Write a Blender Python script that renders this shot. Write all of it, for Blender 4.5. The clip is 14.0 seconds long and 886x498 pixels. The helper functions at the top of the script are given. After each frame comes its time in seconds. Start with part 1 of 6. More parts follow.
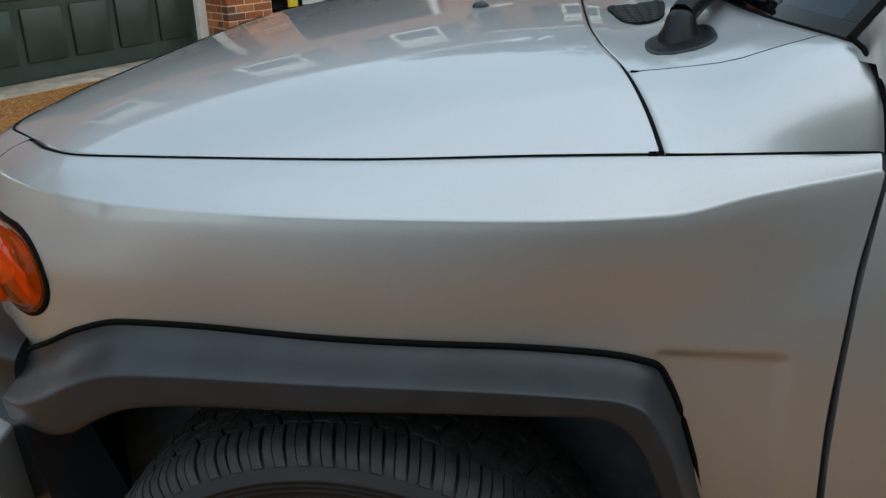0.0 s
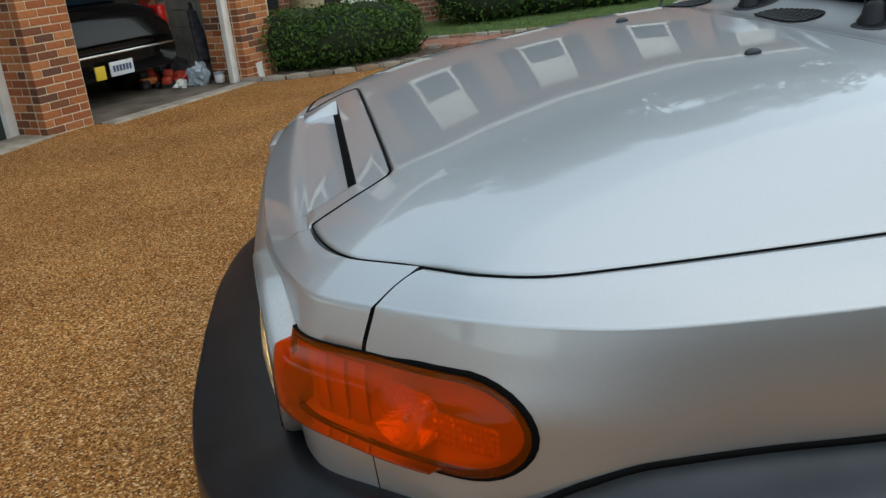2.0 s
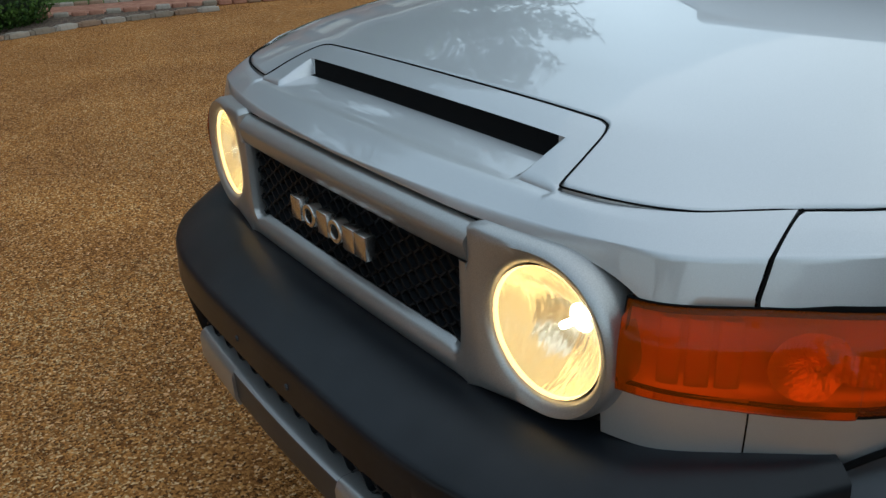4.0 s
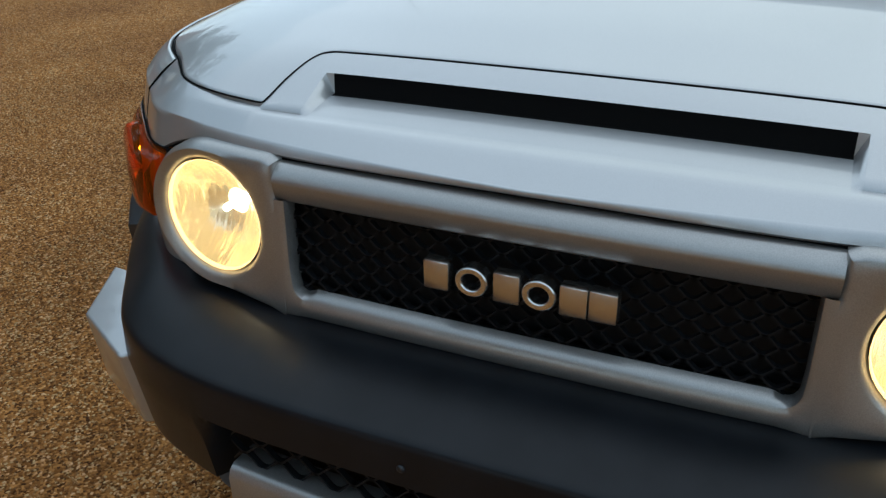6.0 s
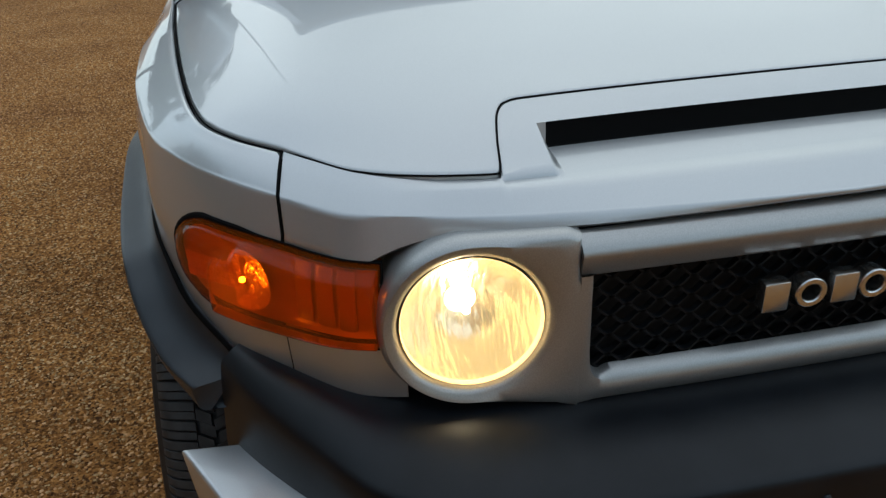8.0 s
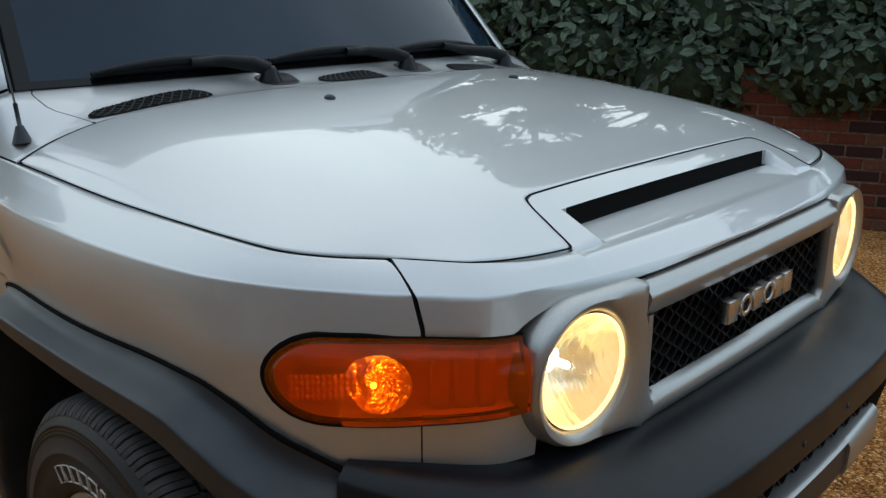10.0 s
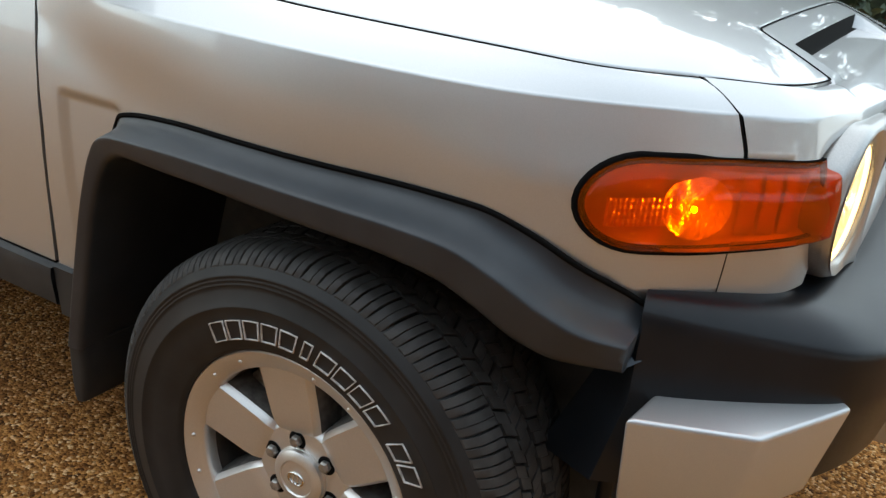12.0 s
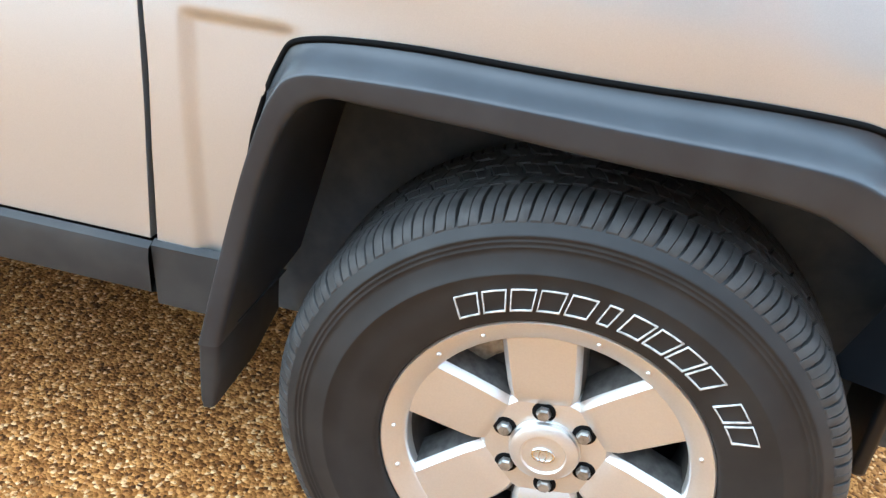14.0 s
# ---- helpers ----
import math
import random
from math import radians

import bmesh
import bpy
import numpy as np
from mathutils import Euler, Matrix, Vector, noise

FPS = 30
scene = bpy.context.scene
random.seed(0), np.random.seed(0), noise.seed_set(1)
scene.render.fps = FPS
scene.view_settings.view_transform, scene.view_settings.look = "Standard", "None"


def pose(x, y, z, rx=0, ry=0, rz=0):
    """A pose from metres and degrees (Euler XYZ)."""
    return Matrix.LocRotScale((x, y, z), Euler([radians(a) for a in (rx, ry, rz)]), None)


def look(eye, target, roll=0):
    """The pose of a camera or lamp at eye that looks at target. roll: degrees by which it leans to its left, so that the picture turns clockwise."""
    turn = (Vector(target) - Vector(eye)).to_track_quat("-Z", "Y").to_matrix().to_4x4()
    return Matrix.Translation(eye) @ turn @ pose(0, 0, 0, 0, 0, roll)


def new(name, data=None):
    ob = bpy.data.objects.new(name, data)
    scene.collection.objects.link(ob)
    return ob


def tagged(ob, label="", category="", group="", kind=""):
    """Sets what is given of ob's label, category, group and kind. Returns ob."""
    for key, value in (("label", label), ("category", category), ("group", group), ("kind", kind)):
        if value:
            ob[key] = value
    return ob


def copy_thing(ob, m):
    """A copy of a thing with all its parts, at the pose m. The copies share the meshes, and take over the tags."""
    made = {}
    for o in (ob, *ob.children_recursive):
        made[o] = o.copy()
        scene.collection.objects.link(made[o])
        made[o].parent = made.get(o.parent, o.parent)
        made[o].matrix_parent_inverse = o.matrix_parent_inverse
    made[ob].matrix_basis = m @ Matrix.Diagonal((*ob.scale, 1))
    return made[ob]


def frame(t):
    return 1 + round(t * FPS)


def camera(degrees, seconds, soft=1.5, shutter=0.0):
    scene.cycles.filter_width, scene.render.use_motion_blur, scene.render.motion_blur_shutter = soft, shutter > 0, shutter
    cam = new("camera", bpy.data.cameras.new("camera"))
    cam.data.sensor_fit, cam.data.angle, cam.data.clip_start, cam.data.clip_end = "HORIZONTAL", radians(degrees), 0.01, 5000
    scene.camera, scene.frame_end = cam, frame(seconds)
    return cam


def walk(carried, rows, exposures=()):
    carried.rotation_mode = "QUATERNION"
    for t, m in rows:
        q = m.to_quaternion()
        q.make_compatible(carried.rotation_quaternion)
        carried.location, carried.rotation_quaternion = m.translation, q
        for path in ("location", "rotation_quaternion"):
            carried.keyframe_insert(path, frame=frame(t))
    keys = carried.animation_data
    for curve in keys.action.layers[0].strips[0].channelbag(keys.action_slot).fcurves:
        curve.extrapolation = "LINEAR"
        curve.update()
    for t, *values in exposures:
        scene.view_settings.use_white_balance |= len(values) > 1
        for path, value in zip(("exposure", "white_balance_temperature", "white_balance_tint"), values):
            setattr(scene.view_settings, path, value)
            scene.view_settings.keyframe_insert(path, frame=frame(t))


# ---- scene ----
cam = camera(54.25, 14.0, soft=1.4, shutter=0.0)
PATH = [
    (0.0, pose(-0.277, 1.772, 1.405, 67.90, 1.35, -172.30)),
    (0.2, pose(-0.211, 1.739, 1.358, 69.84, 1.51, -172.08)),
    (0.5, pose(-0.079, 1.644, 1.374, 66.42, 1.53, -175.50)),
    (0.7, pose(0.001, 1.629, 1.375, 67.23, 0.94, -176.60)),
    (1.0, pose(0.114, 1.603, 1.366, 67.33, 1.51, -177.60)),
    (1.1, pose(0.180, 1.600, 1.370, 66.93, 1.25, -179.62)),
    (1.3, pose(0.292, 1.628, 1.396, 67.39, 1.03, -183.02)),
    (1.5, pose(0.389, 1.637, 1.421, 67.62, 2.51, -185.87)),
    (1.8, pose(0.491, 1.633, 1.459, 69.62, 4.02, -188.03)),
    (2.0, pose(0.548, 1.601, 1.466, 69.67, 5.24, -189.00)),
    (2.2, pose(0.618, 1.540, 1.468, 69.57, 5.69, -189.84)),
    (2.5, pose(0.719, 1.453, 1.491, 68.96, 6.62, -190.87)),
    (3.0, pose(0.947, 1.376, 1.477, 68.27, 4.62, -198.54)),
    (3.5, pose(1.139, 1.323, 1.476, 66.80, 2.83, -208.72)),
    (3.6, pose(1.166, 1.296, 1.473, 66.62, 2.73, -209.91)),
    (5.8, pose(1.586, 0.412, 1.436, 64.26, -0.06, -244.11)),
    (6.0, pose(1.582, 0.296, 1.455, 63.61, 0.48, -246.28)),
    (6.2, pose(1.613, 0.183, 1.436, 64.46, -0.47, -249.62)),
    (6.5, pose(1.655, 0.019, 1.424, 65.05, -0.79, -257.22)),
    (7.0, pose(1.701, -0.216, 1.459, 64.61, 1.53, -264.98)),
    (7.5, pose(1.592, -0.476, 1.445, 64.70, 2.49, -273.01)),
    (8.0, pose(1.509, -0.693, 1.483, 63.04, 1.84, -282.58)),
    (8.2, pose(1.512, -0.803, 1.501, 64.07, 2.70, -287.41)),
    (8.5, pose(1.494, -0.936, 1.536, 68.38, 3.63, -294.37)),
    (8.6, pose(1.469, -0.979, 1.544, 69.58, 3.21, -296.79)),
    (10.8, pose(1.112, -1.574, 1.369, 71.82, -2.14, -319.14)),
    (11.0, pose(1.029, -1.595, 1.346, 71.47, -2.68, -319.71)),
    (11.5, pose(0.869, -1.652, 1.329, 68.00, -3.64, -321.29)),
    (12.0, pose(0.735, -1.808, 1.296, 67.43, -5.27, -328.78)),
    (12.5, pose(0.558, -1.895, 1.324, 68.23, -3.78, -335.00)),
    (13.0, pose(0.335, -1.831, 1.262, 64.99, -6.32, -335.28)),
    (13.2, pose(0.250, -1.808, 1.248, 64.01, -6.98, -336.05)),
    (13.5, pose(0.171, -1.799, 1.234, 61.39, -7.02, -337.00)),
    (13.6, pose(0.144, -1.800, 1.224, 60.61, -7.07, -337.50)),
    (14.0, pose(0.002, -1.846, 1.218, 60.76, -5.93, -346.00)),
]
walk(cam, PATH, exposures=[(0.0, 0.42, 6350, 10), (1.0, 0.47, 6600, 11), (1.5, 0.48, 6500, 11), (2.5, 0.36, 6400, 10), (3.0, 0.31, 6250, 8), (3.6, 0.16, 6050, 8), (5.8, 0.05, 6000, 9), (7.0, 0.32, 6150, 10), (7.5, 0.14, 6250, 11), (8.6, -0.06, 6100, 10),
                          (10.8, 0.38, 6400, 10), (11.5, 0.60, 6650, 11), (12.0, 1.11, 6600, 12), (12.5, 1.26, 6450, 11), (13.0, 1.64, 6250, 9), (13.5, 2.40, 6000, 8), (14.0, 2.88, 5650, 8)])

# ---- world and light: a bright overcast evening ----
SUN_ELEV, SUN_AZ = radians(62), radians(301)
world = bpy.data.worlds.new("sky")
scene.world = world
world.use_nodes = True
wn = world.node_tree.nodes
sky = wn.new("ShaderNodeTexSky")
sky.sky_type = "NISHITA"
sky.sun_disc = False
sky.sun_elevation, sky.sun_rotation = SUN_ELEV, SUN_AZ
sky.dust_density, sky.ozone_density, sky.air_density = 1.0, 1.0, 1.0
wn["Background"].inputs["Strength"].default_value = 0.13
# a veil of cloud evens the sky out
veil = wn.new("ShaderNodeMix")
veil.data_type = "RGBA"
veil.inputs["Factor"].default_value = 0.82
veil.inputs["B"].default_value = (5.0, 6.1, 6.5, 1)
# the cloud is brighter low down and duller overhead, with broken patches
way, axis = wn.new("ShaderNodeTexCoord"), wn.new("ShaderNodeSeparateXYZ")
height, patches, broken = wn.new("ShaderNodeValToRGB"), wn.new("ShaderNodeTexNoise"), wn.new("ShaderNodeValToRGB")
patches.inputs["Scale"].default_value, patches.inputs["Detail"].default_value, patches.inputs["Roughness"].default_value = 2.3, 5, 0.55
for ramp, stops in ((height, ((0.0, (0.80, 0.78, 0.74)), (0.22, (0.91, 0.89, 0.85)), (0.38, (0.84, 0.84, 0.83)), (0.52, (0.66, 0.68, 0.69)), (0.70, (0.46, 0.49, 0.52)), (1.0, (0.39, 0.43, 0.47)))), (broken, ((0.36, (0.70, 0.72, 0.74)), (0.48, (0.88, 0.89, 0.90)), (0.58, (1.0, 1.0, 1.0))))):
    ramp.color_ramp.elements[0].position, ramp.color_ramp.elements[0].color = stops[0][0], (*stops[0][1], 1)
    ramp.color_ramp.elements[1].position, ramp.color_ramp.elements[1].color = stops[-1][0], (*stops[-1][1], 1)
    for place, value in stops[1:-1]:
        ramp.color_ramp.elements.new(place).color = (*value, 1)
cloud, cloudy = wn.new("ShaderNodeMix"), wn.new("ShaderNodeMix")
for mixer in (cloud, cloudy):
    mixer.data_type, mixer.blend_type = "RGBA", "MULTIPLY"
    mixer.inputs["Factor"].default_value = 1.0
world.node_tree.links.new(way.outputs["Generated"], axis.inputs[0])
world.node_tree.links.new(way.outputs["Generated"], patches.inputs["Vector"])
world.node_tree.links.new(axis.outputs["Z"], height.inputs["Fac"])
world.node_tree.links.new(patches.outputs["Fac"], broken.inputs["Fac"])
world.node_tree.links.new(height.outputs["Color"], cloud.inputs["A"])
world.node_tree.links.new(broken.outputs["Color"], cloud.inputs["B"])
cloudy.inputs["A"].default_value = (10.0, 12.0, 12.9, 1)
glow_dir, glow_dot, glow = wn.new("ShaderNodeVectorMath"), wn.new("ShaderNodeMapRange"), wn.new("ShaderNodeMix")
glow_dir.operation = "DOT_PRODUCT"
glow_dir.inputs[1].default_value = Vector((-0.80, 0.48, 0.36)).normalized()
glow_dot.interpolation_type = "SMOOTHSTEP"
glow_dot.inputs["From Min"].default_value, glow_dot.inputs["From Max"].default_value = 0.45, 1.0
glow.data_type, glow.blend_type = "RGBA", "MULTIPLY"
glow.inputs["B"].default_value = (1.24, 1.17, 1.04, 1)
world.node_tree.links.new(way.outputs["Generated"], glow_dir.inputs[0])
world.node_tree.links.new(glow_dir.outputs["Value"], glow_dot.inputs["Value"])
world.node_tree.links.new(glow_dot.outputs["Result"], glow.inputs["Factor"])
world.node_tree.links.new(cloud.outputs["Result"], glow.inputs["A"])
world.node_tree.links.new(glow.outputs["Result"], cloudy.inputs["B"])
world.node_tree.links.new(cloudy.outputs["Result"], veil.inputs["B"])
world.node_tree.links.new(sky.outputs["Color"], veil.inputs["A"])
world.node_tree.links.new(veil.outputs["Result"], wn["Background"].inputs["Color"])
sun_data = bpy.data.lights.new("sun", "SUN")
sun_data.energy, sun_data.angle, sun_data.color = 0.7, radians(115), (1.0, 0.90, 0.78)
sun = new("sun", sun_data)
sun.matrix_world = look((math.sin(SUN_AZ) * math.cos(SUN_ELEV) * 30, math.cos(SUN_AZ) * math.cos(SUN_ELEV) * 30, math.sin(SUN_ELEV) * 30), (0, 0, 0))


# ---- materials ----
def shader(name, color=(0.5, 0.5, 0.5), rough=0.5, metal=0.0, coat=0.0, spec=0.5):
    m = bpy.data.materials.new(name)
    m.use_nodes = True
    b = m.node_tree.nodes["Principled BSDF"]
    b.inputs["Base Color"].default_value = (*color, 1)
    b.inputs["Roughness"].default_value = rough
    b.inputs["Metallic"].default_value = metal
    b.inputs["Coat Weight"].default_value = coat
    b.inputs["Coat Roughness"].default_value = 0.03
    b.inputs["Specular IOR Level"].default_value = spec
    return m


def node(m, kind, **values):
    n = m.node_tree.nodes.new(kind)
    for key, value in values.items():
        n.inputs[key.replace("_", " ")].default_value = value
    return n


def link(m, a, out, b, into):
    m.node_tree.links.new(a.outputs[out], b.inputs[into])


def bsdf(m):
    return m.node_tree.nodes["Principled BSDF"]


def grainy(m, scale, dark, light, into="Base Color", detail=6, low=0.35, high=0.65):
    """Noise between two colours on a material."""
    co = m.node_tree.nodes.new("ShaderNodeTexCoord")
    n = node(m, "ShaderNodeTexNoise", Scale=scale, Detail=detail)
    r = m.node_tree.nodes.new("ShaderNodeValToRGB")
    r.color_ramp.elements[0].position, r.color_ramp.elements[1].position = low, high
    r.color_ramp.elements[0].color, r.color_ramp.elements[1].color = (*dark, 1), (*light, 1)
    link(m, co, "Object", n, "Vector")
    link(m, n, "Fac", r, "Fac")
    link(m, r, "Color", bsdf(m), into)
    return n, r


def bumpy(m, scale, strength, distance=0.01, detail=4):
    co = m.node_tree.nodes.new("ShaderNodeTexCoord")
    n = node(m, "ShaderNodeTexNoise", Scale=scale, Detail=detail)
    b = node(m, "ShaderNodeBump", Strength=strength, Distance=distance)
    link(m, co, "Object", n, "Vector")
    link(m, n, "Fac", b, "Height")
    link(m, b, "Normal", bsdf(m), "Normal")
    return m


def random_tint(m, colors):
    """A colour per object by its own random number."""
    info = m.node_tree.nodes.new("ShaderNodeObjectInfo")
    r = m.node_tree.nodes.new("ShaderNodeValToRGB")
    ramp = r.color_ramp
    ramp.interpolation = "CONSTANT"
    ramp.elements[0].color = (*colors[0], 1)
    ramp.elements[1].position, ramp.elements[1].color = 1 / len(colors), (*colors[1], 1)
    for i, c in enumerate(colors[2:], 2):
        ramp.elements.new(i / len(colors)).color = (*c, 1)
    link(m, info, "Random", r, "Fac")
    return r


def speckled(m, base, spread, scale):
    """Fine stains over a colour that comes from another node."""
    co = m.node_tree.nodes.new("ShaderNodeTexCoord")
    n = node(m, "ShaderNodeTexNoise", Scale=scale, Detail=8, Roughness=0.7)
    mix = m.node_tree.nodes.new("ShaderNodeMix")
    mix.data_type, mix.blend_type = "RGBA", "OVERLAY"
    mix.inputs["Factor"].default_value = spread
    link(m, co, "Object", n, "Vector")
    link(m, base, "Color", mix, "A")
    link(m, n, "Fac", mix, "B")
    link(m, mix, "Result", bsdf(m), "Base Color")


def island_tint(m, dark, light):
    """A colour per leaf or pebble of a joined mesh."""
    g = m.node_tree.nodes.new("ShaderNodeNewGeometry")
    r = m.node_tree.nodes.new("ShaderNodeValToRGB")
    r.color_ramp.elements[0].color, r.color_ramp.elements[1].color = (*dark, 1), (*light, 1)
    link(m, g, "Random Per Island", r, "Fac")
    link(m, r, "Color", bsdf(m), "Base Color")
    return r


# silver metallic paint: a flake layer under a clear coat
PAINT = shader("silver_paint", (0.525, 0.54, 0.55), 0.44, 0.76, 1.0)
grainy(PAINT, 900, (0.505, 0.52, 0.53), (0.545, 0.56, 0.57), detail=2)
SATIN = shader("satin_silver", (0.42, 0.42, 0.415), 0.38, 0.78, 0.45)
grainy(SATIN, 700, (0.38, 0.38, 0.37), (0.46, 0.46, 0.45), detail=2)
BLACK = shader("black_plastic", (0.0245, 0.0295, 0.0355), 0.38, spec=0.46)
grainy(BLACK, 14, (0.020, 0.0245, 0.030), (0.029, 0.0345, 0.041))
bumpy(BLACK, 900, 0.12, 0.002)
BUMPER = shader("bumper_plastic", (0.008, 0.0095, 0.012), 0.31, spec=0.28)
grainy(BUMPER, 14, (0.0062, 0.0076, 0.0098), (0.0098, 0.0115, 0.0145))
bumpy(BUMPER, 900, 0.12, 0.002)
LINER = shader("liner", (0.077, 0.093, 0.110), 0.75, spec=0.3)
grainy(LINER, 25, (0.062, 0.077, 0.094), (0.092, 0.109, 0.127))
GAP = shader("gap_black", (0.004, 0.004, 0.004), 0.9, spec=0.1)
MESHBLACK = shader("grille_black", (0.0085, 0.010, 0.012), 0.5, spec=0.25)
CHROME = shader("chrome", (0.70, 0.69, 0.67), 0.27, 1.0)
RUBBER = shader("tyre_rubber", (0.038, 0.038, 0.037), 0.6, spec=0.4)
grainy(RUBBER, 40, (0.028, 0.028, 0.028), (0.050, 0.049, 0.048))
bumpy(RUBBER, 300, 0.15, 0.002)
SIDEWALL = shader("tyre_sidewall", (0.0130, 0.0130, 0.0135), 0.52, spec=0.34)
grainy(SIDEWALL, 16, (0.0125, 0.0123, 0.0125), (0.0205, 0.0200, 0.0200))
WHITE_RUBBER = shader("white_outline", (0.50, 0.49, 0.47), 0.7)
grainy(WHITE_RUBBER, 120, (0.34, 0.33, 0.31), (0.60, 0.59, 0.57))
ALLOY = shader("machined_alloy", (0.66, 0.65, 0.63), 0.40, 0.8)
grainy(ALLOY, 320, (0.645, 0.635, 0.615), (0.675, 0.665, 0.645))
# rim barrel and brake disc, darker than the machined face
BARREL = shader("dark_barrel", (0.05, 0.047, 0.043), 0.7, 0.3)
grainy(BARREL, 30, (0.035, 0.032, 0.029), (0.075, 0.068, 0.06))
GREYPLASTIC = shader("dusty_grey_plastic", (0.03, 0.032, 0.034), 0.55, spec=0.3)
grainy(GREYPLASTIC, 9, (0.022, 0.024, 0.026), (0.042, 0.042, 0.041))
bumpy(GREYPLASTIC, 700, 0.12, 0.002)
STEEL = shader("dull_steel", (0.34, 0.33, 0.31), 0.45, 0.8)
grainy(STEEL, 90, (0.24, 0.23, 0.21), (0.42, 0.41, 0.39))
CASTING = shader("dark_cast_alloy", (0.13, 0.125, 0.12), 0.6, 0.5)
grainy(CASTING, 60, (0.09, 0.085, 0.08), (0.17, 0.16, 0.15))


def clear(name, tint, body=None, share=0.0, rough=0.02, ior=1.5):
    """Thin glass or plastic: tinted see-through, with a gloss by Fresnel, over some solid colour."""
    m = bpy.data.materials.new(name)
    m.use_nodes = True
    t = m.node_tree
    t.nodes.clear()
    out, thin, gloss = t.nodes.new("ShaderNodeOutputMaterial"), t.nodes.new("ShaderNodeBsdfTransparent"), t.nodes.new("ShaderNodeBsdfGlossy")
    mix, fres = t.nodes.new("ShaderNodeMixShader"), t.nodes.new("ShaderNodeFresnel")
    thin.inputs["Color"].default_value = (*tint, 1)
    gloss.inputs["Roughness"].default_value = rough
    fres.inputs["IOR"].default_value = ior
    last = thin
    if body:
        solid, blend = t.nodes.new("ShaderNodeBsdfTranslucent"), t.nodes.new("ShaderNodeMixShader")
        diff, two = t.nodes.new("ShaderNodeBsdfDiffuse"), t.nodes.new("ShaderNodeAddShader")
        noise_t, ramp = t.nodes.new("ShaderNodeTexNoise"), t.nodes.new("ShaderNodeValToRGB")
        noise_t.inputs["Scale"].default_value = 9
        ramp.color_ramp.elements[0].color = (*[c * 0.7 for c in body], 1)
        ramp.color_ramp.elements[1].color = (*body, 1)
        t.links.new(noise_t.outputs["Fac"], ramp.inputs["Fac"])
        t.links.new(ramp.outputs["Color"], solid.inputs["Color"])
        t.links.new(ramp.outputs["Color"], diff.inputs["Color"])
        t.links.new(solid.outputs[0], two.inputs[0])
        t.links.new(diff.outputs[0], two.inputs[1])
        blend.inputs[0].default_value = share
        t.links.new(thin.outputs[0], blend.inputs[1])
        t.links.new(two.outputs[0], blend.inputs[2])
        last = blend
    t.links.new(fres.outputs[0], mix.inputs[0])
    t.links.new(last.outputs[0], mix.inputs[1])
    t.links.new(gloss.outputs[0], mix.inputs[2])
    t.links.new(mix.outputs[0], out.inputs["Surface"])
    return m


GLASS = clear("clear_glass", (1, 1, 1))
CARGLASS = shader("car_glass", (0.012, 0.026, 0.045), 0.03, spec=0.22)
FRIT = shader("printed_border", (0.004, 0.005, 0.006), 0.03, spec=0.25)
grainy(CARGLASS, 3, (0.010, 0.023, 0.040), (0.015, 0.030, 0.050))
AMBER = clear("amber_lens", (1.0, 0.238, 0.0012), (0.66, 0.125, 0.002), 0.20, 0.04, 1.25)
AMBER_IN = shader("amber_reflector", (0.74, 0.60, 0.44), 0.34, 0.6)
RIB = shader("amber_rib", (0.66, 0.52, 0.36), 0.4, 0.3)


def headlamp_bowl():
    """Bright metal bowl, pressed into upright flutes, with emission added for the bulb's light."""
    m = shader("headlamp_bowl", (0.94, 0.88, 0.74), 0.22, 1.0)
    t = m.node_tree
    co, mp, flutes, bump = t.nodes.new("ShaderNodeTexCoord"), t.nodes.new("ShaderNodeMapping"), t.nodes.new("ShaderNodeTexNoise"), t.nodes.new("ShaderNodeBump")
    mp.inputs["Scale"].default_value = (20, 70, 16)
    flutes.inputs["Scale"].default_value, flutes.inputs["Detail"].default_value = 1.0, 2
    bump.inputs["Strength"].default_value, bump.inputs["Distance"].default_value = 0.7, 0.006
    t.links.new(co.outputs["Object"], mp.inputs["Vector"])
    t.links.new(mp.outputs["Vector"], flutes.inputs["Vector"])
    t.links.new(flutes.outputs["Fac"], bump.inputs["Height"])
    t.links.new(bump.outputs["Normal"], bsdf(m).inputs["Normal"])
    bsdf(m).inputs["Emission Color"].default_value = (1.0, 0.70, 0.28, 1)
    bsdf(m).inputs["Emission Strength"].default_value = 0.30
    return m


def lit(name, color, strength):
    m = shader(name, color, 0.4)
    bsdf(m).inputs["Emission Color"].default_value = (*color, 1)
    bsdf(m).inputs["Emission Strength"].default_value = strength
    return m


LAMPBOWL = headlamp_bowl()
# the rim is no source; its emission stands for bulb light it catches
LAMPRIM = lit("headlamp_rim", (1.0, 0.74, 0.36), 0.9)
LAMPBULB = lit("headlamp_bulb", (1.0, 0.80, 0.48), 66)
SOCKET = shader("bulb_socket", (0.55, 0.48, 0.36), 0.6, 0.2)


BULBBOWL = shader("amber_bulb_bowl", (0.95, 0.72, 0.40), 0.30, 0.9)
AMBERBULB = lit("amber_bulb", (1.0, 0.66, 0.20), 48)

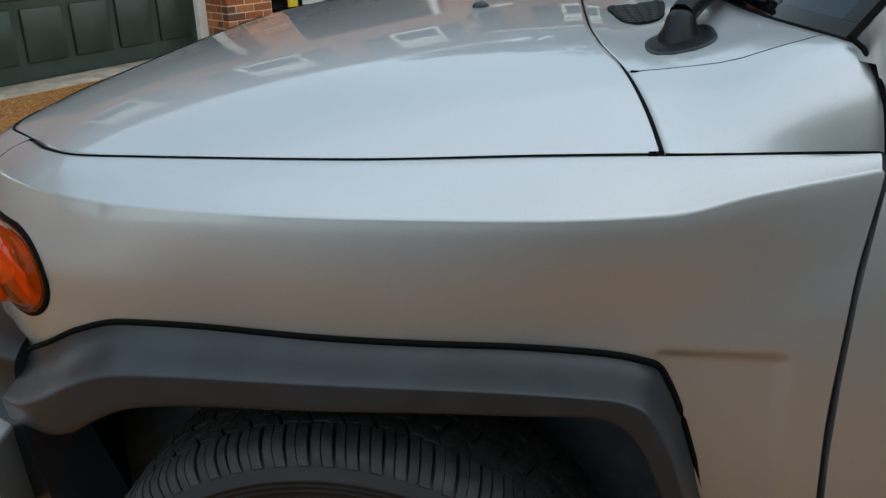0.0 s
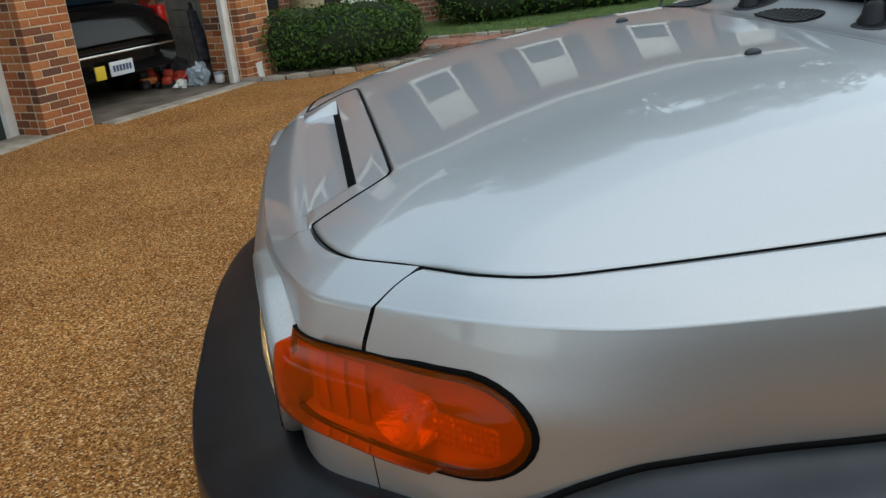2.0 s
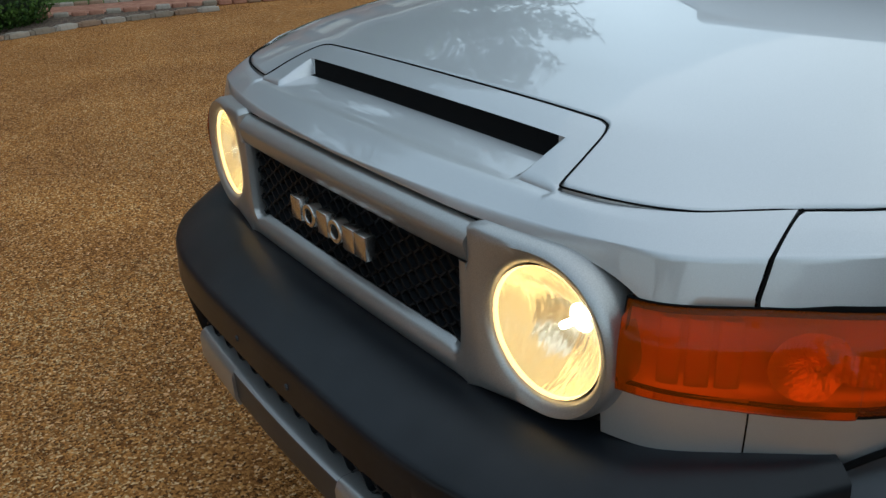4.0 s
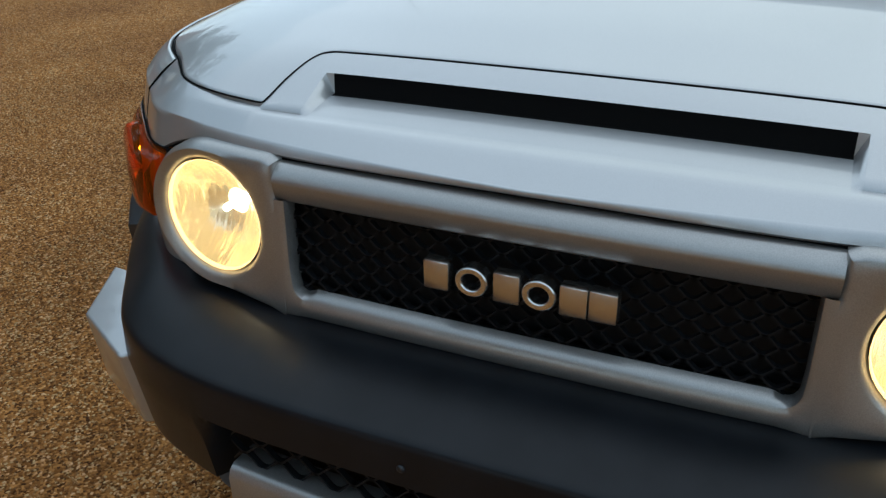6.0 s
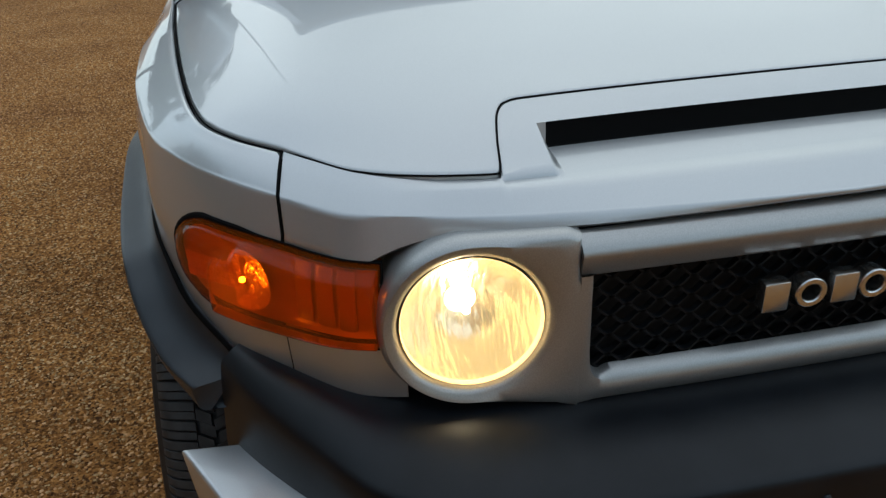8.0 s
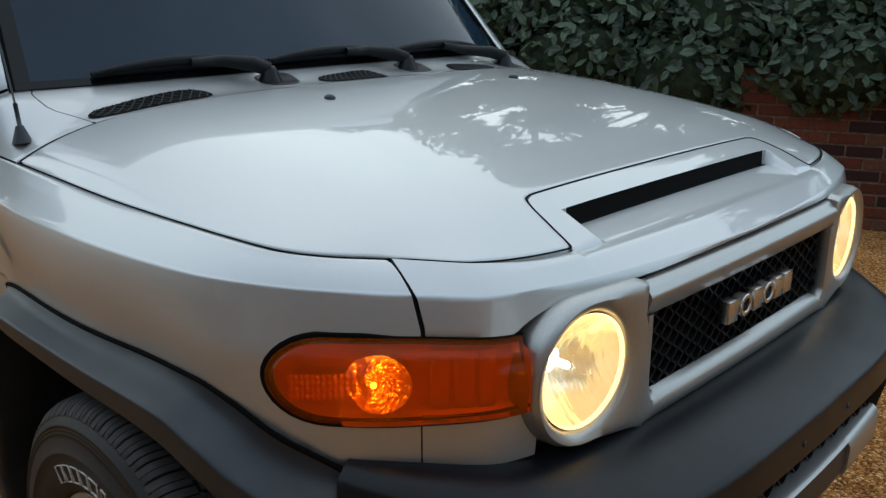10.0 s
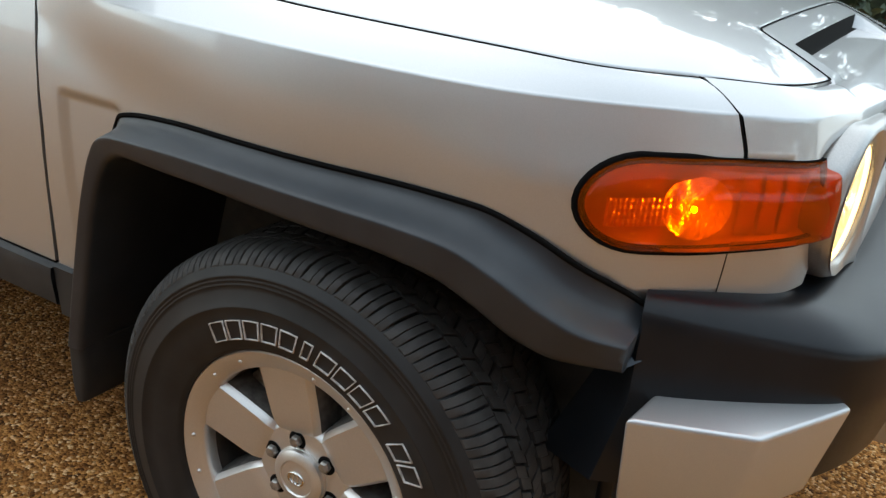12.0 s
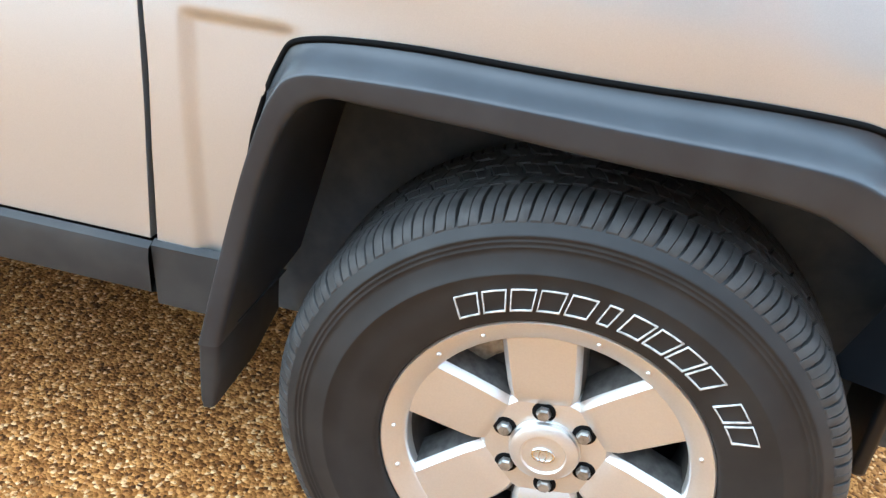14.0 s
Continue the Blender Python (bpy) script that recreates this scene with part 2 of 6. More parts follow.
BRICK = shader("red_brick", (0.30, 0.11, 0.06), 0.9, spec=0.12)
speckled(BRICK, random_tint(BRICK, [(0.38, 0.135, 0.055), (0.28, 0.092, 0.042), (0.43, 0.165, 0.066), (0.33, 0.112, 0.048), (0.46, 0.19, 0.08), (0.14, 0.068, 0.045), (0.38, 0.145, 0.062), (0.20, 0.082, 0.045)]), 0.55, 45)
# garden wall brick and mortar: the tree canopy's shade is put into these colours
SHADED_BRICK = shader("shaded_weathered_brick", (0.2, 0.08, 0.05), 0.95, spec=0.1)
speckled(SHADED_BRICK, random_tint(SHADED_BRICK, [(0.125, 0.038, 0.024), (0.095, 0.030, 0.021), (0.15, 0.050, 0.032), (0.11, 0.036, 0.024), (0.045, 0.022, 0.020), (0.13, 0.058, 0.036)]), 0.65, 40)
MORTAR = shader("mortar", (0.62, 0.50, 0.36), 0.95, spec=0.1)
grainy(MORTAR, 40, (0.50, 0.40, 0.28), (0.72, 0.60, 0.45))
SHADED_MORTAR = shader("shaded_old_mortar", (0.15, 0.10, 0.08), 0.95)
grainy(SHADED_MORTAR, 40, (0.10, 0.070, 0.050), (0.19, 0.135, 0.10))


def brick_wall_material(name, a, b, mortar):
    m = shader(name, a, 0.9)
    co = m.node_tree.nodes.new("ShaderNodeTexCoord")
    mp = m.node_tree.nodes.new("ShaderNodeMapping")
    mp.inputs["Rotation"].default_value = (radians(90), 0, 0)
    t = node(m, "ShaderNodeTexBrick", Scale=1.0, Color1=(*a, 1), Color2=(*b, 1), Mortar=(*mortar, 1), Mortar_Size=0.009, Brick_Width=0.215, Row_Height=0.075)
    link(m, co, "Object", mp, "Vector")
    link(m, mp, "Vector", t, "Vector")
    speckled(m, t, 0.4, 6)
    bp = node(m, "ShaderNodeBump", Strength=0.5, Distance=0.008)
    bp.invert = True
    link(m, t, "Fac", bp, "Height")
    link(m, bp, "Normal", bsdf(m), "Normal")
    return m


HOUSE_BRICK = brick_wall_material("house_brick", (0.34, 0.12, 0.065), (0.25, 0.08, 0.045), (0.40, 0.34, 0.27))
WHITE = shader("white_paint", (0.78, 0.77, 0.73), 0.5)
grainy(WHITE, 5, (0.70, 0.69, 0.65), (0.82, 0.81, 0.78))
GREEN = shader("green_door_paint", (0.018, 0.034, 0.028), 0.38)
grainy(GREEN, 4, (0.014, 0.028, 0.023), (0.024, 0.042, 0.034))
SHUTTER = shader("dark_shutter", (0.03, 0.035, 0.04), 0.5)
grainy(SHUTTER, 9, (0.022, 0.026, 0.03), (0.04, 0.045, 0.05))
SLATE = shader("roof_shingle", (0.12, 0.115, 0.11), 0.9)
grainy(SLATE, 8, (0.08, 0.078, 0.075), (0.16, 0.155, 0.15))
CONCRETE = shader("concrete", (0.36, 0.31, 0.25), 0.9)
grainy(CONCRETE, 7, (0.27, 0.23, 0.18), (0.44, 0.38, 0.31))
bumpy(CONCRETE, 70, 0.3, 0.004)
OILY = shader("stained_concrete", (0.16, 0.125, 0.09), 0.8)
grainy(OILY, 3, (0.09, 0.072, 0.055), (0.20, 0.16, 0.12))
bumpy(OILY, 60, 0.25, 0.004)
BLOCK = shader("block_wall", (0.20, 0.19, 0.17), 0.95)
grainy(BLOCK, 5, (0.15, 0.145, 0.13), (0.24, 0.225, 0.20))
STONE = shader("edging_stone", (0.40, 0.38, 0.34), 0.9)
speckled(STONE, random_tint(STONE, [(0.30, 0.26, 0.21), (0.24, 0.20, 0.155), (0.36, 0.32, 0.27), (0.27, 0.18, 0.12)]), 0.5, 22)
PAVER = shader("brick_paver", (0.34, 0.15, 0.10), 0.9)
grainy(PAVER, 9, (0.26, 0.11, 0.07), (0.42, 0.21, 0.14))
SOIL = shader("mulch", (0.10, 0.065, 0.045), 0.95)
grainy(SOIL, 30, (0.05, 0.032, 0.022), (0.17, 0.12, 0.085))
bumpy(SOIL, 60, 0.8, 0.02)

# pea gravel: warm brown stones in a sandy bed
GRAVEL = shader("gravel", (0.3, 0.2, 0.12), 0.9, spec=0.12)
co = GRAVEL.node_tree.nodes.new("ShaderNodeTexCoord")
cells = node(GRAVEL, "ShaderNodeTexVoronoi", Scale=128.0)
edges = node(GRAVEL, "ShaderNodeTexVoronoi", Scale=128.0)
tone = GRAVEL.node_tree.nodes.new("ShaderNodeValToRGB")
for i, (p, c) in enumerate([(0.0, (0.072, 0.028, 0.009)), (0.30, (0.243, 0.095, 0.021)), (0.6, (0.378, 0.162, 0.045)), (0.85, (0.553, 0.254, 0.072)), (1.0, (0.776, 0.504, 0.26))]):
    e = tone.color_ramp.elements[i] if i < 2 else tone.color_ramp.elements.new(p)
    e.position, e.color = p, (*c, 1)
patch = node(GRAVEL, "ShaderNodeTexNoise", Scale=1.3, Detail=5)
shade = GRAVEL.node_tree.nodes.new("ShaderNodeMix")
shade.data_type, shade.blend_type = "RGBA", "OVERLAY"
shade.inputs["Factor"].default_value = 0.55
sep = GRAVEL.node_tree.nodes.new("ShaderNodeSeparateColor")
for v in (cells, edges, patch):
    link(GRAVEL, co, "Object", v, "Vector")
link(GRAVEL, cells, "Color", sep, "Color")
link(GRAVEL, sep, "Red", tone, "Fac")
link(GRAVEL, tone, "Color", shade, "A")
link(GRAVEL, patch, "Fac", shade, "B")
link(GRAVEL, shade, "Result", bsdf(GRAVEL), "Base Color")
gb = node(GRAVEL, "ShaderNodeBump", Strength=0.8, Distance=0.007)
gb.invert = True
link(GRAVEL, edges, "Distance", gb, "Height")
link(GRAVEL, gb, "Normal", bsdf(GRAVEL), "Normal")
PEBBLE = shader("pebbles", (0.3, 0.2, 0.12), 0.8, spec=0.2)
pr = island_tint(PEBBLE, (0.11, 0.046, 0.013), (0.66, 0.45, 0.22))
pr.color_ramp.elements.new(0.55).color = (0.37, 0.175, 0.055, 1)
LEAF = shader("hedge_leaf", (0.05, 0.10, 0.02), 0.7, spec=0.15)
island_tint(LEAF, (0.014, 0.038, 0.007), (0.075, 0.140, 0.026))
# leaf colours halved as well, for the canopy's shade over the shrubs
SHRUB = shader("shrub_leaf", (0.04, 0.08, 0.03), 0.5)
island_tint(SHRUB, (0.010, 0.022, 0.009), (0.052, 0.085, 0.040))
TREE = shader("tree_leaf", (0.04, 0.07, 0.02), 0.6)
island_tint(TREE, (0.035, 0.060, 0.018), (0.095, 0.135, 0.045))
# solid fill inside hedges, shrubs and crowns; its dark colour stands for inner shade
FOLIAGE_SHADE = shader("foliage_shade", (0.012, 0.022, 0.006), 0.9)
grainy(FOLIAGE_SHADE, 30, (0.006, 0.012, 0.003), (0.02, 0.035, 0.01))
GRASS = shader("grass", (0.09, 0.15, 0.03), 0.8)
grainy(GRASS, 3, (0.065, 0.125, 0.022), (0.12, 0.19, 0.045))
bumpy(GRASS, 90, 0.8, 0.03)
BLADE = shader("grass_blade", (0.09, 0.15, 0.03), 0.7)
island_tint(BLADE, (0.06, 0.12, 0.02), (0.15, 0.22, 0.06))
BARK = shader("bark", (0.10, 0.075, 0.055), 0.95)
grainy(BARK, 12, (0.06, 0.045, 0.033), (0.14, 0.11, 0.08))
BLACKCAR = shader("black_car_paint", (0.005, 0.005, 0.0055), 0.16, coat=0.15, spec=0.2)
grainy(BLACKCAR, 40, (0.004, 0.004, 0.0045), (0.007, 0.007, 0.0075))
RED = shader("red_lens", (0.45, 0.01, 0.01), 0.2, coat=0.6)
REDPLASTIC = shader("red_plastic", (0.55, 0.06, 0.03), 0.5)
ORANGE = shader("orange_plastic", (0.75, 0.20, 0.04), 0.55)
BAG = shader("grey_blue_bag", (0.28, 0.34, 0.40), 0.6)
grainy(BAG, 20, (0.20, 0.25, 0.30), (0.42, 0.47, 0.52))
TAN = shader("tan_canvas", (0.35, 0.20, 0.12), 0.9)
grainy(TAN, 14, (0.22, 0.12, 0.08), (0.42, 0.27, 0.17))
DARKCLOTH = shader("dark_cloth", (0.03, 0.03, 0.035), 0.9)
grainy(DARKCLOTH, 16, (0.02, 0.02, 0.024), (0.06, 0.06, 0.07))
CLAY = shader("cream_stone", (0.55, 0.46, 0.30), 0.9)
grainy(CLAY, 20, (0.42, 0.34, 0.21), (0.62, 0.53, 0.36))
YELLOW = shader("yellow_sign", (0.70, 0.50, 0.03), 0.5)
PLATE = shader("plate_white", (0.62, 0.64, 0.66), 0.4)
INKBAR = shader("ink_bar", (0.05, 0.08, 0.16), 0.6)


# ---- geometry helpers ----
def pchip(xs, ys):
    """A monotone curve through points, as a function."""
    xs, ys = np.array(xs, float), np.array(ys, float)
    h, d = np.diff(xs), np.diff(ys) / np.diff(xs)
    m = np.zeros(len(xs))
    m[0], m[-1] = d[0], d[-1]
    for i in range(1, len(xs) - 1):
        if d[i - 1] * d[i] > 0:
            w1, w2 = 2 * h[i] + h[i - 1], h[i] + 2 * h[i - 1]
            m[i] = (w1 + w2) / (w1 / d[i - 1] + w2 / d[i])

    def at(x):
        x = np.clip(x, xs[0], xs[-1])
        i = min(max(int(np.searchsorted(xs, x)) - 1, 0), len(xs) - 2)
        t = (x - xs[i]) / h[i]
        return float((1 + 2 * t) * (1 - t) ** 2 * ys[i] + t * (1 - t) ** 2 * h[i] * m[i] + t * t * (3 - 2 * t) * ys[i + 1] + t * t * (t - 1) * h[i] * m[i + 1])
    return at


def path3(points):
    """A smooth curve through 3D points; parameter 0 to 1."""
    p = np.array(points, float)
    k = np.concatenate([[0], np.cumsum(np.linalg.norm(np.diff(p, axis=0), axis=1))])
    k = k / k[-1]
    f = [pchip(k, p[:, i]) for i in range(p.shape[1])]
    return lambda t: np.array([g(t) for g in f])


def smooth(t):
    t = min(max(t, 0.0), 1.0)
    return t * t * (3 - 2 * t)


def mesh_ob(name, verts, faces, material, parent=None, label="", shade_smooth=True, sharp=None):
    me = bpy.data.meshes.new(name)
    me.from_pydata([tuple(v) for v in verts], [], faces)
    me.materials.append(material)
    if shade_smooth:
        me.polygons.foreach_set("use_smooth", [True] * len(me.polygons))
        if sharp:
            me.set_sharp_from_angle(angle=radians(sharp))
    me.update()
    ob = new(name, me)
    if parent:
        ob.parent = parent
    if label:
        tagged(ob, label)
    return ob


def part(name, bm, material, parent=None, label="", sharp=35):
    me = bpy.data.meshes.new(name)
    bm.normal_update()
    bm.to_mesh(me)
    bm.free()
    me.materials.append(material)
    me.polygons.foreach_set("use_smooth", [True] * len(me.polygons))
    me.set_sharp_from_angle(angle=radians(sharp))
    ob = new(name, me)
    if parent:
        ob.parent = parent
    if label:
        tagged(ob, label)
    return ob


def sheet(rows, flip=False, closed=False):
    """Vertices and faces of a grid of rows of points."""
    n, m = len(rows), len(rows[0])
    verts = [p for r in rows for p in r]
    faces = []
    for i in range(n - 1):
        for j in range(m if closed else m - 1):
            k = (j + 1) % m
            f = (i * m + j, i * m + k, (i + 1) * m + k, (i + 1) * m + j)
            faces.append(f[::-1] if flip else f)
    return verts, faces


def mirrored(verts, faces):
    return [(v[0], -v[1], v[2]) for v in verts], [f[::-1] for f in faces]


def both(name, verts, faces, material, parent, label="", sharp=None):
    """The left part and its mirror image on the right."""
    a = mesh_ob(name, verts, faces, material, parent, label, sharp=sharp)
    b = mesh_ob(name, *mirrored(verts, faces), material, parent, label, sharp=sharp)
    return a, b


def box(bm, lo, hi, bevel=0.0, segments=2):
    r = bmesh.ops.create_cube(bm, size=1)
    c, s = (Vector(lo) + Vector(hi)) / 2, Vector(hi) - Vector(lo)
    for v in r["verts"]:
        v.co = Vector((v.co.x * s.x, v.co.y * s.y, v.co.z * s.z)) + c
    if bevel:
        es = list({e for v in r["verts"] for e in v.link_edges})
        bmesh.ops.bevel(bm, geom=es, offset=bevel, segments=segments, affect="EDGES", profile=0.5)
    return bm


def boxpart(name, lo, hi, material, parent=None, label="", bevel=0.0, m=None):
    bm = box(bmesh.new(), lo, hi, bevel)
    if m is not None:
        bmesh.ops.transform(bm, matrix=m, verts=bm.verts)
    return part(name, bm, material, parent, label)


def lathe(profile, segments=48, axis="y", center=(0, 0, 0)):
    """Rows of a turned shape: profile of (radius, along)."""
    rows = []
    for r, a in profile:
        ring = []
        for i in range(segments):
            w = 2 * math.pi * i / segments
            p = {"y": (r * math.cos(w), a, r * math.sin(w)), "x": (a, r * math.cos(w), r * math.sin(w)), "z": (r * math.cos(w), r * math.sin(w), a)}[axis]
            ring.append((p[0] + center[0], p[1] + center[1], p[2] + center[2]))
        rows.append(ring)
    return sheet(rows, closed=True)


def tube(points, radius, sides=8):
    """Verts and faces of a rod along points."""
    pts = [Vector(p) for p in points]
    rows = []
    for i, p in enumerate(pts):
        d = (pts[min(i + 1, len(pts) - 1)] - pts[max(i - 1, 0)]).normalized()
        a = d.cross(Vector((0, 0, 1))) if abs(d.z) < 0.95 else d.cross(Vector((1, 0, 0)))
        a.normalize()
        b = d.cross(a)
        r = radius[i] if isinstance(radius, (list, tuple)) else radius
        rows.append([tuple(p + a * (r * math.cos(2 * math.pi * k / sides)) + b * (r * math.sin(2 * math.pi * k / sides))) for k in range(sides)])
    v, f = sheet(rows, closed=True)
    n = len(rows)
    f += [tuple(range(sides)), tuple(reversed(range((n - 1) * sides, n * sides)))]
    return v, f


def empty(name, m, label, category, group="", kind=""):
    ob = new(name)
    ob.matrix_world = m
    return tagged(ob, label, category, group, kind)


# ---- ground ----
def ground():
    n = 60
    xs = [math.copysign(abs(t) ** 3 * 600 + abs(t) * 6, t) for t in np.linspace(-1, 1, n)]
    rows = [[(x, y, 0.0) for x in xs] for y in xs]
    ob = mesh_ob("ground", *sheet(rows), GRAVEL)
    return tagged(ob, "brown pea gravel driveway reaching away from the house", "ground", kind="structure")


ground()

# ---- the car: x ahead, y to its left, origin on the ground under the front axle ----
car = empty("car", pose(0, 0, 0), "silver off-road wagon with black flares and lit headlamps on gravel", "car")

SHUT_X = pchip([0, 0.37, 0.392, 0.406, 0.418, 0.430, 0.47, 0.50, 0.55, 0.60, 0.65, 0.681, 0.738, 0.777, 0.797, 0.810, 0.829, 0.842, 0.8465],
               [0.460, 0.461, 0.467, 0.487, 0.530, 0.584, 0.580, 0.575, 0.562, 0.539, 0.490, 0.456, 0.400, 0.335, 0.250, 0.150, -0.050, -0.250, -0.385])
SHUT_Y = pchip([-0.62, -0.385, -0.25, -0.05, 0.15, 0.25, 0.335, 0.40, 0.456, 0.49, 0.539, 0.562, 0.575, 0.584, 0.70],
               [0.853, 0.8465, 0.842, 0.829, 0.810, 0.797, 0.777, 0.738, 0.681, 0.65, 0.60, 0.55, 0.50, 0.43, 0.43])
SHUT_Z = pchip([-0.62, -0.385, -0.05, 0.25, 0.456, 0.584, 0.7], [1.150, 1.145, 1.129, 1.119, 1.106, 1.094, 1.04])
CENTRE_Z = pchip([-0.62, -0.50, -0.36, -0.13, 0.10, 0.30, 0.40, 0.46, 0.513, 0.584, 0.64, 0.68], [1.262, 1.258, 1.250, 1.238, 1.214, 1.182, 1.161, 1.148, 1.129, 1.095, 1.067, 1.052])
REAR_X = pchip([0, 0.30, 0.50, 0.60, 0.709, 0.78, 0.8465], [-0.298, -0.302, -0.308, -0.320, -0.352, -0.370, -0.385])
GLASS_X = pchip([0, 0.40, 0.60, 0.782, 0.853], [-0.465, -0.490, -0.520, -0.585, -0.611])


def top_z(x, y):
    """The height of the bonnet's surface."""
    c, e = CENTRE_Z(x), SHUT_Z(x)
    u = min(abs(y) / SHUT_Y(x), 1.0)
    return c - max(c - e, 0) * (0.80 * u ** 6.0 + 0.20 * u ** 2.2)


NOSE_X = pchip([0, 0.1, 0.2, 0.3, 0.4, 0.5, 0.55, 0.6, 0.65, 0.692], [0.668, 0.666, 0.661, 0.653, 0.642, 0.626, 0.615, 0.597, 0.560, 0.519])
NOSE_Z = pchip([0, 0.4, 0.5, 0.6, 0.692], [1.058, 1.064, 1.066, 1.068, 1.071])
LOW_X = pchip([0, 0.3, 0.4, 0.45, 0.5, 0.55, 0.6, 0.65, 0.695], [0.671, 0.663, 0.652, 0.644, 0.634, 0.625, 0.608, 0.572, 0.537])
LOW_Z = pchip([0, 0.4, 0.46, 0.5, 0.55, 0.58, 0.6, 0.695], [1.053, 1.049, 1.050, 1.047, 1.035, 1.022, 1.012, 1.014])


def skirted(rows, ends, depth):
    """Adds a folded edge to the first and last column of each row; ends is a list of (dx, dy) pairs per row."""
    out = []
    for r, (a, b) in zip(rows, ends):
        p, q = r[0], r[-1]
        out.append([(p[0] + a[0], p[1] + a[1], p[2] - depth), (p[0] + a[0] * 0.5, p[1] + a[1] * 0.5, p[2] - depth * 0.25)] + r +
                   [(q[0] + b[0] * 0.5, q[1] + b[1] * 0.5, q[2] - depth * 0.25), (q[0] + b[0], q[1] + b[1], q[2] - depth)])
    return out


def signed(ys):
    return [-y for y in reversed(ys) if y > 0] + list(ys)


def bonnet():
    ys = list(np.linspace(0, 0.36, 13)) + [0.372, 0.38, 0.388, 0.394, 0.400, 0.406, 0.411, 0.416, 0.421, 0.426, 0.430, 0.436, 0.446] + list(np.linspace(0.46, 0.67, 15)) + \
        list(np.linspace(0.68, 0.79, 18)) + list(np.linspace(0.794, 0.8445, 20)) + [0.8452, 0.8459]
    ts = [0, 0.006, 0.02] + list(np.linspace(0.05, 0.95, 30)) + [0.98, 0.994, 1]
    rows, ends = [], []
    for y in signed(ys):
        a = abs(y)
        x0, x1 = REAR_X(a) + 0.0015, SHUT_X(a) - 0.004
        x1 = max(x1, x0 + 0.002)
        rows.append([(x0 + (x1 - x0) * t, y, top_z(x0 + (x1 - x0) * t, y)) for t in ts])
        k = math.copysign(smooth((a - 0.5) / 0.2), y)
        ends.append(((-0.001, 0), (0.003 * (1 - abs(k)) + 0.0005, 0.003 * k)))
    rows = [[(p[0], p[1] - math.copysign(0.0045 * smooth((abs(p[1]) - 0.60) / 0.12), p[1]), p[2]) for p in r] for r in rows]
    mesh_ob("bonnet", *sheet(skirted(rows, ends, 0.015), flip=True), PAINT, car)


bonnet()


# stations along the fender: bonnet gap edge and shoulder crease, rear to front
SHUT_ST = [(-0.603, 0.8535, 1.150), (-0.48, 0.850, 1.1475), (-0.385, 0.8465, 1.145), (-0.25, 0.842, 1.140), (-0.05, 0.829, 1.129), (0.15, 0.810, 1.1225),
           (0.25, 0.797, 1.119), (0.335, 0.777, 1.114), (0.40, 0.738, 1.110), (0.456, 0.681, 1.106)]
CREASE_ST = [(-0.603, 0.868, 1.136), (-0.48, 0.885, 1.112), (-0.385, 0.900, 1.092), (-0.25, 0.912, 1.088), (-0.05, 0.906, 1.084), (0.15, 0.881, 1.079),
             (0.26, 0.858, 1.077), (0.355, 0.819, 1.076), (0.435, 0.770, 1.075), (0.519, 0.694, 1.071)]
FRONT_ST = CREASE_ST + [(0.597, 0.605, 1.068), (0.622, 0.52, 1.066)]


def stations(pts):
    k = range(len(pts))
    f = [pchip(k, [p[i] for p in pts]) for i in range(3)]
    return lambda u: np.array([g(u) for g in f])


shut_at, crease_at, front_at = stations(SHUT_ST), stations(CREASE_ST), stations(FRONT_ST)
DOOR_Y = pchip([0.45, 0.59, 0.70, 0.80, 0.90, 1.00, 1.08, 1.135, 1.16], [0.868, 0.880, 0.889, 0.897, 0.898, 0.891, 0.876, 0.864, 0.85])
DOOR_SEAM = pchip([0.58, 0.70, 0.85, 1.0, 1.1, 1.16], [-0.598, -0.590, -0.581, -0.587, -0.602, -0.612])
REACH_FRONT = pchip([0.80, 0.83, 0.90, 0.96, 1.025, 1.071], [0.018, 0.020, 0.025, 0.025, 0.012, 0.0])
REACH_SIDE = pchip([0.45, 0.60, 0.75, 0.90, 1.02, 1.08, 1.10], [-0.030, -0.020, -0.006, 0.000, 0.0095, 0.0045, 0.0])


def side_point(u, z, out=0.0):
    """A point of the side panel at station u and height z, pushed out by out."""
    p, q = front_at(max(u - 0.05, 0)), front_at(min(u + 0.05, len(FRONT_ST) - 1))
    c = front_at(u)
    d = (q - p)[:2]
    d /= np.linalg.norm(d)
    n = np.array([-d[1], d[0]]) * (1 if -d[1] * 0 + d[0] > 0 else -1)
    w = smooth((c[0] - 0.10) / 0.30)
    k = (1 - w) * REACH_SIDE(z + 1.10 - c[2]) + w * REACH_FRONT(z + 1.071 - c[2]) + out
    x, y = c[0] + n[0] * k, c[1] + n[1] * k
    back = smooth((-0.08 - c[0]) / 0.42) * smooth((c[2] - z) / 0.16)
    return (x, y + back * (DOOR_Y(z) + out - y), z)


def station_of(y):
    """The station at which the front edge has this y."""
    lo, hi = 8.0, 11.0
    for _ in range(30):
        mid = (lo + hi) / 2
        if front_at(mid)[1] > y:
            lo = mid
        else:
            hi = mid
    return lo


def folded(t):
    """Falls little over the first third of the way and faster after it."""
    ease = [0.5 * (d + math.sqrt(d * d + 0.005)) for d in (-0.34, t - 0.34, 0.66)]
    return 0.14 * t + 0.86 * (ease[1] - ease[0]) / (ease[2] - ease[0])


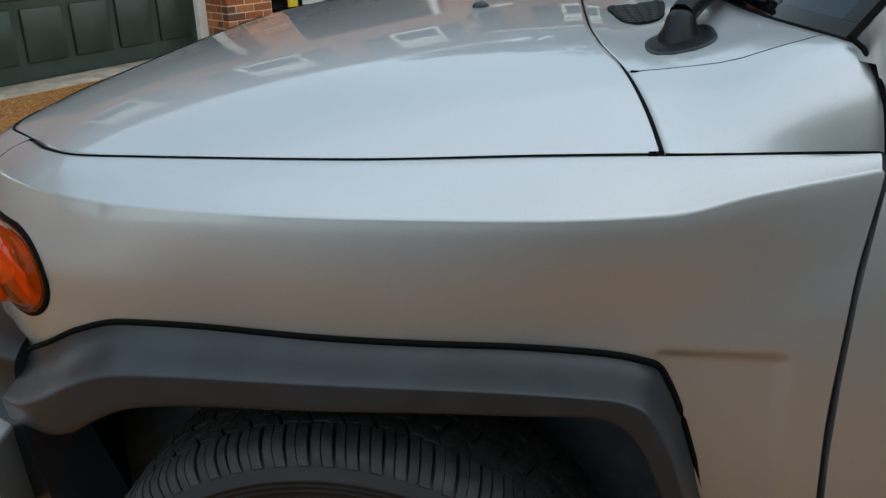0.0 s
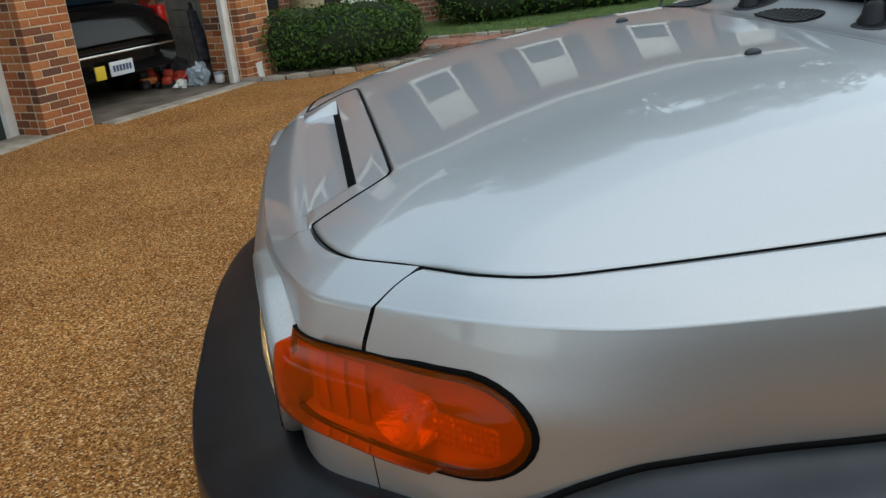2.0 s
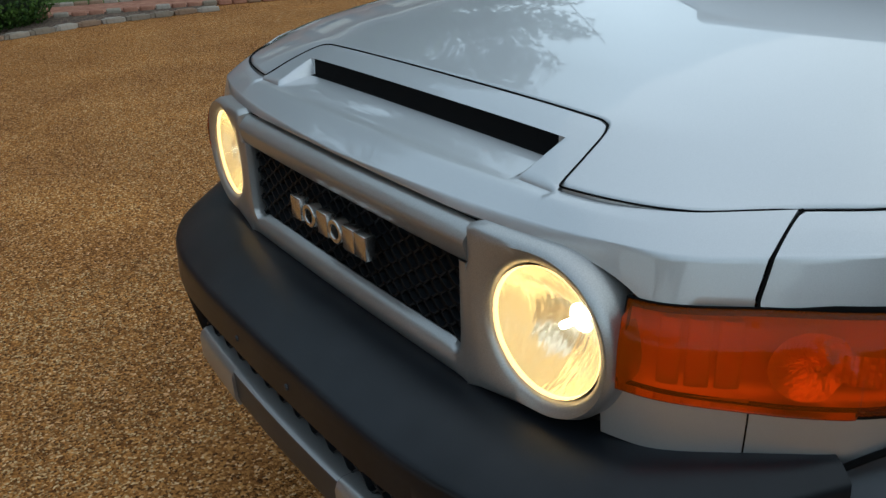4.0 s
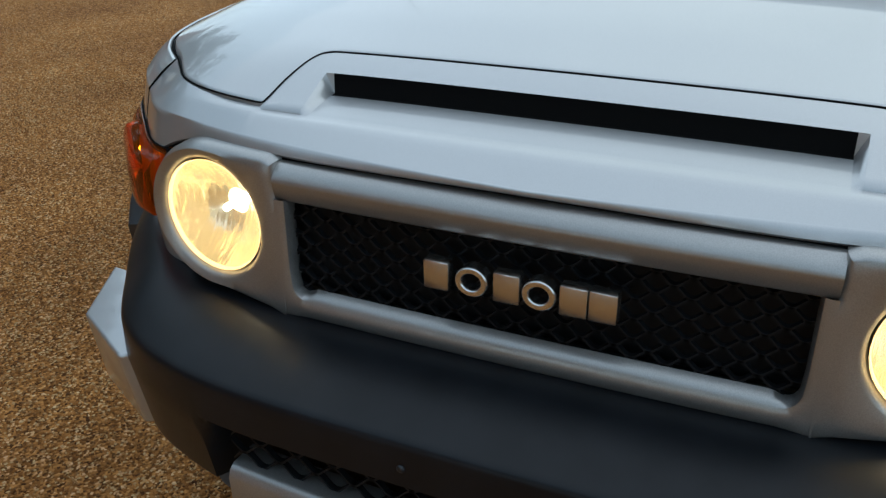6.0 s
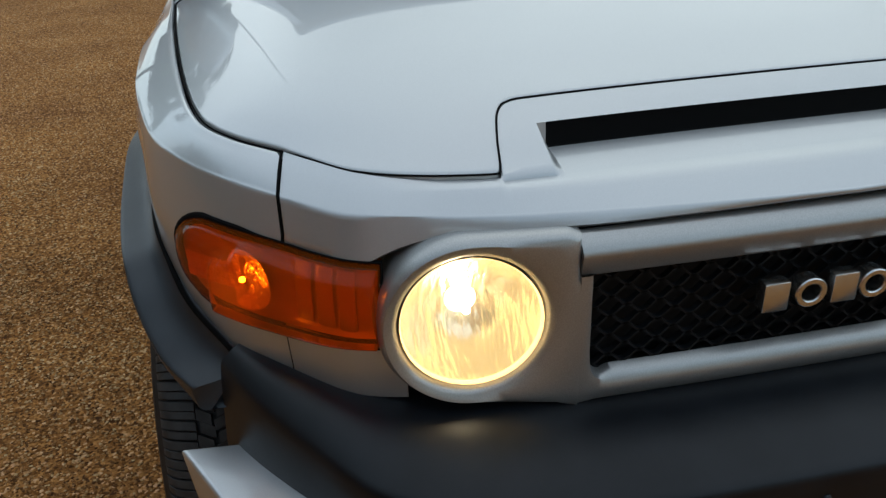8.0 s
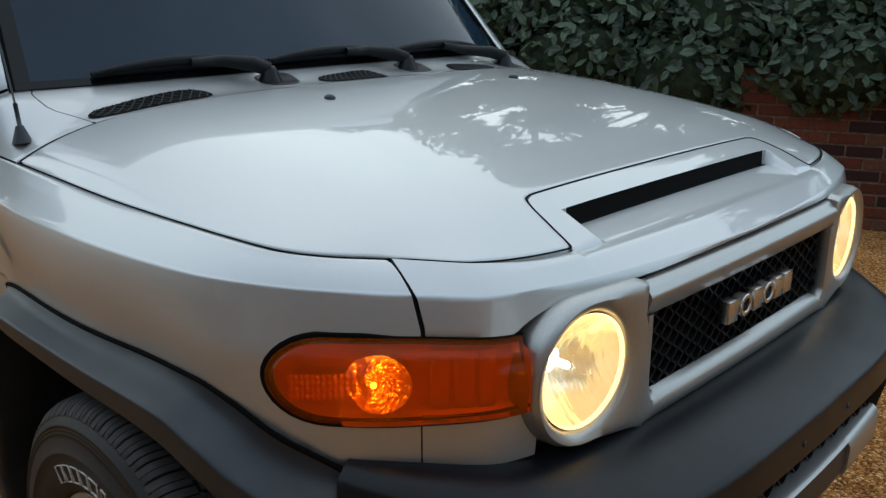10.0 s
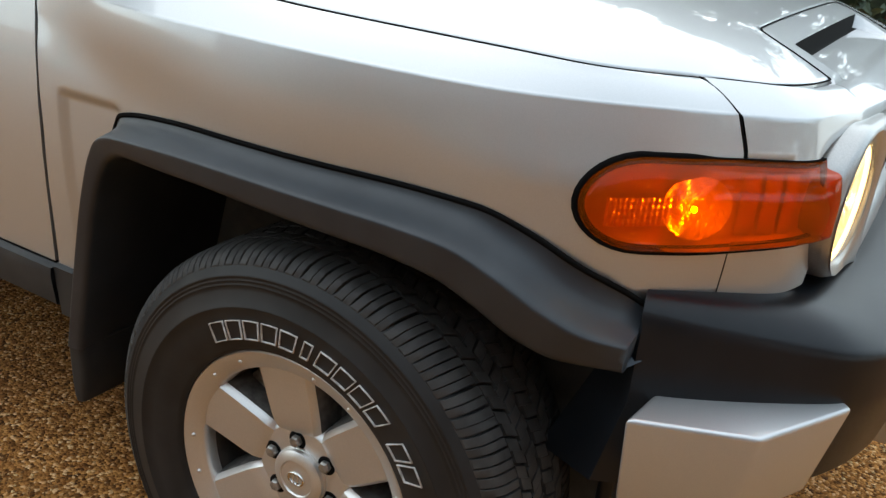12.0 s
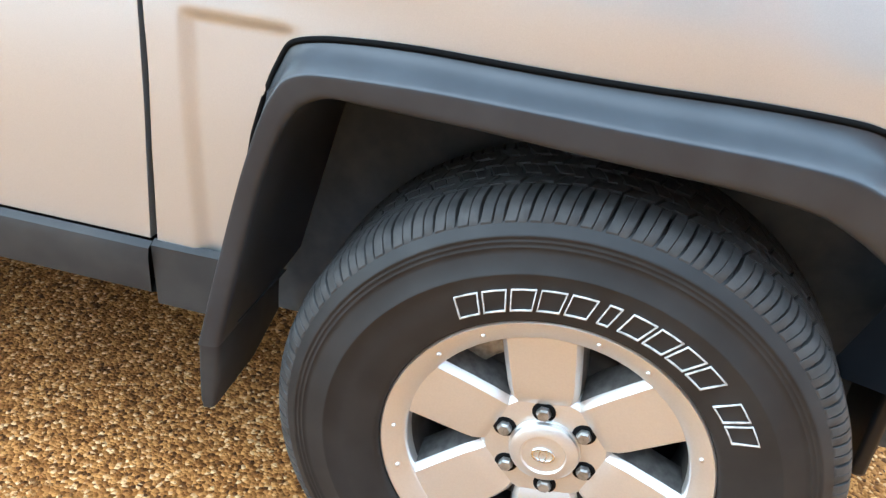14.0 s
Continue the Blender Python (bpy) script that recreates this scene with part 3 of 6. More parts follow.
def nose():
    """The front panel with the air scoop, in one sweep from fender to fender."""
    ys = list(np.linspace(0, 0.33, 12)) + [0.344, 0.349, 0.3495, 0.356, 0.362, 0.3625, 0.37, 0.38, 0.388, 0.394, 0.400, 0.406, 0.411, 0.416, 0.421, 0.426, 0.430, 0.436] + \
        list(np.linspace(0.45, 0.66, 16)) + [0.67, 0.679, 0.685, 0.6895]
    lip, front = 0.513, 0.592
    fixed = [lip - 0.02, lip - 0.003, lip, lip + 0.0015, lip + 0.012, lip + 0.024, lip + 0.036, lip + 0.05, lip + 0.065, front - 0.004, front, front + 0.012]
    rows = []
    for y in signed(ys):
        a = abs(y)
        lean = smooth((a - 0.58) / 0.11)
        y0 = a - 0.012 * lean
        x0, xk = SHUT_X(y0) + 0.0035, NOSE_X(a)
        inner = a < 0.43
        flat = 1 - smooth((a - 0.46) / 0.13)
        step = 0.005 * (1 - smooth((a - 0.48) / 0.14))
        row = []
        start = min(x0, lip - 0.022)
        xs = [x0 + (lip - 0.022 - x0) * t for t in (0, 0.1, 0.4, 0.7)] + fixed + [front + 0.012 + (xk - front - 0.012) * t for t in (0.12, 0.24, 0.36, 0.55, 0.75, 0.93, 0.985, 1)]
        if not inner or x0 > lip - 0.03:
            # the same columns, squeezed in front of the shut line
            edge = front - 0.004 if a < 0.4365 and x0 < front - 0.0045 else x0 + 0.0006
            xs = [x0 + (edge - x0) * t for t in np.linspace(0, 1, 14)] + [edge + 0.004, edge + 0.016] + [edge + 0.016 + (xk - edge - 0.016) * t for t in (0.12, 0.24, 0.36, 0.55, 0.75, 0.93, 0.985, 1)]
        for x in xs:
            if inner:
                z = top_z(x, y)
                w = 1 - smooth((a - 0.3495) / 0.0130)
                if lip < x < front:
                    z -= w * (step + (0.029 - step) * (1 - (x - lip) / (front - lip)) ** 1.1)
                if x >= front:
                    t = (x - front) / max(xk - front, 1e-4)
                    zf = top_z(front, y) - step
                    bend = folded(t)
                    z = zf + (NOSE_Z(a) - zf) * (t + (bend - t) * flat) + 0.005 * t * (1 - t) * (1 - flat)
            else:
                t = (x - x0) / max(xk - x0, 1e-4)
                z0 = top_z(SHUT_X(y0), y0) - step
                z = z0 + (NOSE_Z(a) - z0) * (t + (folded(t) - t) * flat) + 0.006 * t * (1 - t) * (1 - flat)
                row.append((x, math.copysign(y0 + (a - y0) * t, y), z))
                continue
            row.append((x, y, z))
        lx, lz = LOW_X(a), LOW_Z(a)
        kz = NOSE_Z(a)
        blend = smooth((a - 0.50) / 0.09)
        u = station_of(a)
        for t, bulge in ((0.05, 0.001), (0.15, 0.0015), (0.4, 0.002), (0.75, 0.001), (1.0, 0.0)):
            z = kz + (lz - kz) * t
            p = np.array((xk + (lx - xk) * t + bulge, a, z))
            if blend > 0:
                q = np.array(side_point(u + 0.10 * lean * min(t * (kz - lz) / 0.046, 1.0), z))
                p = p + (q - p) * blend
            row.append((p[0], math.copysign(p[1], y), z))
        row += [(row[-1][0] - 0.004, row[-1][1], lz - 0.004), (row[-1][0] - 0.05, y, lz - 0.006)]
        p = row[0]
        rows.append([(p[0] - 0.001, p[1], p[2] - 0.016), (p[0] - 0.001, p[1], p[2] - 0.003)] + row)
    verts, faces = sheet(rows, flip=True)
    m, n0 = len(rows[0]), 2 + 4 + 2
    # the panel is closed here: black faces stand in for the slot's inner shade
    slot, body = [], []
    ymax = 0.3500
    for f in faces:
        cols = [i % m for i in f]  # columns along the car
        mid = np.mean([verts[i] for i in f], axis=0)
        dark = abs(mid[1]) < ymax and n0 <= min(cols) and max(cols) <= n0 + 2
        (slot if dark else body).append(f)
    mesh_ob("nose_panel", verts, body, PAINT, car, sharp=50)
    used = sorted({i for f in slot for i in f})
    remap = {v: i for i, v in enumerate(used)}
    mesh_ob("scoop_slot_shade", [verts[i] for i in used], [tuple(remap[i] for i in f) for f in slot], GAP, car, "black faces for the shade inside the air slot")


nose()

FLARE_BODY = [(-0.526, 0.470), (-0.487, 0.62), (-0.443, 0.78), (-0.411, 0.875), (-0.388, 0.912), (-0.35, 0.924), (-0.20, 0.936), (0.0, 0.934), (0.18, 0.931), (0.26, 0.926), (0.33, 0.903), (0.40, 0.864), (0.453, 0.832), (0.478, 0.812)]
FLARE_IN = [(-0.474, 0.470), (-0.438, 0.62), (-0.398, 0.77), (-0.368, 0.838), (-0.345, 0.862), (-0.305, 0.874), (-0.18, 0.873), (0.0, 0.861), (0.16, 0.849), (0.235, 0.835), (0.290, 0.808), (0.350, 0.767), (0.405, 0.745), (0.474, 0.741)]
EDGE_Z = pchip([-0.62, -0.487, -0.475, -0.435, -0.408, -0.388, -0.35, -0.20, 0.0, 0.18, 0.26, 0.33, 0.40, 0.453, 0.60], [0.585, 0.585, 0.62, 0.78, 0.875, 0.912, 0.924, 0.936, 0.934, 0.931, 0.926, 0.903, 0.864, 0.832, 0.830])


def fenders():
    us = list(np.linspace(0, 2, 60)) + list(np.linspace(2, 7, 64))[1:] + list(np.linspace(7, 9, 60))[1:]
    top = []
    for u in us:
        s, c = shut_at(u), crease_at(u)
        d = c - s
        row = [(s[0], s[1] + 0.0035, s[2] - 0.020), (s[0], s[1] + 0.0035, s[2] - 0.003)]
        for t in (0.06, 0.2, 0.4, 0.6, 0.8, 0.93, 0.975):
            p = s + d * t
            row.append((p[0], p[1] + (0.004 if t < 0.1 else 0.0), p[2] + 0.0055 * math.sin(math.pi * t)))
        row.append(tuple(c + np.array((0, 0.0, 0.0005))))
        zb = EDGE_Z(c[0]) - 0.012 * smooth((c[0] + 0.30) / 0.1)
        for z in (c[2] - 0.003, c[2] - 0.008, c[2] - 0.018, 1.045, 1.032, *np.linspace(1.024, 0.886, 31), 0.875, 0.86, 0.84, 0.80, 0.74, 0.66, 0.58):
            zz = max(z, zb)
            rec = smooth((c[0] + 0.540) / 0.024) * smooth((0.936 - zz) / 0.018) * (1 - smooth((c[0] + 0.405) / 0.035))
            lead = 0.10 * smooth((u - 8.0) / 1.0) * min((c[2] - zz) / 0.046, 1.0)
            p = side_point(u + lead, zz, -0.009 * rec)
            back = 1 - smooth(u / 0.6)
            row.append((p[0] + back * (DOOR_SEAM(zz) + 0.0015 + 0.603), p[1], p[2]))
        top.append(row)
    v, f = sheet(top)
    m = len(top[0])

    def behind_lamp(i):
        u, z = us[i // m], v[i][2]
        h = 0.062
        if u < 8.05:
            return i % m > 10 and ((8.05 - u) / 0.94) ** 2 + ((z - 0.957) / h) ** 2 < 1
        return i % m > 10 and abs(z - 0.957) < h - 0.004 * smooth((u - 8.6) / 1.6)
    f = [q for q in f if not all(behind_lamp(i) for i in q)]
    both("front_fender", v, f, PAINT, car)
    # the corner below and round the lamp
    us = np.linspace(9.118, 10.55, 22)
    low = [[side_point(u, z) for z in np.linspace(0.909, 0.826, 10)] for u in us]
    v, f = sheet(low)
    both("corner_panel", v, f, PAINT, car)


fenders()


def seals():
    """Black rubber in the shut lines round the bonnet and nose."""
    front = [(SHUT_X(y), y, top_z(SHUT_X(y) - 0.003, y)) for y in list(np.linspace(0, 0.36, 10)) + list(np.linspace(0.372, 0.44, 24)) + list(np.linspace(0.46, 0.66, 24))]
    side = [(p[0], p[1] - 0.001, p[2] - 0.001) for p in (shut_at(u) for u in np.linspace(9, 0.05, 70))]
    run = front + [(p[0] + 0.001 * (1 - k / 70), p[1], p[2]) for k, p in enumerate(side)]
    run = [(-0.0 + p[0], -p[1], p[2]) for p in reversed(run[1:])] + run
    mesh_ob("bonnet_seal", *tube([(p[0], p[1], p[2] - 0.0010) for p in run], 0.0015, 8), GAP, car, "black rubber seal in the bonnet gap")
    rear = [(REAR_X(abs(y)), y, top_z(REAR_X(abs(y)), y) - 0.0034) for y in np.linspace(-0.843, 0.843, 80)]
    mesh_ob("rear_seal", *tube(rear, 0.0027, 8), GAP, car, "black rubber seal behind the bonnet")
    a, c = shut_at(9.0), crease_at(9.0)
    line = [tuple(a + (c - a) * t + np.array((0.0015, -0.0015, 0.0045 * math.sin(math.pi * t) - 0.001))) for t in np.linspace(0, 1, 8)]
    for z in np.linspace(1.066, 1.012, 8):
        p = side_point(9.0 + 0.10 * min((1.071 - z) / 0.046, 1.0), z, -0.001)
        line.append((p[0] + 0.0015, p[1] - 0.0015, p[2]))
    v, f = tube(line, 0.0018, 8)
    both("nose_seam", v, f, GAP, car)


seals()


def dark_core():
    """Black structure under the panels, seen through the gaps."""
    rows = []
    for y in signed(list(np.linspace(0, 0.84, 30))):
        a = abs(y)
        rows.append([(x, y, top_z(min(x, 0.6), y) - 0.045 - 0.05 * smooth((a - 0.5) / 0.3)) for x in np.linspace(-0.56, min(NOSE_X(min(a, 0.692)) - 0.03, SHUT_X(max(a, 0.44)) + 0.02), 24)])
    mesh_ob("inner_structure", *sheet(rows, flip=True), GAP, car)
    bm = bmesh.new()
    box(bm, (-2.9, -0.62, 0.32), (0.60, 0.62, 0.80), 0.03)
    box(bm, (0.40, -0.60, 0.50), (0.572, 0.60, 1.03), 0.01)
    part("chassis", bm, LINER, car)


dark_core()


# ---- wheel arch flares ----
def flares():
    n = len(FLARE_BODY)
    k = range(n)
    bx, bz = pchip(k, [p[0] for p in FLARE_BODY]), pchip(k, [p[1] for p in FLARE_BODY])
    ix, iz = pchip(k, [p[0] for p in FLARE_IN]), pchip(k, [p[1] for p in FLARE_IN])
    edge = sorted(side_point(u, EDGE_Z(front_at(u)[0]), -0.009 * (1 - smooth((front_at(u)[0] + 0.405) / 0.035)))[:2] for u in np.linspace(0.2, 9.5, 160))
    body_y = pchip([p[0] for p in edge], [p[1] - 0.002 + 0.006 * smooth((p[0] - 0.30) / 0.10) for p in edge])
    out_y = pchip([-0.55, -0.40, -0.20, 0.0, 0.18, 0.30, 0.40, 0.478], [0.932, 0.954, 0.966, 0.958, 0.944, 0.926, 0.890, 0.838])
    rows, inner = [], []
    for u in list(np.linspace(0, 2, 12)) + list(np.linspace(2, 5, 30))[1:] + list(np.linspace(5, n - 1, 60))[1:]:
        b, i = np.array((bx(u), bz(u))), np.array((ix(u), iz(u)))
        yb, yo = body_y(b[0]), out_y((b[0] + i[0]) / 2)
        row = []
        tuck = -4.0 if u < n - 3 else -1.2
        for t, w in ((0.0, -1.2), (0.0, 0.05), (0.08, 0.09), (0.16, 0.155), (0.23, 0.26), (0.29, 0.42), (0.335, 0.60), (0.37, 0.77), (0.40, 0.895), (0.425, 0.972), (0.442, 0.998), (0.465, 1.004), (0.53, 1.0), (0.70, 0.985), (0.82, 0.97), (0.90, 0.955), (0.96, 0.92), (1.0, 0.85), (1.01, 0.74), (0.99, -1.0), (0.90, tuck)):
            p = b + (i - b) * t
            row.append((p[0], yb + (yo - yb) * w, p[1]))
        rows.append(row)
    rows_out = rows
    v, f = sheet(rows, flip=True)
    # end caps
    m = len(rows[0])
    f.append(tuple(range(1, m - 2)))
    f.append(tuple(reversed(range((len(rows) - 1) * m + 1, len(rows) * m - 2))))
    both("wheel_arch_flare", v, f, BLACK, car, "matt black plastic flare", sharp=60)
    # black seal between paint and flare
    seal = [(bx(u), body_y(bx(u)) + 0.003, bz(u) + 0.001) for u in np.linspace(1.3, n - 1, 70)]
    v, f = tube(seal, 0.0042, 6)
    both("seal", v, f, GAP, car)
    # liner
    rows = []
    for u in np.linspace(0.6, n - 1, 40):
        x, z = ix(u), iz(u)
        rows.append([(x * s, y, 0.40 + (z - 0.40) * s) for s, y in ((1.0, out_y(x) - 0.03), (1.03, 0.80), (1.05, 0.62), (0.90, 0.50), (0.3, 0.48))])
    v, f = sheet(rows)
    both("wheel_arch_liner", v, f, LINER, car)
    # front of the wheel well, behind the bumper; bumper black stands for deep shade
    bm = bmesh.new()
    box(bm, (0.445, 0.45, 0.36), (0.47, 0.745, 0.80), 0.008)
    bm.verts.index_update()
    v, f = [tuple(q.co) for q in bm.verts], [tuple(q.index for q in p.verts) for p in bm.faces]
    bm.free()
    both("splash_panel", v, f, BUMPER, car)
    # mud flap: carries on from the flare's foot
    foot = rows_out[0]
    rows = []
    for k, (dx, dz, taper) in enumerate(((0.002, 0.012, 0.93), (0.001, -0.003, 0.985), (-0.001, -0.040, 0.95), (-0.003, -0.080, 0.84), (-0.004, -0.108, 0.68), (-0.003, -0.122, 0.50))):
        cx, cz = -0.500, 0.470
        rows.append([(cx + (p[0] - cx) * taper + dx, p[1] - 0.012 * (k / 5), cz + dz) for p in foot[1:-1]] + [(foot[-1][0] - 0.03, 0.64, cz + dz)])
    v, f = sheet(rows, flip=False)
    m = len(rows[0])
    f.append(tuple(range((len(rows) - 1) * m, len(rows) * m)))
    both("mud_flap", v, f, GREYPLASTIC, car, "dusty grey mud flap", sharp=50)


flares()


# ---- front: lamps, grille and bumper ----
HEAD = (0.485, 0.936)


def bezel_outline(w):
    """How far the headlamp surround reaches from the lamp's centre in direction w (0 is towards the car's outside)."""
    c, s = math.cos(w), math.sin(w)
    round_r = 0.1135
    if c >= 0:
        return round_r
    # square side towards the grille, its foot falling to the lower frame's
    limits = [(HEAD[0] - 0.3560) / -c]
    if s > 0.02:
        limits.append(round_r / s)
    slope = -s + 0.1155 * c
    if slope > 0.02:
        limits.append(round_r / slope)
    return min(limits)


def swept(verts):
    """Leans a lamp's parts back towards the car's outside."""
    return [(p[0] - 0.10 * (abs(p[1]) - HEAD[0] + 0.115), p[1], p[2]) for p in verts]


def headlamps():
    rows = []
    for i in range(72):
        w = 2 * math.pi * i / 72
        R = bezel_outline(w)
        inside = smooth((-math.cos(w) * R - 0.110) / 0.012) * (1 - smooth((math.sin(w) * R - 0.045) / 0.01))
        row = []
        for r, x in ((0.088, 0.640), (0.0885, 0.658), (0.0905, 0.668), (0.094, 0.674), (0.099, 0.677), (R * 0.55 + 0.099 * 0.45, 0.680), (max(R - 0.010, 0.1005), 0.679), (max(R - 0.004, 0.102), 0.675 + 0.004 * inside), (R, 0.666 + 0.0125 * inside), (R + 0.001, 0.640), (R - 0.004, 0.600)):
            row.append((x, HEAD[0] + r * math.cos(w), HEAD[1] + r * math.sin(w)))
        rows.append(row)
    rows.append(rows[0])
    v, f = sheet(rows)
    for s in (1, -1):
        vv, ff = (swept(v), f) if s == 1 else mirrored(swept(v), f)
        bez = mesh_ob("headlamp_surround", vv, ff, SATIN, car, "silver lamp surround", sharp=40)
        ctr = (0.0, s * HEAD[0], HEAD[1])
        bowl = [(r, 0.600 + r * r / 0.116) for r in (0.020, 0.026, 0.034, 0.042, 0.050, 0.058, 0.066, 0.074, 0.081, 0.0862)]
        lv, lf = lathe(bowl, 48, "x", ctr)
        mesh_ob("reflector", swept(lv), lf, LAMPBOWL, bez, "fluted reflector bowl with added glow")
        lv, lf = lathe([(0.0845, 0.6625), (0.0855, 0.6655), (0.0870, 0.6690)], 40, "x", ctr)
        mesh_ob("reflector_rim", swept(lv), lf, LAMPRIM, bez)
        lv, lf = lathe([(0.0005, 0.6005), (0.012, 0.6010), (0.0195, 0.6030), (0.0205, 0.6042)], 28, "x", ctr)
        mesh_ob("bulb_socket", swept(lv), lf, SOCKET, bez, "dull metal bulb socket")
        lv, lf = lathe([(0.0048, 0.602), (0.0050, 0.620), (0.0052, 0.634), (0.0040, 0.6385), (0.0005, 0.640)], 16, "x", ctr)
        mesh_ob("bulb", swept(lv), lf, LAMPBULB, bez, "glowing bulb")
        lv, lf = lathe([(0.0885, 0.6710), (0.080, 0.6760), (0.06, 0.6820), (0.03, 0.6865), (0.0005, 0.6880)], 48, "x", ctr)
        ln = mesh_ob("lens", swept(lv), lf, GLASS, bez, "clear round glass")
        ln.visible_shadow = False


headlamps()


def strip(points, section, closed_section=True):
    """Sweeps a section of (forward, up) along points given as (x, y, z)."""
    rows = []
    for p in points:
        rows.append([(p[0] + a, p[1], p[2] + b) for a, b in section])
    return rows


def grille():
    g = new("grille")
    g.parent = car
    tagged(g, "dark mesh grille in a silver frame")
    face = lambda y: 0.684 - 0.005 * (y / 0.36) ** 2
    # upper bar
    ys = np.linspace(-0.3575, 0.3575, 31)
    sec = [(-0.05, -0.002), (-0.05, 0.0245), (-0.022, 0.0245), (-0.014, 0.0230), (-0.004, 0.0125), (0.001, 0.0070), (0.003, 0.0025), (0.0025, -0.001), (-0.003, -0.023), (-0.006, -0.027), (-0.011, -0.029), (-0.03, -0.029)]
    rows = strip([(face(y), y, 1.017) for y in ys], sec)
    v, f = sheet(rows, flip=False, closed=True)
    f += [tuple(range(len(sec))), tuple(reversed(range((len(rows) - 1) * len(sec), len(rows) * len(sec))))]
    mesh_ob("upper_bar", v, f, SATIN, g, "satin silver bar", sharp=40)
    boxpart("shadow_gap", (0.630, -0.357, 1.030), (0.654, 0.357, 1.047), GAP, g)
    # lower frame, turning up at both ends round the mesh
    mid = [(y, 0.832) for y in np.linspace(0, 0.31, 14)]
    mid += [(0.310 + 0.034 * math.sin(a), 0.866 - 0.034 * math.cos(a)) for a in np.linspace(0.15, math.pi / 2, 9)]
    mid += [(0.3455, z) for z in np.linspace(0.885, 0.992, 6)]
    full = [(-y, z) for y, z in reversed(mid[1:])] + mid
    rows = []
    for i, (y, z) in enumerate(full):
        a, b = full[max(i - 1, 0)], full[min(i + 1, len(full) - 1)]
        d = Vector((b[0] - a[0], b[1] - a[1])).normalized()
        nrm = Vector((-d.y, d.x))
        x = face(y)
        t = smooth(abs(d.y))
        wo, wi = 0.024 + (0.0130 - 0.024) * t, 0.020 + (0.006 - 0.020) * t
        # outer edge: square at the corners, flush with the lamp surround
        ay = abs(y)
        if ay <= 0.311:
            oy, oz = ay, 0.808
        elif z > 0.868:
            oy, oz = 0.3585, z
        else:
            w = math.atan2(ay - 0.310, 0.866 - z)
            k = min(0.0485 / max(math.sin(w), 1e-3), 0.058 / max(math.cos(w), 1e-3))
            oy, oz = 0.310 + k * math.sin(w), 0.866 - k * math.cos(w)
        oy = math.copysign(oy, y)
        row = []
        for off, dx in ((-wo, -0.06 + 0.055 * t), (-wo, -0.010 + 0.0105 * t), (-wo * 0.8, -0.002 + 0.0025 * t), (-wo * 0.2, 0.001), (wi * 0.35, -0.001), (wi * 0.75, -0.009), (wi, -0.020), (wi - 0.004, -0.026)):
            if off < 0:
                row.append((x + dx, y + (oy - y) * -off / wo, z + (oz - z) * -off / wo))
            else:
                row.append((x + dx, y + nrm.x * off, z + nrm.y * off))
        rows.append(row)
    v, f = sheet(rows, flip=True)
    mesh_ob("lower_frame", v, f, SATIN, g, "satin silver frame", sharp=50)
    boxpart("backing", (0.622, -0.36, 0.84), (0.632, 0.36, 1.0), MESHBLACK, g)
    wires(g, 0.661, 0.342, 0.8450, 0.991, 0.0138, 0.043)
    # the maker's name as plain raised shapes
    xs = [0.1085, 0.0605, 0.0135, -0.0285, -0.0720, -0.1085]
    for i, y in enumerate(xs):
        if i in (1, 3):
            rows = []
            for k in range(28):
                w = 2 * math.pi * k / 28
                rows.append([(x, -y + r * 1.0 * math.cos(w), 0.9335 + r * 0.92 * math.sin(w)) for r, x in ((0.0125, 0.676), (0.013, 0.6945), (0.0145, 0.696), (0.0205, 0.696), (0.022, 0.6945), (0.0225, 0.676))])
            rows.append(rows[0])
            mesh_ob("badge_shape", *sheet(rows), CHROME, g, "raised bright metal shape", sharp=40)
        else:
            bm = bmesh.new()
            box(bm, (0.676, -y - 0.0175, 0.9135), (0.696, -y + 0.0175, 0.9545), 0.0022)
            part("badge_shape", bm, CHROME, g, "raised bright metal shape")
    return g


def wires(parent, x, half, z0, z1, pitch, wave):
    """Wavy bars of a grille mesh, each half a wave off the next."""
    k, z = 0, z0
    while z < z1:
        rows = []
        for y in np.arange(-half, half + 0.001, wave / 10):
            ph = 2 * math.pi * y / wave + (math.pi if k % 2 else 0)
            zz = min(max(z + 0.5 * pitch * math.sin(ph), z0), z1)
            rows.append([(x - 0.010, y, zz + 0.0014), (x, y, zz + 0.0019), (x, y, zz - 0.0019), (x - 0.010, y, zz - 0.0014)])
        v, f = sheet(rows, closed=True)
        mesh_ob("mesh_bar", v, f, MESHBLACK, parent, sharp=40)
        z += pitch
        k += 1


grille()


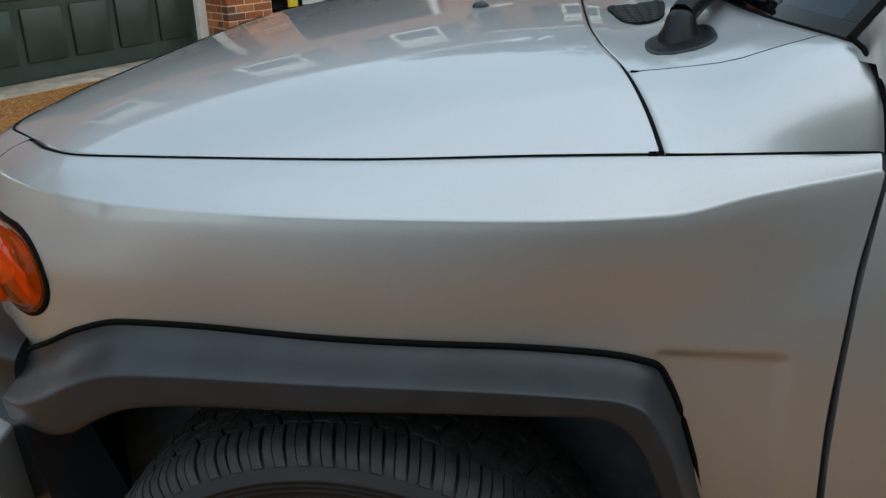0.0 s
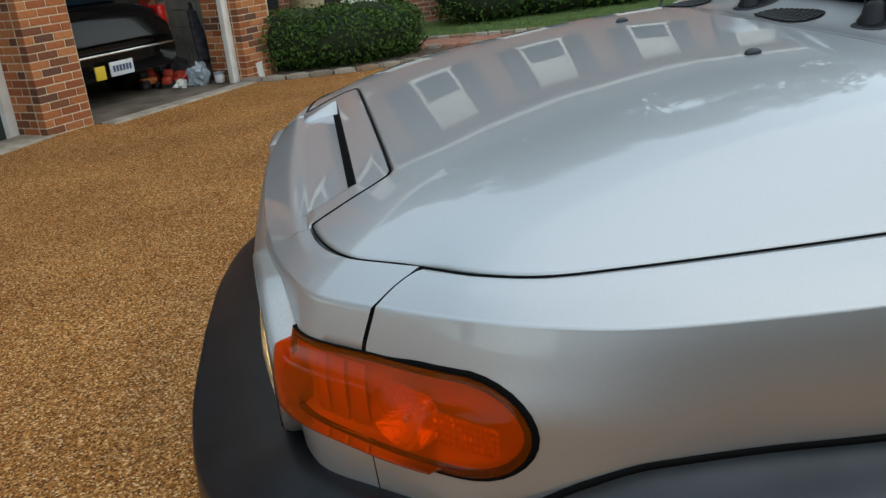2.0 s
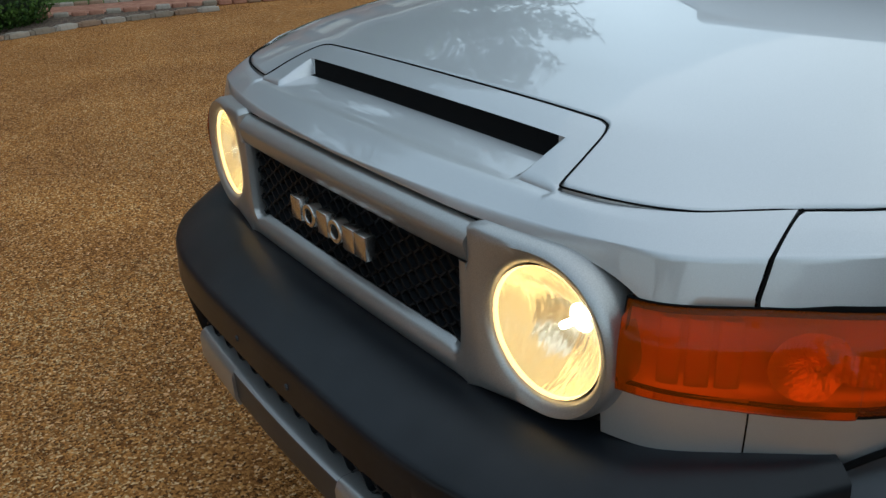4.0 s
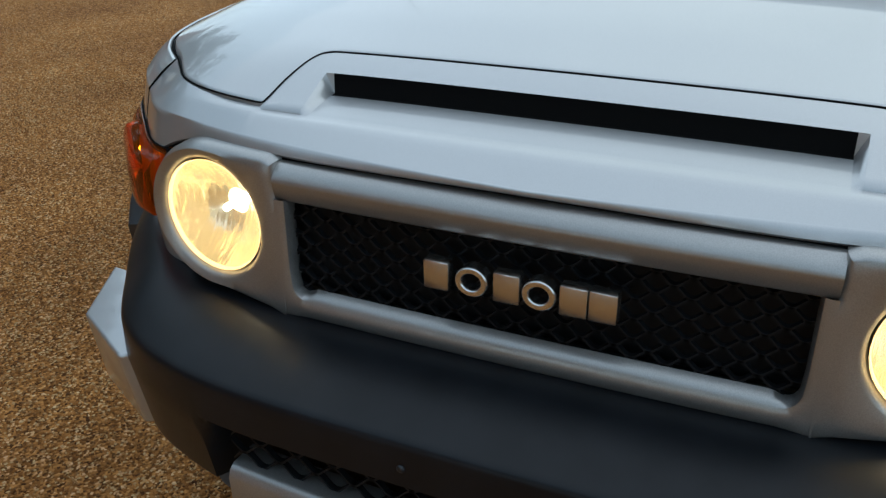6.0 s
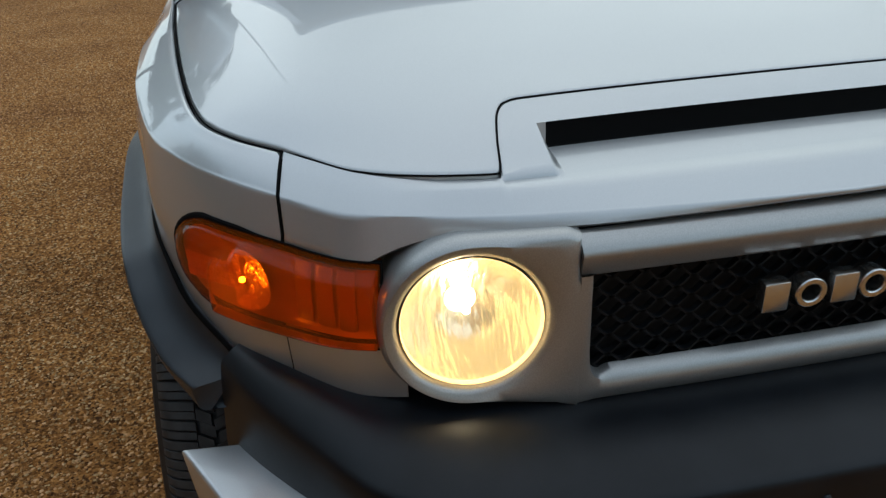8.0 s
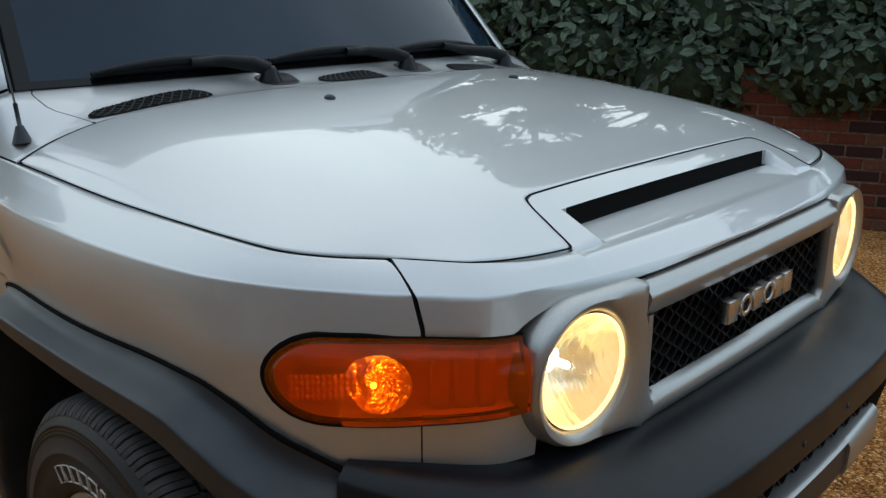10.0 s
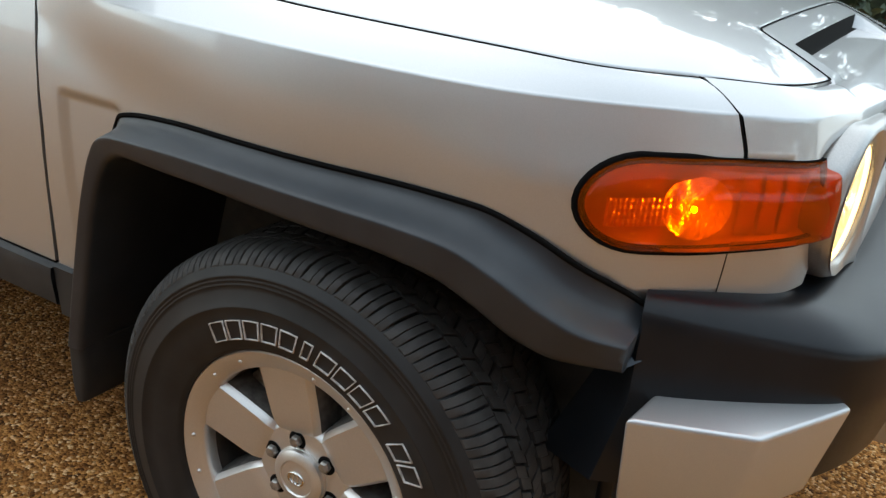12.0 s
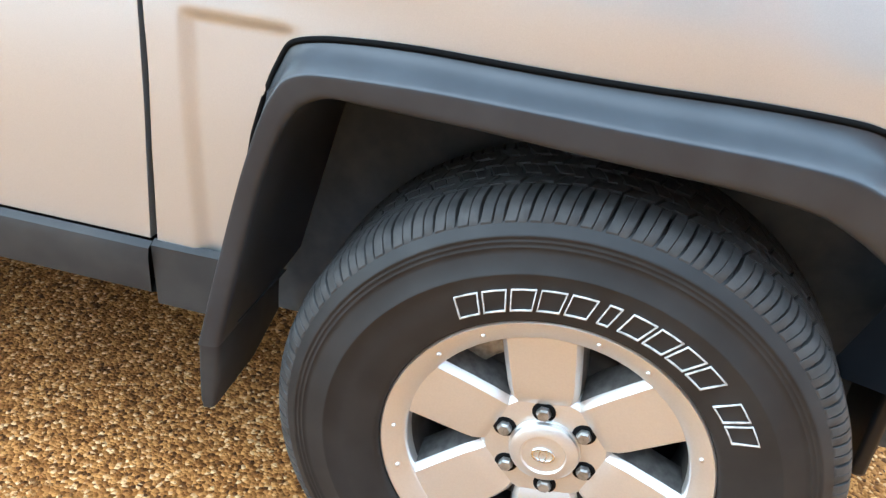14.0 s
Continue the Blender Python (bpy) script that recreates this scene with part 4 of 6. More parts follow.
def turn_lamps():
    """Amber lamps that wrap round the front corners."""
    u0, u1 = 7.07, 10.30          # stations: rear end and the tip at the headlamp
    zc, hz = 0.957, 0.066

    def outline(nr, shrink, out, proud=0.0, thin=0.0):
        pts = []
        low = shrink * 0.75
        # bottom edge forward, front edge up, top edge back, round rear end
        for u in np.linspace(8.05, u1 - shrink * 4, nr):
            pts.append((u, zc - hz + low + 0.010 * smooth((u - 8.6) / 1.6)))
        for z in np.linspace(zc - hz + 0.010 + low, zc + hz - 0.004 - shrink, 7)[1:-1]:
            pts.append((u1 - shrink * 4, z))
        for u in np.linspace(u1 - shrink * 4, 8.05, nr):
            pts.append((u, zc + hz - max(shrink, thin * smooth((u - 8.4) / 0.5)) - 0.004 * smooth((u - 8.8) / 1.5)))
        for a in np.linspace(math.pi / 2, 3 * math.pi / 2, 17)[1:-1]:
            drop = shrink if math.sin(a) > 0 else low
            pts.append((8.05 + (8.05 - u0 - shrink * 11) * math.cos(a), zc + (hz - drop) * math.sin(a)))
        # the front half stands proud behind a curved step
        return [side_point(u, z, out + proud * smooth((u - 8.18 - 0.42 * smooth((z - zc - 0.005) / 0.040)) / 0.075)) for u, z in pts]

    NR = 46

    def cap_faces(k):
        """Closes an outline: bottom edge to top edge, then both ends."""
        top = 2 * NR + 4
        quads = [(k + i, k + i + 1, k + top - 1 - i, k + top - i) for i in range(NR - 1)]
        return quads + [tuple(k + i for i in range(NR - 1, NR + 6)), tuple(k + i for i in range(top, top + 16)) + (k,)]

    # lens: a flat flange, a step out, then a soft crown
    rings = [outline(NR, s, o, p) for s, o, p in ((0.006, -0.012, 0), (0.0062, 0.004, 0), (0.0145, 0.0055, 0), (0.0158, 0.0070, 0.002), (0.0168, 0.0085, 0.012), (0.0185, 0.0095, 0.0165), (0.022, 0.0115, 0.0165), (0.030, 0.0145, 0.0145), (0.042, 0.0170, 0.0128), (0.054, 0.0180, 0.0122))]
    v, f = sheet(rings, closed=True, flip=True)
    n = len(rings[0])
    f += [tuple(reversed(q)) for q in cap_faces((len(rings) - 1) * n)]
    rim = [outline(NR, s, o, thin=0.0042) for s, o in ((-0.0015, -0.004), (-0.001, 0.002), (0.002, 0.003), (0.0055, 0.002), (0.0075, 0.0018), (0.0135, 0.0022), (0.0150, -0.004))]
    rv, rf = sheet(rim, closed=True)
    back = [outline(NR, s, o) for s, o in ((0.007, 0.002), (0.012, -0.006), (0.020, -0.016), (0.045, -0.018), (0.054, -0.018))]
    bv, bf = sheet(back, closed=True)
    bf += cap_faces((len(back) - 1) * n)
    rnd = random.Random(8)
    uc = 8.62                     # the bulb's station
    bowl = []
    for i, (r, o) in enumerate([(r, -0.0165 + 13.0 * r * r) for r in np.linspace(0.003, 0.0415, 17)]):
        ring = []
        for k in range(64):
            w = 2 * math.pi * (k + 0.5 * (i % 2)) / 64
            rear = smooth(-math.cos(w) * 2.2 - 0.8) * smooth((r - 0.016) / 0.016)
            ring.append(side_point(uc + r * math.cos(w) * 9.2, zc - 0.002 + r * math.sin(w), o - 0.013 * rear + rnd.uniform(-0.0006, 0.0006)))
        bowl.append(ring)
    wv, wf = sheet(bowl, closed=True)
    wf.append(tuple(reversed(range(64))))
    for s in (1, -1):
        lamp = new("turn_lamp")
        lamp.parent = car
        tagged(lamp, "amber wraparound turn lamp, lit" if s == -1 else "amber wraparound turn lamp, not lit")
        one = (lambda a, b: (a, b)) if s == 1 else mirrored
        mesh_ob("lamp_gasket", *one(rv, rf), GAP, lamp)
        mesh_ob("amber_lens", *one(v, f), AMBER, lamp, "glossy amber plastic lens", sharp=50).visible_shadow = False
        mesh_ob("lamp_housing", *one(bv, bf), AMBER_IN, lamp)
        # upright ribs inside the front half
        for u in (9.30, 9.56, 9.82):
            rows = [[side_point(u + 0.105 * math.cos(w), z, -0.0145 + 0.0018 * math.sin(w)) for w in np.linspace(0, math.pi, 9)] for z in np.linspace(zc - 0.044, zc + 0.038, 5)]
            mesh_ob("lamp_flute", *one(*sheet(rows)), AMBER_IN, lamp)
        # the bulb's faceted bowl; the right one is lit
        mesh_ob("bulb_bowl", *one(wv, wf), BULBBOWL, lamp, "lit amber bowl" if s == -1 else "amber bowl, not lit", shade_smooth=False)
        p = side_point(uc - 0.05, zc - 0.003, 0.003)
        bm = bmesh.new()
        bmesh.ops.create_icosphere(bm, subdivisions=2, radius=0.0042, matrix=pose(p[0], s * p[1], p[2]))
        part("lit_bulb" if s == -1 else "unlit_bulb", bm, AMBERBULB if s == -1 else RIB, lamp, "glowing bulb" if s == -1 else "")
        # side reflector: rows of small facets turned towards the bulb
        rows = []
        for r, z in enumerate(np.linspace(zc - 0.030, zc + 0.008, 9)):
            rows.append([side_point(u, z, -0.011 + 0.016 * ((8.36 - u) / 0.86) + (0.0016 if k % 2 else 0.0) + (0.0010 if r % 2 else 0.0) + rnd.uniform(-0.0006, 0.0006)) for k, u in enumerate(np.linspace(7.50, 8.36, 25))])
        mesh_ob("side_reflector", *one(*sheet(rows)), BULBBOWL, lamp, "fluted side reflector", shade_smooth=False)


turn_lamps()


def bumper():
    b = new("front_bumper")
    b.parent = car
    tagged(b, "black plastic front bumper with silver ends")
    # stations from the middle to the rear end: inner top edge, break line, foot of the face
    inner = [(0.640, 0.0, 0.812), (0.640, 0.20, 0.812), (0.632, 0.38, 0.814), (0.620, 0.50, 0.818), (0.600, 0.60, 0.828), (0.565, 0.655, 0.832), (0.50, 0.718, 0.835), (0.464, 0.745, 0.836)]
    brk = [(0.832, 0.0, 0.772), (0.828, 0.22, 0.770), (0.812, 0.40, 0.765), (0.785, 0.52, 0.766), (0.735, 0.617, 0.774), (0.640, 0.694, 0.790), (0.540, 0.762, 0.808), (0.476, 0.796, 0.818)]
    foot = [(0.838, 0.0, 0.706), (0.834, 0.22, 0.705), (0.819, 0.40, 0.700), (0.790, 0.525, 0.705), (0.738, 0.622, 0.700), (0.645, 0.704, 0.690), (0.545, 0.772, 0.690), (0.482, 0.806, 0.690)]
    fi, fb, ff = stations(inner), stations(brk), stations(foot)
    rows = []
    for u in signed(list(np.linspace(0, 7, 85))):
        s = -1 if u < 0 else 1
        a = abs(u)
        i, k, e = fi(a), fb(a), ff(a)
        row = [i + (0, 0, -0.02), i]
        for t in (0.12, 0.3, 0.5, 0.7, 0.86, 0.955):
            row.append(i + (k - i) * t + np.array((0, 0, 0.012 * math.sin(math.pi * t))))
        row += [k + np.array((0, 0, -0.0005)), k + (e - k) * 0.06 + np.array((0.002, 0.001, 0)), k + (e - k) * 0.16 + np.array((0.003, 0.0015, 0)), k + (e - k) * 0.4 + np.array((0.002, 0.001, 0)), e]
        # the ends run down to the valance, the middle turns in above the lower opening
        side = smooth((a - 2.12) / 0.10)
        low = e + np.array((-0.04 * (1 - side) - 0.030 * side, 0.004 * side, -0.004 * (1 - side) - 0.14 * side))
        row += [e + (low - e) * t for t in (0.25, 0.6, 1.0)]
        row.append(low + np.array((-0.10, -0.05 * side, -0.01)))
        rows.append([(p[0], p[1] * s, p[2]) for p in row])
    v, f = sheet(rows, flip=False)
    m = len(rows[0])
    f.append(tuple(reversed(range(m))))
    f.append(tuple(range((len(rows) - 1) * m, len(rows) * m)))
    mesh_ob("bumper_cover", v, f, BUMPER, b, "satin black bumper cover", sharp=50)
    # lower opening with its mesh
    boxpart("lower_backing", (0.70, -0.41, 0.52), (0.715, 0.41, 0.72), GAP, b)
    low = new("lower_grille")
    low.parent = b
    wires(low, 0.790, 0.395, 0.602, 0.706, 0.021, 0.060)
    # silver valance under the opening, with a black plate rest in its middle
    sec = [(-0.06, 0.0), (-0.012, 0.002), (-0.002, -0.004), (0.003, -0.016), (0.002, -0.060), (-0.004, -0.078), (-0.06, -0.080)]
    for y0, y1, sec2, mat, nm in ((-0.393, -0.20, sec, SATIN, "valance"), (0.20, 0.393, sec, SATIN, "valance"), (-0.20, 0.20, [(a - (0.006 if i > 2 else 0), c) for i, (a, c) in enumerate(sec)], BLACK, "plate_rest")):
        rows = strip([(0.822 - 0.10 * y * y, y, 0.612) for y in np.linspace(y0, y1, 12)], sec2)
        v, f = sheet(rows, closed=True)
        f += [tuple(range(len(sec2))), tuple(reversed(range((len(rows) - 1) * len(sec2), len(rows) * len(sec2))))]
        mesh_ob(nm, v, f, mat, b, sharp=40)
    rows = strip([(0.822 - 0.10 * y * y, y, 0.6125) for y in np.linspace(-0.20, 0.20, 10)], [(-0.06, 0.0), (-0.012, 0.002), (-0.002, -0.004), (-0.006, -0.009), (-0.06, -0.009)])
    v, f = sheet(rows, closed=True)
    mesh_ob("valance_top", v, f, SATIN, b, sharp=40)
    # push rivets on the face
    for y in (-0.096, 0.096):
        bm = bmesh.new()
        bmesh.ops.create_uvsphere(bm, u_segments=12, v_segments=6, radius=0.006, matrix=pose(0.836, y, 0.733) @ Matrix.Diagonal((0.5, 1, 1, 1)))
        part("rivet", bm, BLACK, b)
    # silver end pieces
    for s in (1, -1):
        bm = bmesh.new()
        top = [(0.515, 0.740, 0.704), (0.500, 0.869, 0.702), (0.655, 0.794, 0.698), (0.742, 0.640, 0.702), (0.700, 0.600, 0.704)]
        bot = [(0.515, 0.740, 0.560), (0.503, 0.852, 0.560), (0.640, 0.786, 0.555), (0.712, 0.640, 0.550), (0.690, 0.600, 0.550)]
        tv = [bm.verts.new((x, y * s, z)) for x, y, z in top]
        bv = [bm.verts.new((x, y * s, z)) for x, y, z in bot]
        n = len(tv)
        bm.faces.new(tv if s < 0 else tv[::-1])
        bm.faces.new(bv[::-1] if s < 0 else bv)
        for i in range(n):
            j = (i + 1) % n
            q = (tv[i], bv[i], bv[j], tv[j])
            bm.faces.new(q if s < 0 else q[::-1])
        bmesh.ops.recalc_face_normals(bm, faces=bm.faces)
        bmesh.ops.bevel(bm, geom=list(bm.edges), offset=0.007, segments=3, affect="EDGES", profile=0.6)
        part("bumper_end", bm, PAINT, b, "silver painted bumper end", sharp=50)


bumper()


# ---- cowl, windscreen, cabin ----
def cowl_z(x, y):
    a = abs(y)
    r, g = REAR_X(min(a, 0.8465)), GLASS_X(min(a, 0.853))
    t = min(max((r - x) / (r - g), 0), 1.15)
    s = smooth(min(t, 1))
    return top_z(max(x, r), y) * (1 - s) + SCREEN_Z(min(a, 0.853)) * s - 0.012 * math.sin(math.pi * min(t, 1)) * (1 - smooth((a - 0.62) / 0.12))


SCREEN_Z = pchip([0, 0.40, 0.70, 0.775, 0.80, 0.825, 0.839, 0.8475, 0.853], [1.266, 1.262, 1.254, 1.250, 1.242, 1.221, 1.194, 1.1505, 1.149])


def cowl():
    divide = pchip([0, 0.25, 0.55, 0.80, 1.0], [0.700, 0.712, 0.742, 0.746, 0.733])
    for s, name in ((0, "cowl_panel"), (1, "cowl_side"), (-1, "cowl_side")):
        rows = []
        for q in np.linspace(-1, 1, 49) if s == 0 else np.linspace(0, 1, 18):
            row = []
            for t in (0, 0.03, 0.1, 0.17, 0.25, 0.35, 0.45, 0.55, 0.65, 0.75, 0.85, 0.93, 1):
                d = divide(t)
                y = q * d if s == 0 else s * (d + 0.0022 + (0.8480 - d - 0.0022) * q)
                a = abs(y)
                x0, x1 = REAR_X(a) - 0.0025, GLASS_X(min(a, 0.853)) + (0.0 if a < 0.79 else 0.004)
                x = x0 + (x1 - x0) * t
                row.append((x, y, cowl_z(x, y) - 0.0035 * (1 - smooth(t / 0.12)) * (1 - smooth((a - 0.72) / 0.08))))
            rows.append([(row[0][0], row[0][1], row[0][2] - 0.015)] + row + [(row[-1][0] - 0.030, row[-1][1], row[-1][2] - 0.012)])
        if s < 0:
            rows.reverse()
        mesh_ob(name, *sheet(rows), PAINT, car)
    for s in (1, -1):
        seam = []
        for t in np.linspace(0.02, 1, 20):
            y = divide(t) + 0.0011
            x = REAR_X(y) - 0.0025 + (GLASS_X(y) - REAR_X(y) + 0.0025) * t
            seam.append((x, s * y, cowl_z(x, y) - 0.0022))
        mesh_ob("cowl_seam", *tube(seam, 0.0016, 6), GAP, car)
    # air vents: fields of fine crossed slats, narrowing outwards
    for yc, half in ((0.415, 0.088), (-0.035, 0.100), (-0.565, 0.135)):
        vent = new("cowl_vent")
        vent.parent = car
        xm = -0.376 - 0.02 * abs(yc)

        def edge(k):
            """Half the vent's width across, at a place from its inner (-1) to its outer end (1)."""
            return 0.038 * (1 - 0.28 * k) * max(1 - abs(k) ** 5, 0.0) ** 0.5
        side = 1 if yc > 0 else -1
        spots = [-math.cos(math.pi * i / 20) for i in range(21)]
        rows = [[(xm + edge(k) * v - 0.10 * half * k * side * (0.25 if yc > 0 else -0.2), yc + half * k * side) for v in np.linspace(-1, 1, 7)] for k in spots]
        rows = [[(x, y, cowl_z(x, y) + 0.0016) for x, y in r] for r in rows]
        mesh_ob("vent_recess", *sheet(rows, flip=side < 0), GAP, vent)
        for way in (1, -1):
            for c in np.linspace(-1.15, 1.15, 15):
                run = []
                for v in np.linspace(-1, 1, 9):
                    k = c + way * 0.20 * v
                    if abs(k) < 0.96:
                        x = xm + edge(k) * v * 0.97 - 0.10 * half * k * side * (0.25 if yc > 0 else -0.2)
                        y = yc + half * k * side
                        run.append((x, y, cowl_z(x, y) + 0.0024))
                if len(run) > 2:
                    mesh_ob("vent_slat", *tube(run, 0.0013, 5), GREYPLASTIC, vent)
    # gap between cowl and windscreen pillar
    for s in (1, -1):
        pts = [(-0.579, s * 0.777, 1.2575), (-0.588, s * 0.802, 1.2475), (-0.598, s * 0.829, 1.224), (-0.604, s * 0.8435, 1.199), (-0.608, s * 0.8515, 1.169), (-0.610, s * 0.855, 1.150)]
        mesh_ob("pillar_gap", *tube(pts, 0.0030, 8), GAP, car)
    # washer jets
    for y in (0.298, -0.298):
        bm = bmesh.new()
        bmesh.ops.create_uvsphere(bm, u_segments=14, v_segments=8, radius=0.011, matrix=pose(-0.137, y, top_z(-0.137, y) + 0.001) @ Matrix.Diagonal((1.3, 1, 0.75, 1)))
        part("washer_jet", bm, BLACK, car, "black washer jet")
    # whip aerial on the right
    base = (-0.435, -0.815, cowl_z(-0.435, 0.815))
    aer = new("aerial")
    aer.parent = car
    bm = bmesh.new()
    bmesh.ops.create_cone(bm, segments=20, radius1=0.019, radius2=0.007, depth=0.034, cap_ends=True, matrix=pose(base[0], base[1], base[2] + 0.012, 0, -8, 0) @ Matrix.Diagonal((1.2, 1, 1, 1)))
    part("aerial_base", bm, BLACK, aer, "black rubber foot")
    mesh_ob("aerial_mast", *tube([(base[0], base[1], base[2] + 0.025), (base[0] - 0.012, base[1] + 0.001, base[2] + 0.07)], 0.0045, 8), BLACK, aer)
    mesh_ob("aerial_whip", *tube([(base[0] - 0.012, base[1] + 0.001, base[2] + 0.07), (base[0] - 0.17, base[1] - 0.005, base[2] + 0.62)], 0.0022, 6), BLACK, aer)


cowl()


REAR_ARCH = [(-2.160, 0.50), (-2.215, 0.70), (-2.270, 0.84), (-2.315, 0.895), (-2.380, 0.925), (-2.60, 0.938), (-2.85, 0.938), (-2.985, 0.920), (-3.050, 0.880), (-3.125, 0.76), (-3.215, 0.56)]


def rear_quarter(s):
    """The panel behind the door, cut round the rear wheel, and its black flare."""
    bm = bmesh.new()
    ring = [(-1.768, 0.50), (-1.768, 1.150), (-3.55, 1.150), (-3.55, 0.56)] + REAR_ARCH[::-1]
    outer = [bm.verts.new((x, s * (DOOR_Y(min(max(z, 0.5), 1.15)) - 0.002), z)) for x, z in ring]
    face = bm.faces.new(outer)
    inner = bmesh.ops.extrude_face_region(bm, geom=[face])
    for v in inner["geom"]:
        if isinstance(v, bmesh.types.BMVert):
            v.co.y -= s * 0.10
    bmesh.ops.triangulate(bm, faces=[f for f in bm.faces if len(f.verts) > 4])
    bmesh.ops.recalc_face_normals(bm, faces=bm.faces)
    part("rear_side", bm, PAINT, car, sharp=30)
    at = path3([(x, z, 0) for x, z in REAR_ARCH])
    rows = []
    for t in np.linspace(0, 1, 60):
        p, d = at(t), at(min(t + 0.01, 1)) - at(max(t - 0.01, 0))
        nrm = np.array((-d[1], d[0])) / np.hypot(d[0], d[1])
        base = DOOR_Y(min(max(p[1], 0.5), 1.15))
        row = []
        for k, y in ((-0.002, base - 0.03), (-0.002, base + 0.004), (0.010, base + 0.012), (0.018, base + 0.036), (0.024, base + 0.052), (0.030, base + 0.058), (0.058, base + 0.055), (0.066, base + 0.045), (0.066, base - 0.06)):
            row.append((p[0] - nrm[0] * -k, s * y, p[1] - nrm[1] * -k))
        rows.append(row)
    v, f = sheet(rows, flip=s < 0)
    mesh_ob("rear_flare", v, f, BLACK, car, "matt black plastic flare", sharp=50)


def cabin():
    # windscreen: upright, gently curved
    def ws(y, t):
        a = min(abs(y), 0.782)
        x0, z0 = GLASS_X(a), cowl_z(GLASS_X(a), a) - 0.004
        x1, z1 = -0.93 - 0.05 * (a / 0.78) ** 2, 1.73
        return (x0 + (x1 - x0) * t, y * (1 - 0.13 * t), z0 + (z1 - z0) * t)
    rows = [[ws(y, t) for y in np.linspace(-0.733, 0.733, 24)] for t in np.linspace(0.042, 0.98, 12)]
    mesh_ob("windscreen", *sheet(rows, flip=True), CARGLASS, car, "dark sloping windscreen glass")
    rows = [[ws(y, t) for y in np.linspace(-0.775, 0.775, 24)] for t in (-0.01, 0.004, 0.014)]
    mesh_ob("screen_seal", *sheet([[(p[0] + 0.003, p[1], p[2]) for p in r] for r in rows], flip=True), GAP, car, "black rubber seal")
    # black printed border on the inside of the glass, glossy from outside
    for y0, y1, t0, t1 in ((-0.765, 0.765, 0.012, 0.042), (-0.765, -0.733, 0.042, 0.98), (0.733, 0.765, 0.042, 0.98)):
        rows = [[ws(y, t) for y in np.linspace(y0, y1, 24)] for t in np.linspace(t0, t1, 12)]
        mesh_ob("screen_border", *sheet(rows, flip=True), FRIT, car, "glossy black border of the windscreen")
    for s in (1, -1):
        rows = [[(p[0] + 0.003, p[1], p[2]) for p in (ws(s * 0.763, t), ws(s * 0.775, t))] for t in np.linspace(0, 1, 8)]
        mesh_ob("screen_seal", *sheet(rows, flip=s > 0), GAP, car)
        pil = []
        for t in np.linspace(-0.02, 1, 10):
            p = np.array(ws(s * 0.772, t))
            pil.append([tuple(p + (0, 0, 0)), tuple(p + (0.002, s * 0.012, 0)), tuple(p + (-0.02, s * (0.055 - 0.02 * t), 0)), tuple(p + (-0.075, s * (0.072 - 0.025 * t), 0.0)), tuple(p + (-0.10, s * (0.068 - 0.025 * t), 0))])
        pil.insert(0, [(-0.592, s * 0.778, 1.240), (-0.606, s * 0.797, 1.236), (-0.620, s * 0.849, 1.150), (-0.66, s * 0.853, 1.148), (-0.70, s * 0.845, 1.148)])
        v, f = sheet(pil, flip=s < 0)
        mesh_ob("pillar", v, f, PAINT, car)
        # door: skin, window and sill
        door = new("front_door")
        door.parent = car
        prof = [(0.590, 0.880), (0.70, 0.889), (0.80, 0.897), (0.90, 0.898), (1.00, 0.890), (1.08, 0.874), (1.135, 0.862), (1.150, 0.852), (1.155, 0.835)]
        seam = lambda z: DOOR_SEAM(z) - 0.0035
        rows = []
        for x in (0.0, 0.003, 0.02, 0.06, 0.2, 0.5, 0.9, 1.15):
            rows.append([(seam(z) - x, s * (y - (0.022 if x == 0 else 0.0)), z) for z, y in prof])
        mesh_ob("door_skin", *sheet(rows, flip=s < 0), PAINT, door, sharp=60)
        rows = [[(-0.685 - 0.32 * t, s * (0.838 - 0.11 * t), 1.158 + 0.55 * t), (-1.74, s * (0.838 - 0.11 * t), 1.158 + 0.55 * t)] for t in (0, 0.3, 0.6, 1)]
        mesh_ob("door_glass", *sheet(rows, flip=s < 0), CARGLASS, door, "dark side window")
        rows = [[(-0.600, s * 0.881, 0.586), (-1.76, s * 0.881, 0.586)], [(-0.600, s * 0.894, 0.580), (-1.76, s * 0.894, 0.580)], [(-0.600, s * 0.896, 0.565), (-1.76, s * 0.896, 0.565)], [(-0.606, s * 0.884, 0.500), (-1.76, s * 0.884, 0.500)], [(-0.606, s * 0.870, 0.492), (-1.76, s * 0.870, 0.492)], [(-0.62, s * 0.70, 0.50), (-1.76, s * 0.70, 0.50)]]
        mesh_ob("door_cladding", *sheet(rows, flip=s > 0), GREYPLASTIC, door, "grey-black plastic sill strip", sharp=40)
        rows = [[(-0.47, s * 0.876, 0.590), (-0.598, s * 0.878, 0.590)], [(-0.47, s * 0.888, 0.584), (-0.598, s * 0.890, 0.584)], [(-0.47, s * 0.880, 0.480), (-0.598, s * 0.880, 0.480)], [(-0.47, s * 0.70, 0.47), (-0.598, s * 0.70, 0.47)]]
        mesh_ob("sill", *sheet(rows, flip=s > 0), GREYPLASTIC, car, "black plastic sill", sharp=40)
        boxpart("door_shut", (-0.66, s * 0.78 if s > 0 else -0.845, 0.50), (-0.56, 0.845 if s > 0 else -0.78, 1.10), GAP, car)
        rear_quarter(s)
        boxpart("rear_glass", (-3.35, s * 0.73 if s > 0 else -0.80, 1.156), (-1.78, 0.80 if s > 0 else -0.73, 1.70), CARGLASS, car, bevel=0.02)
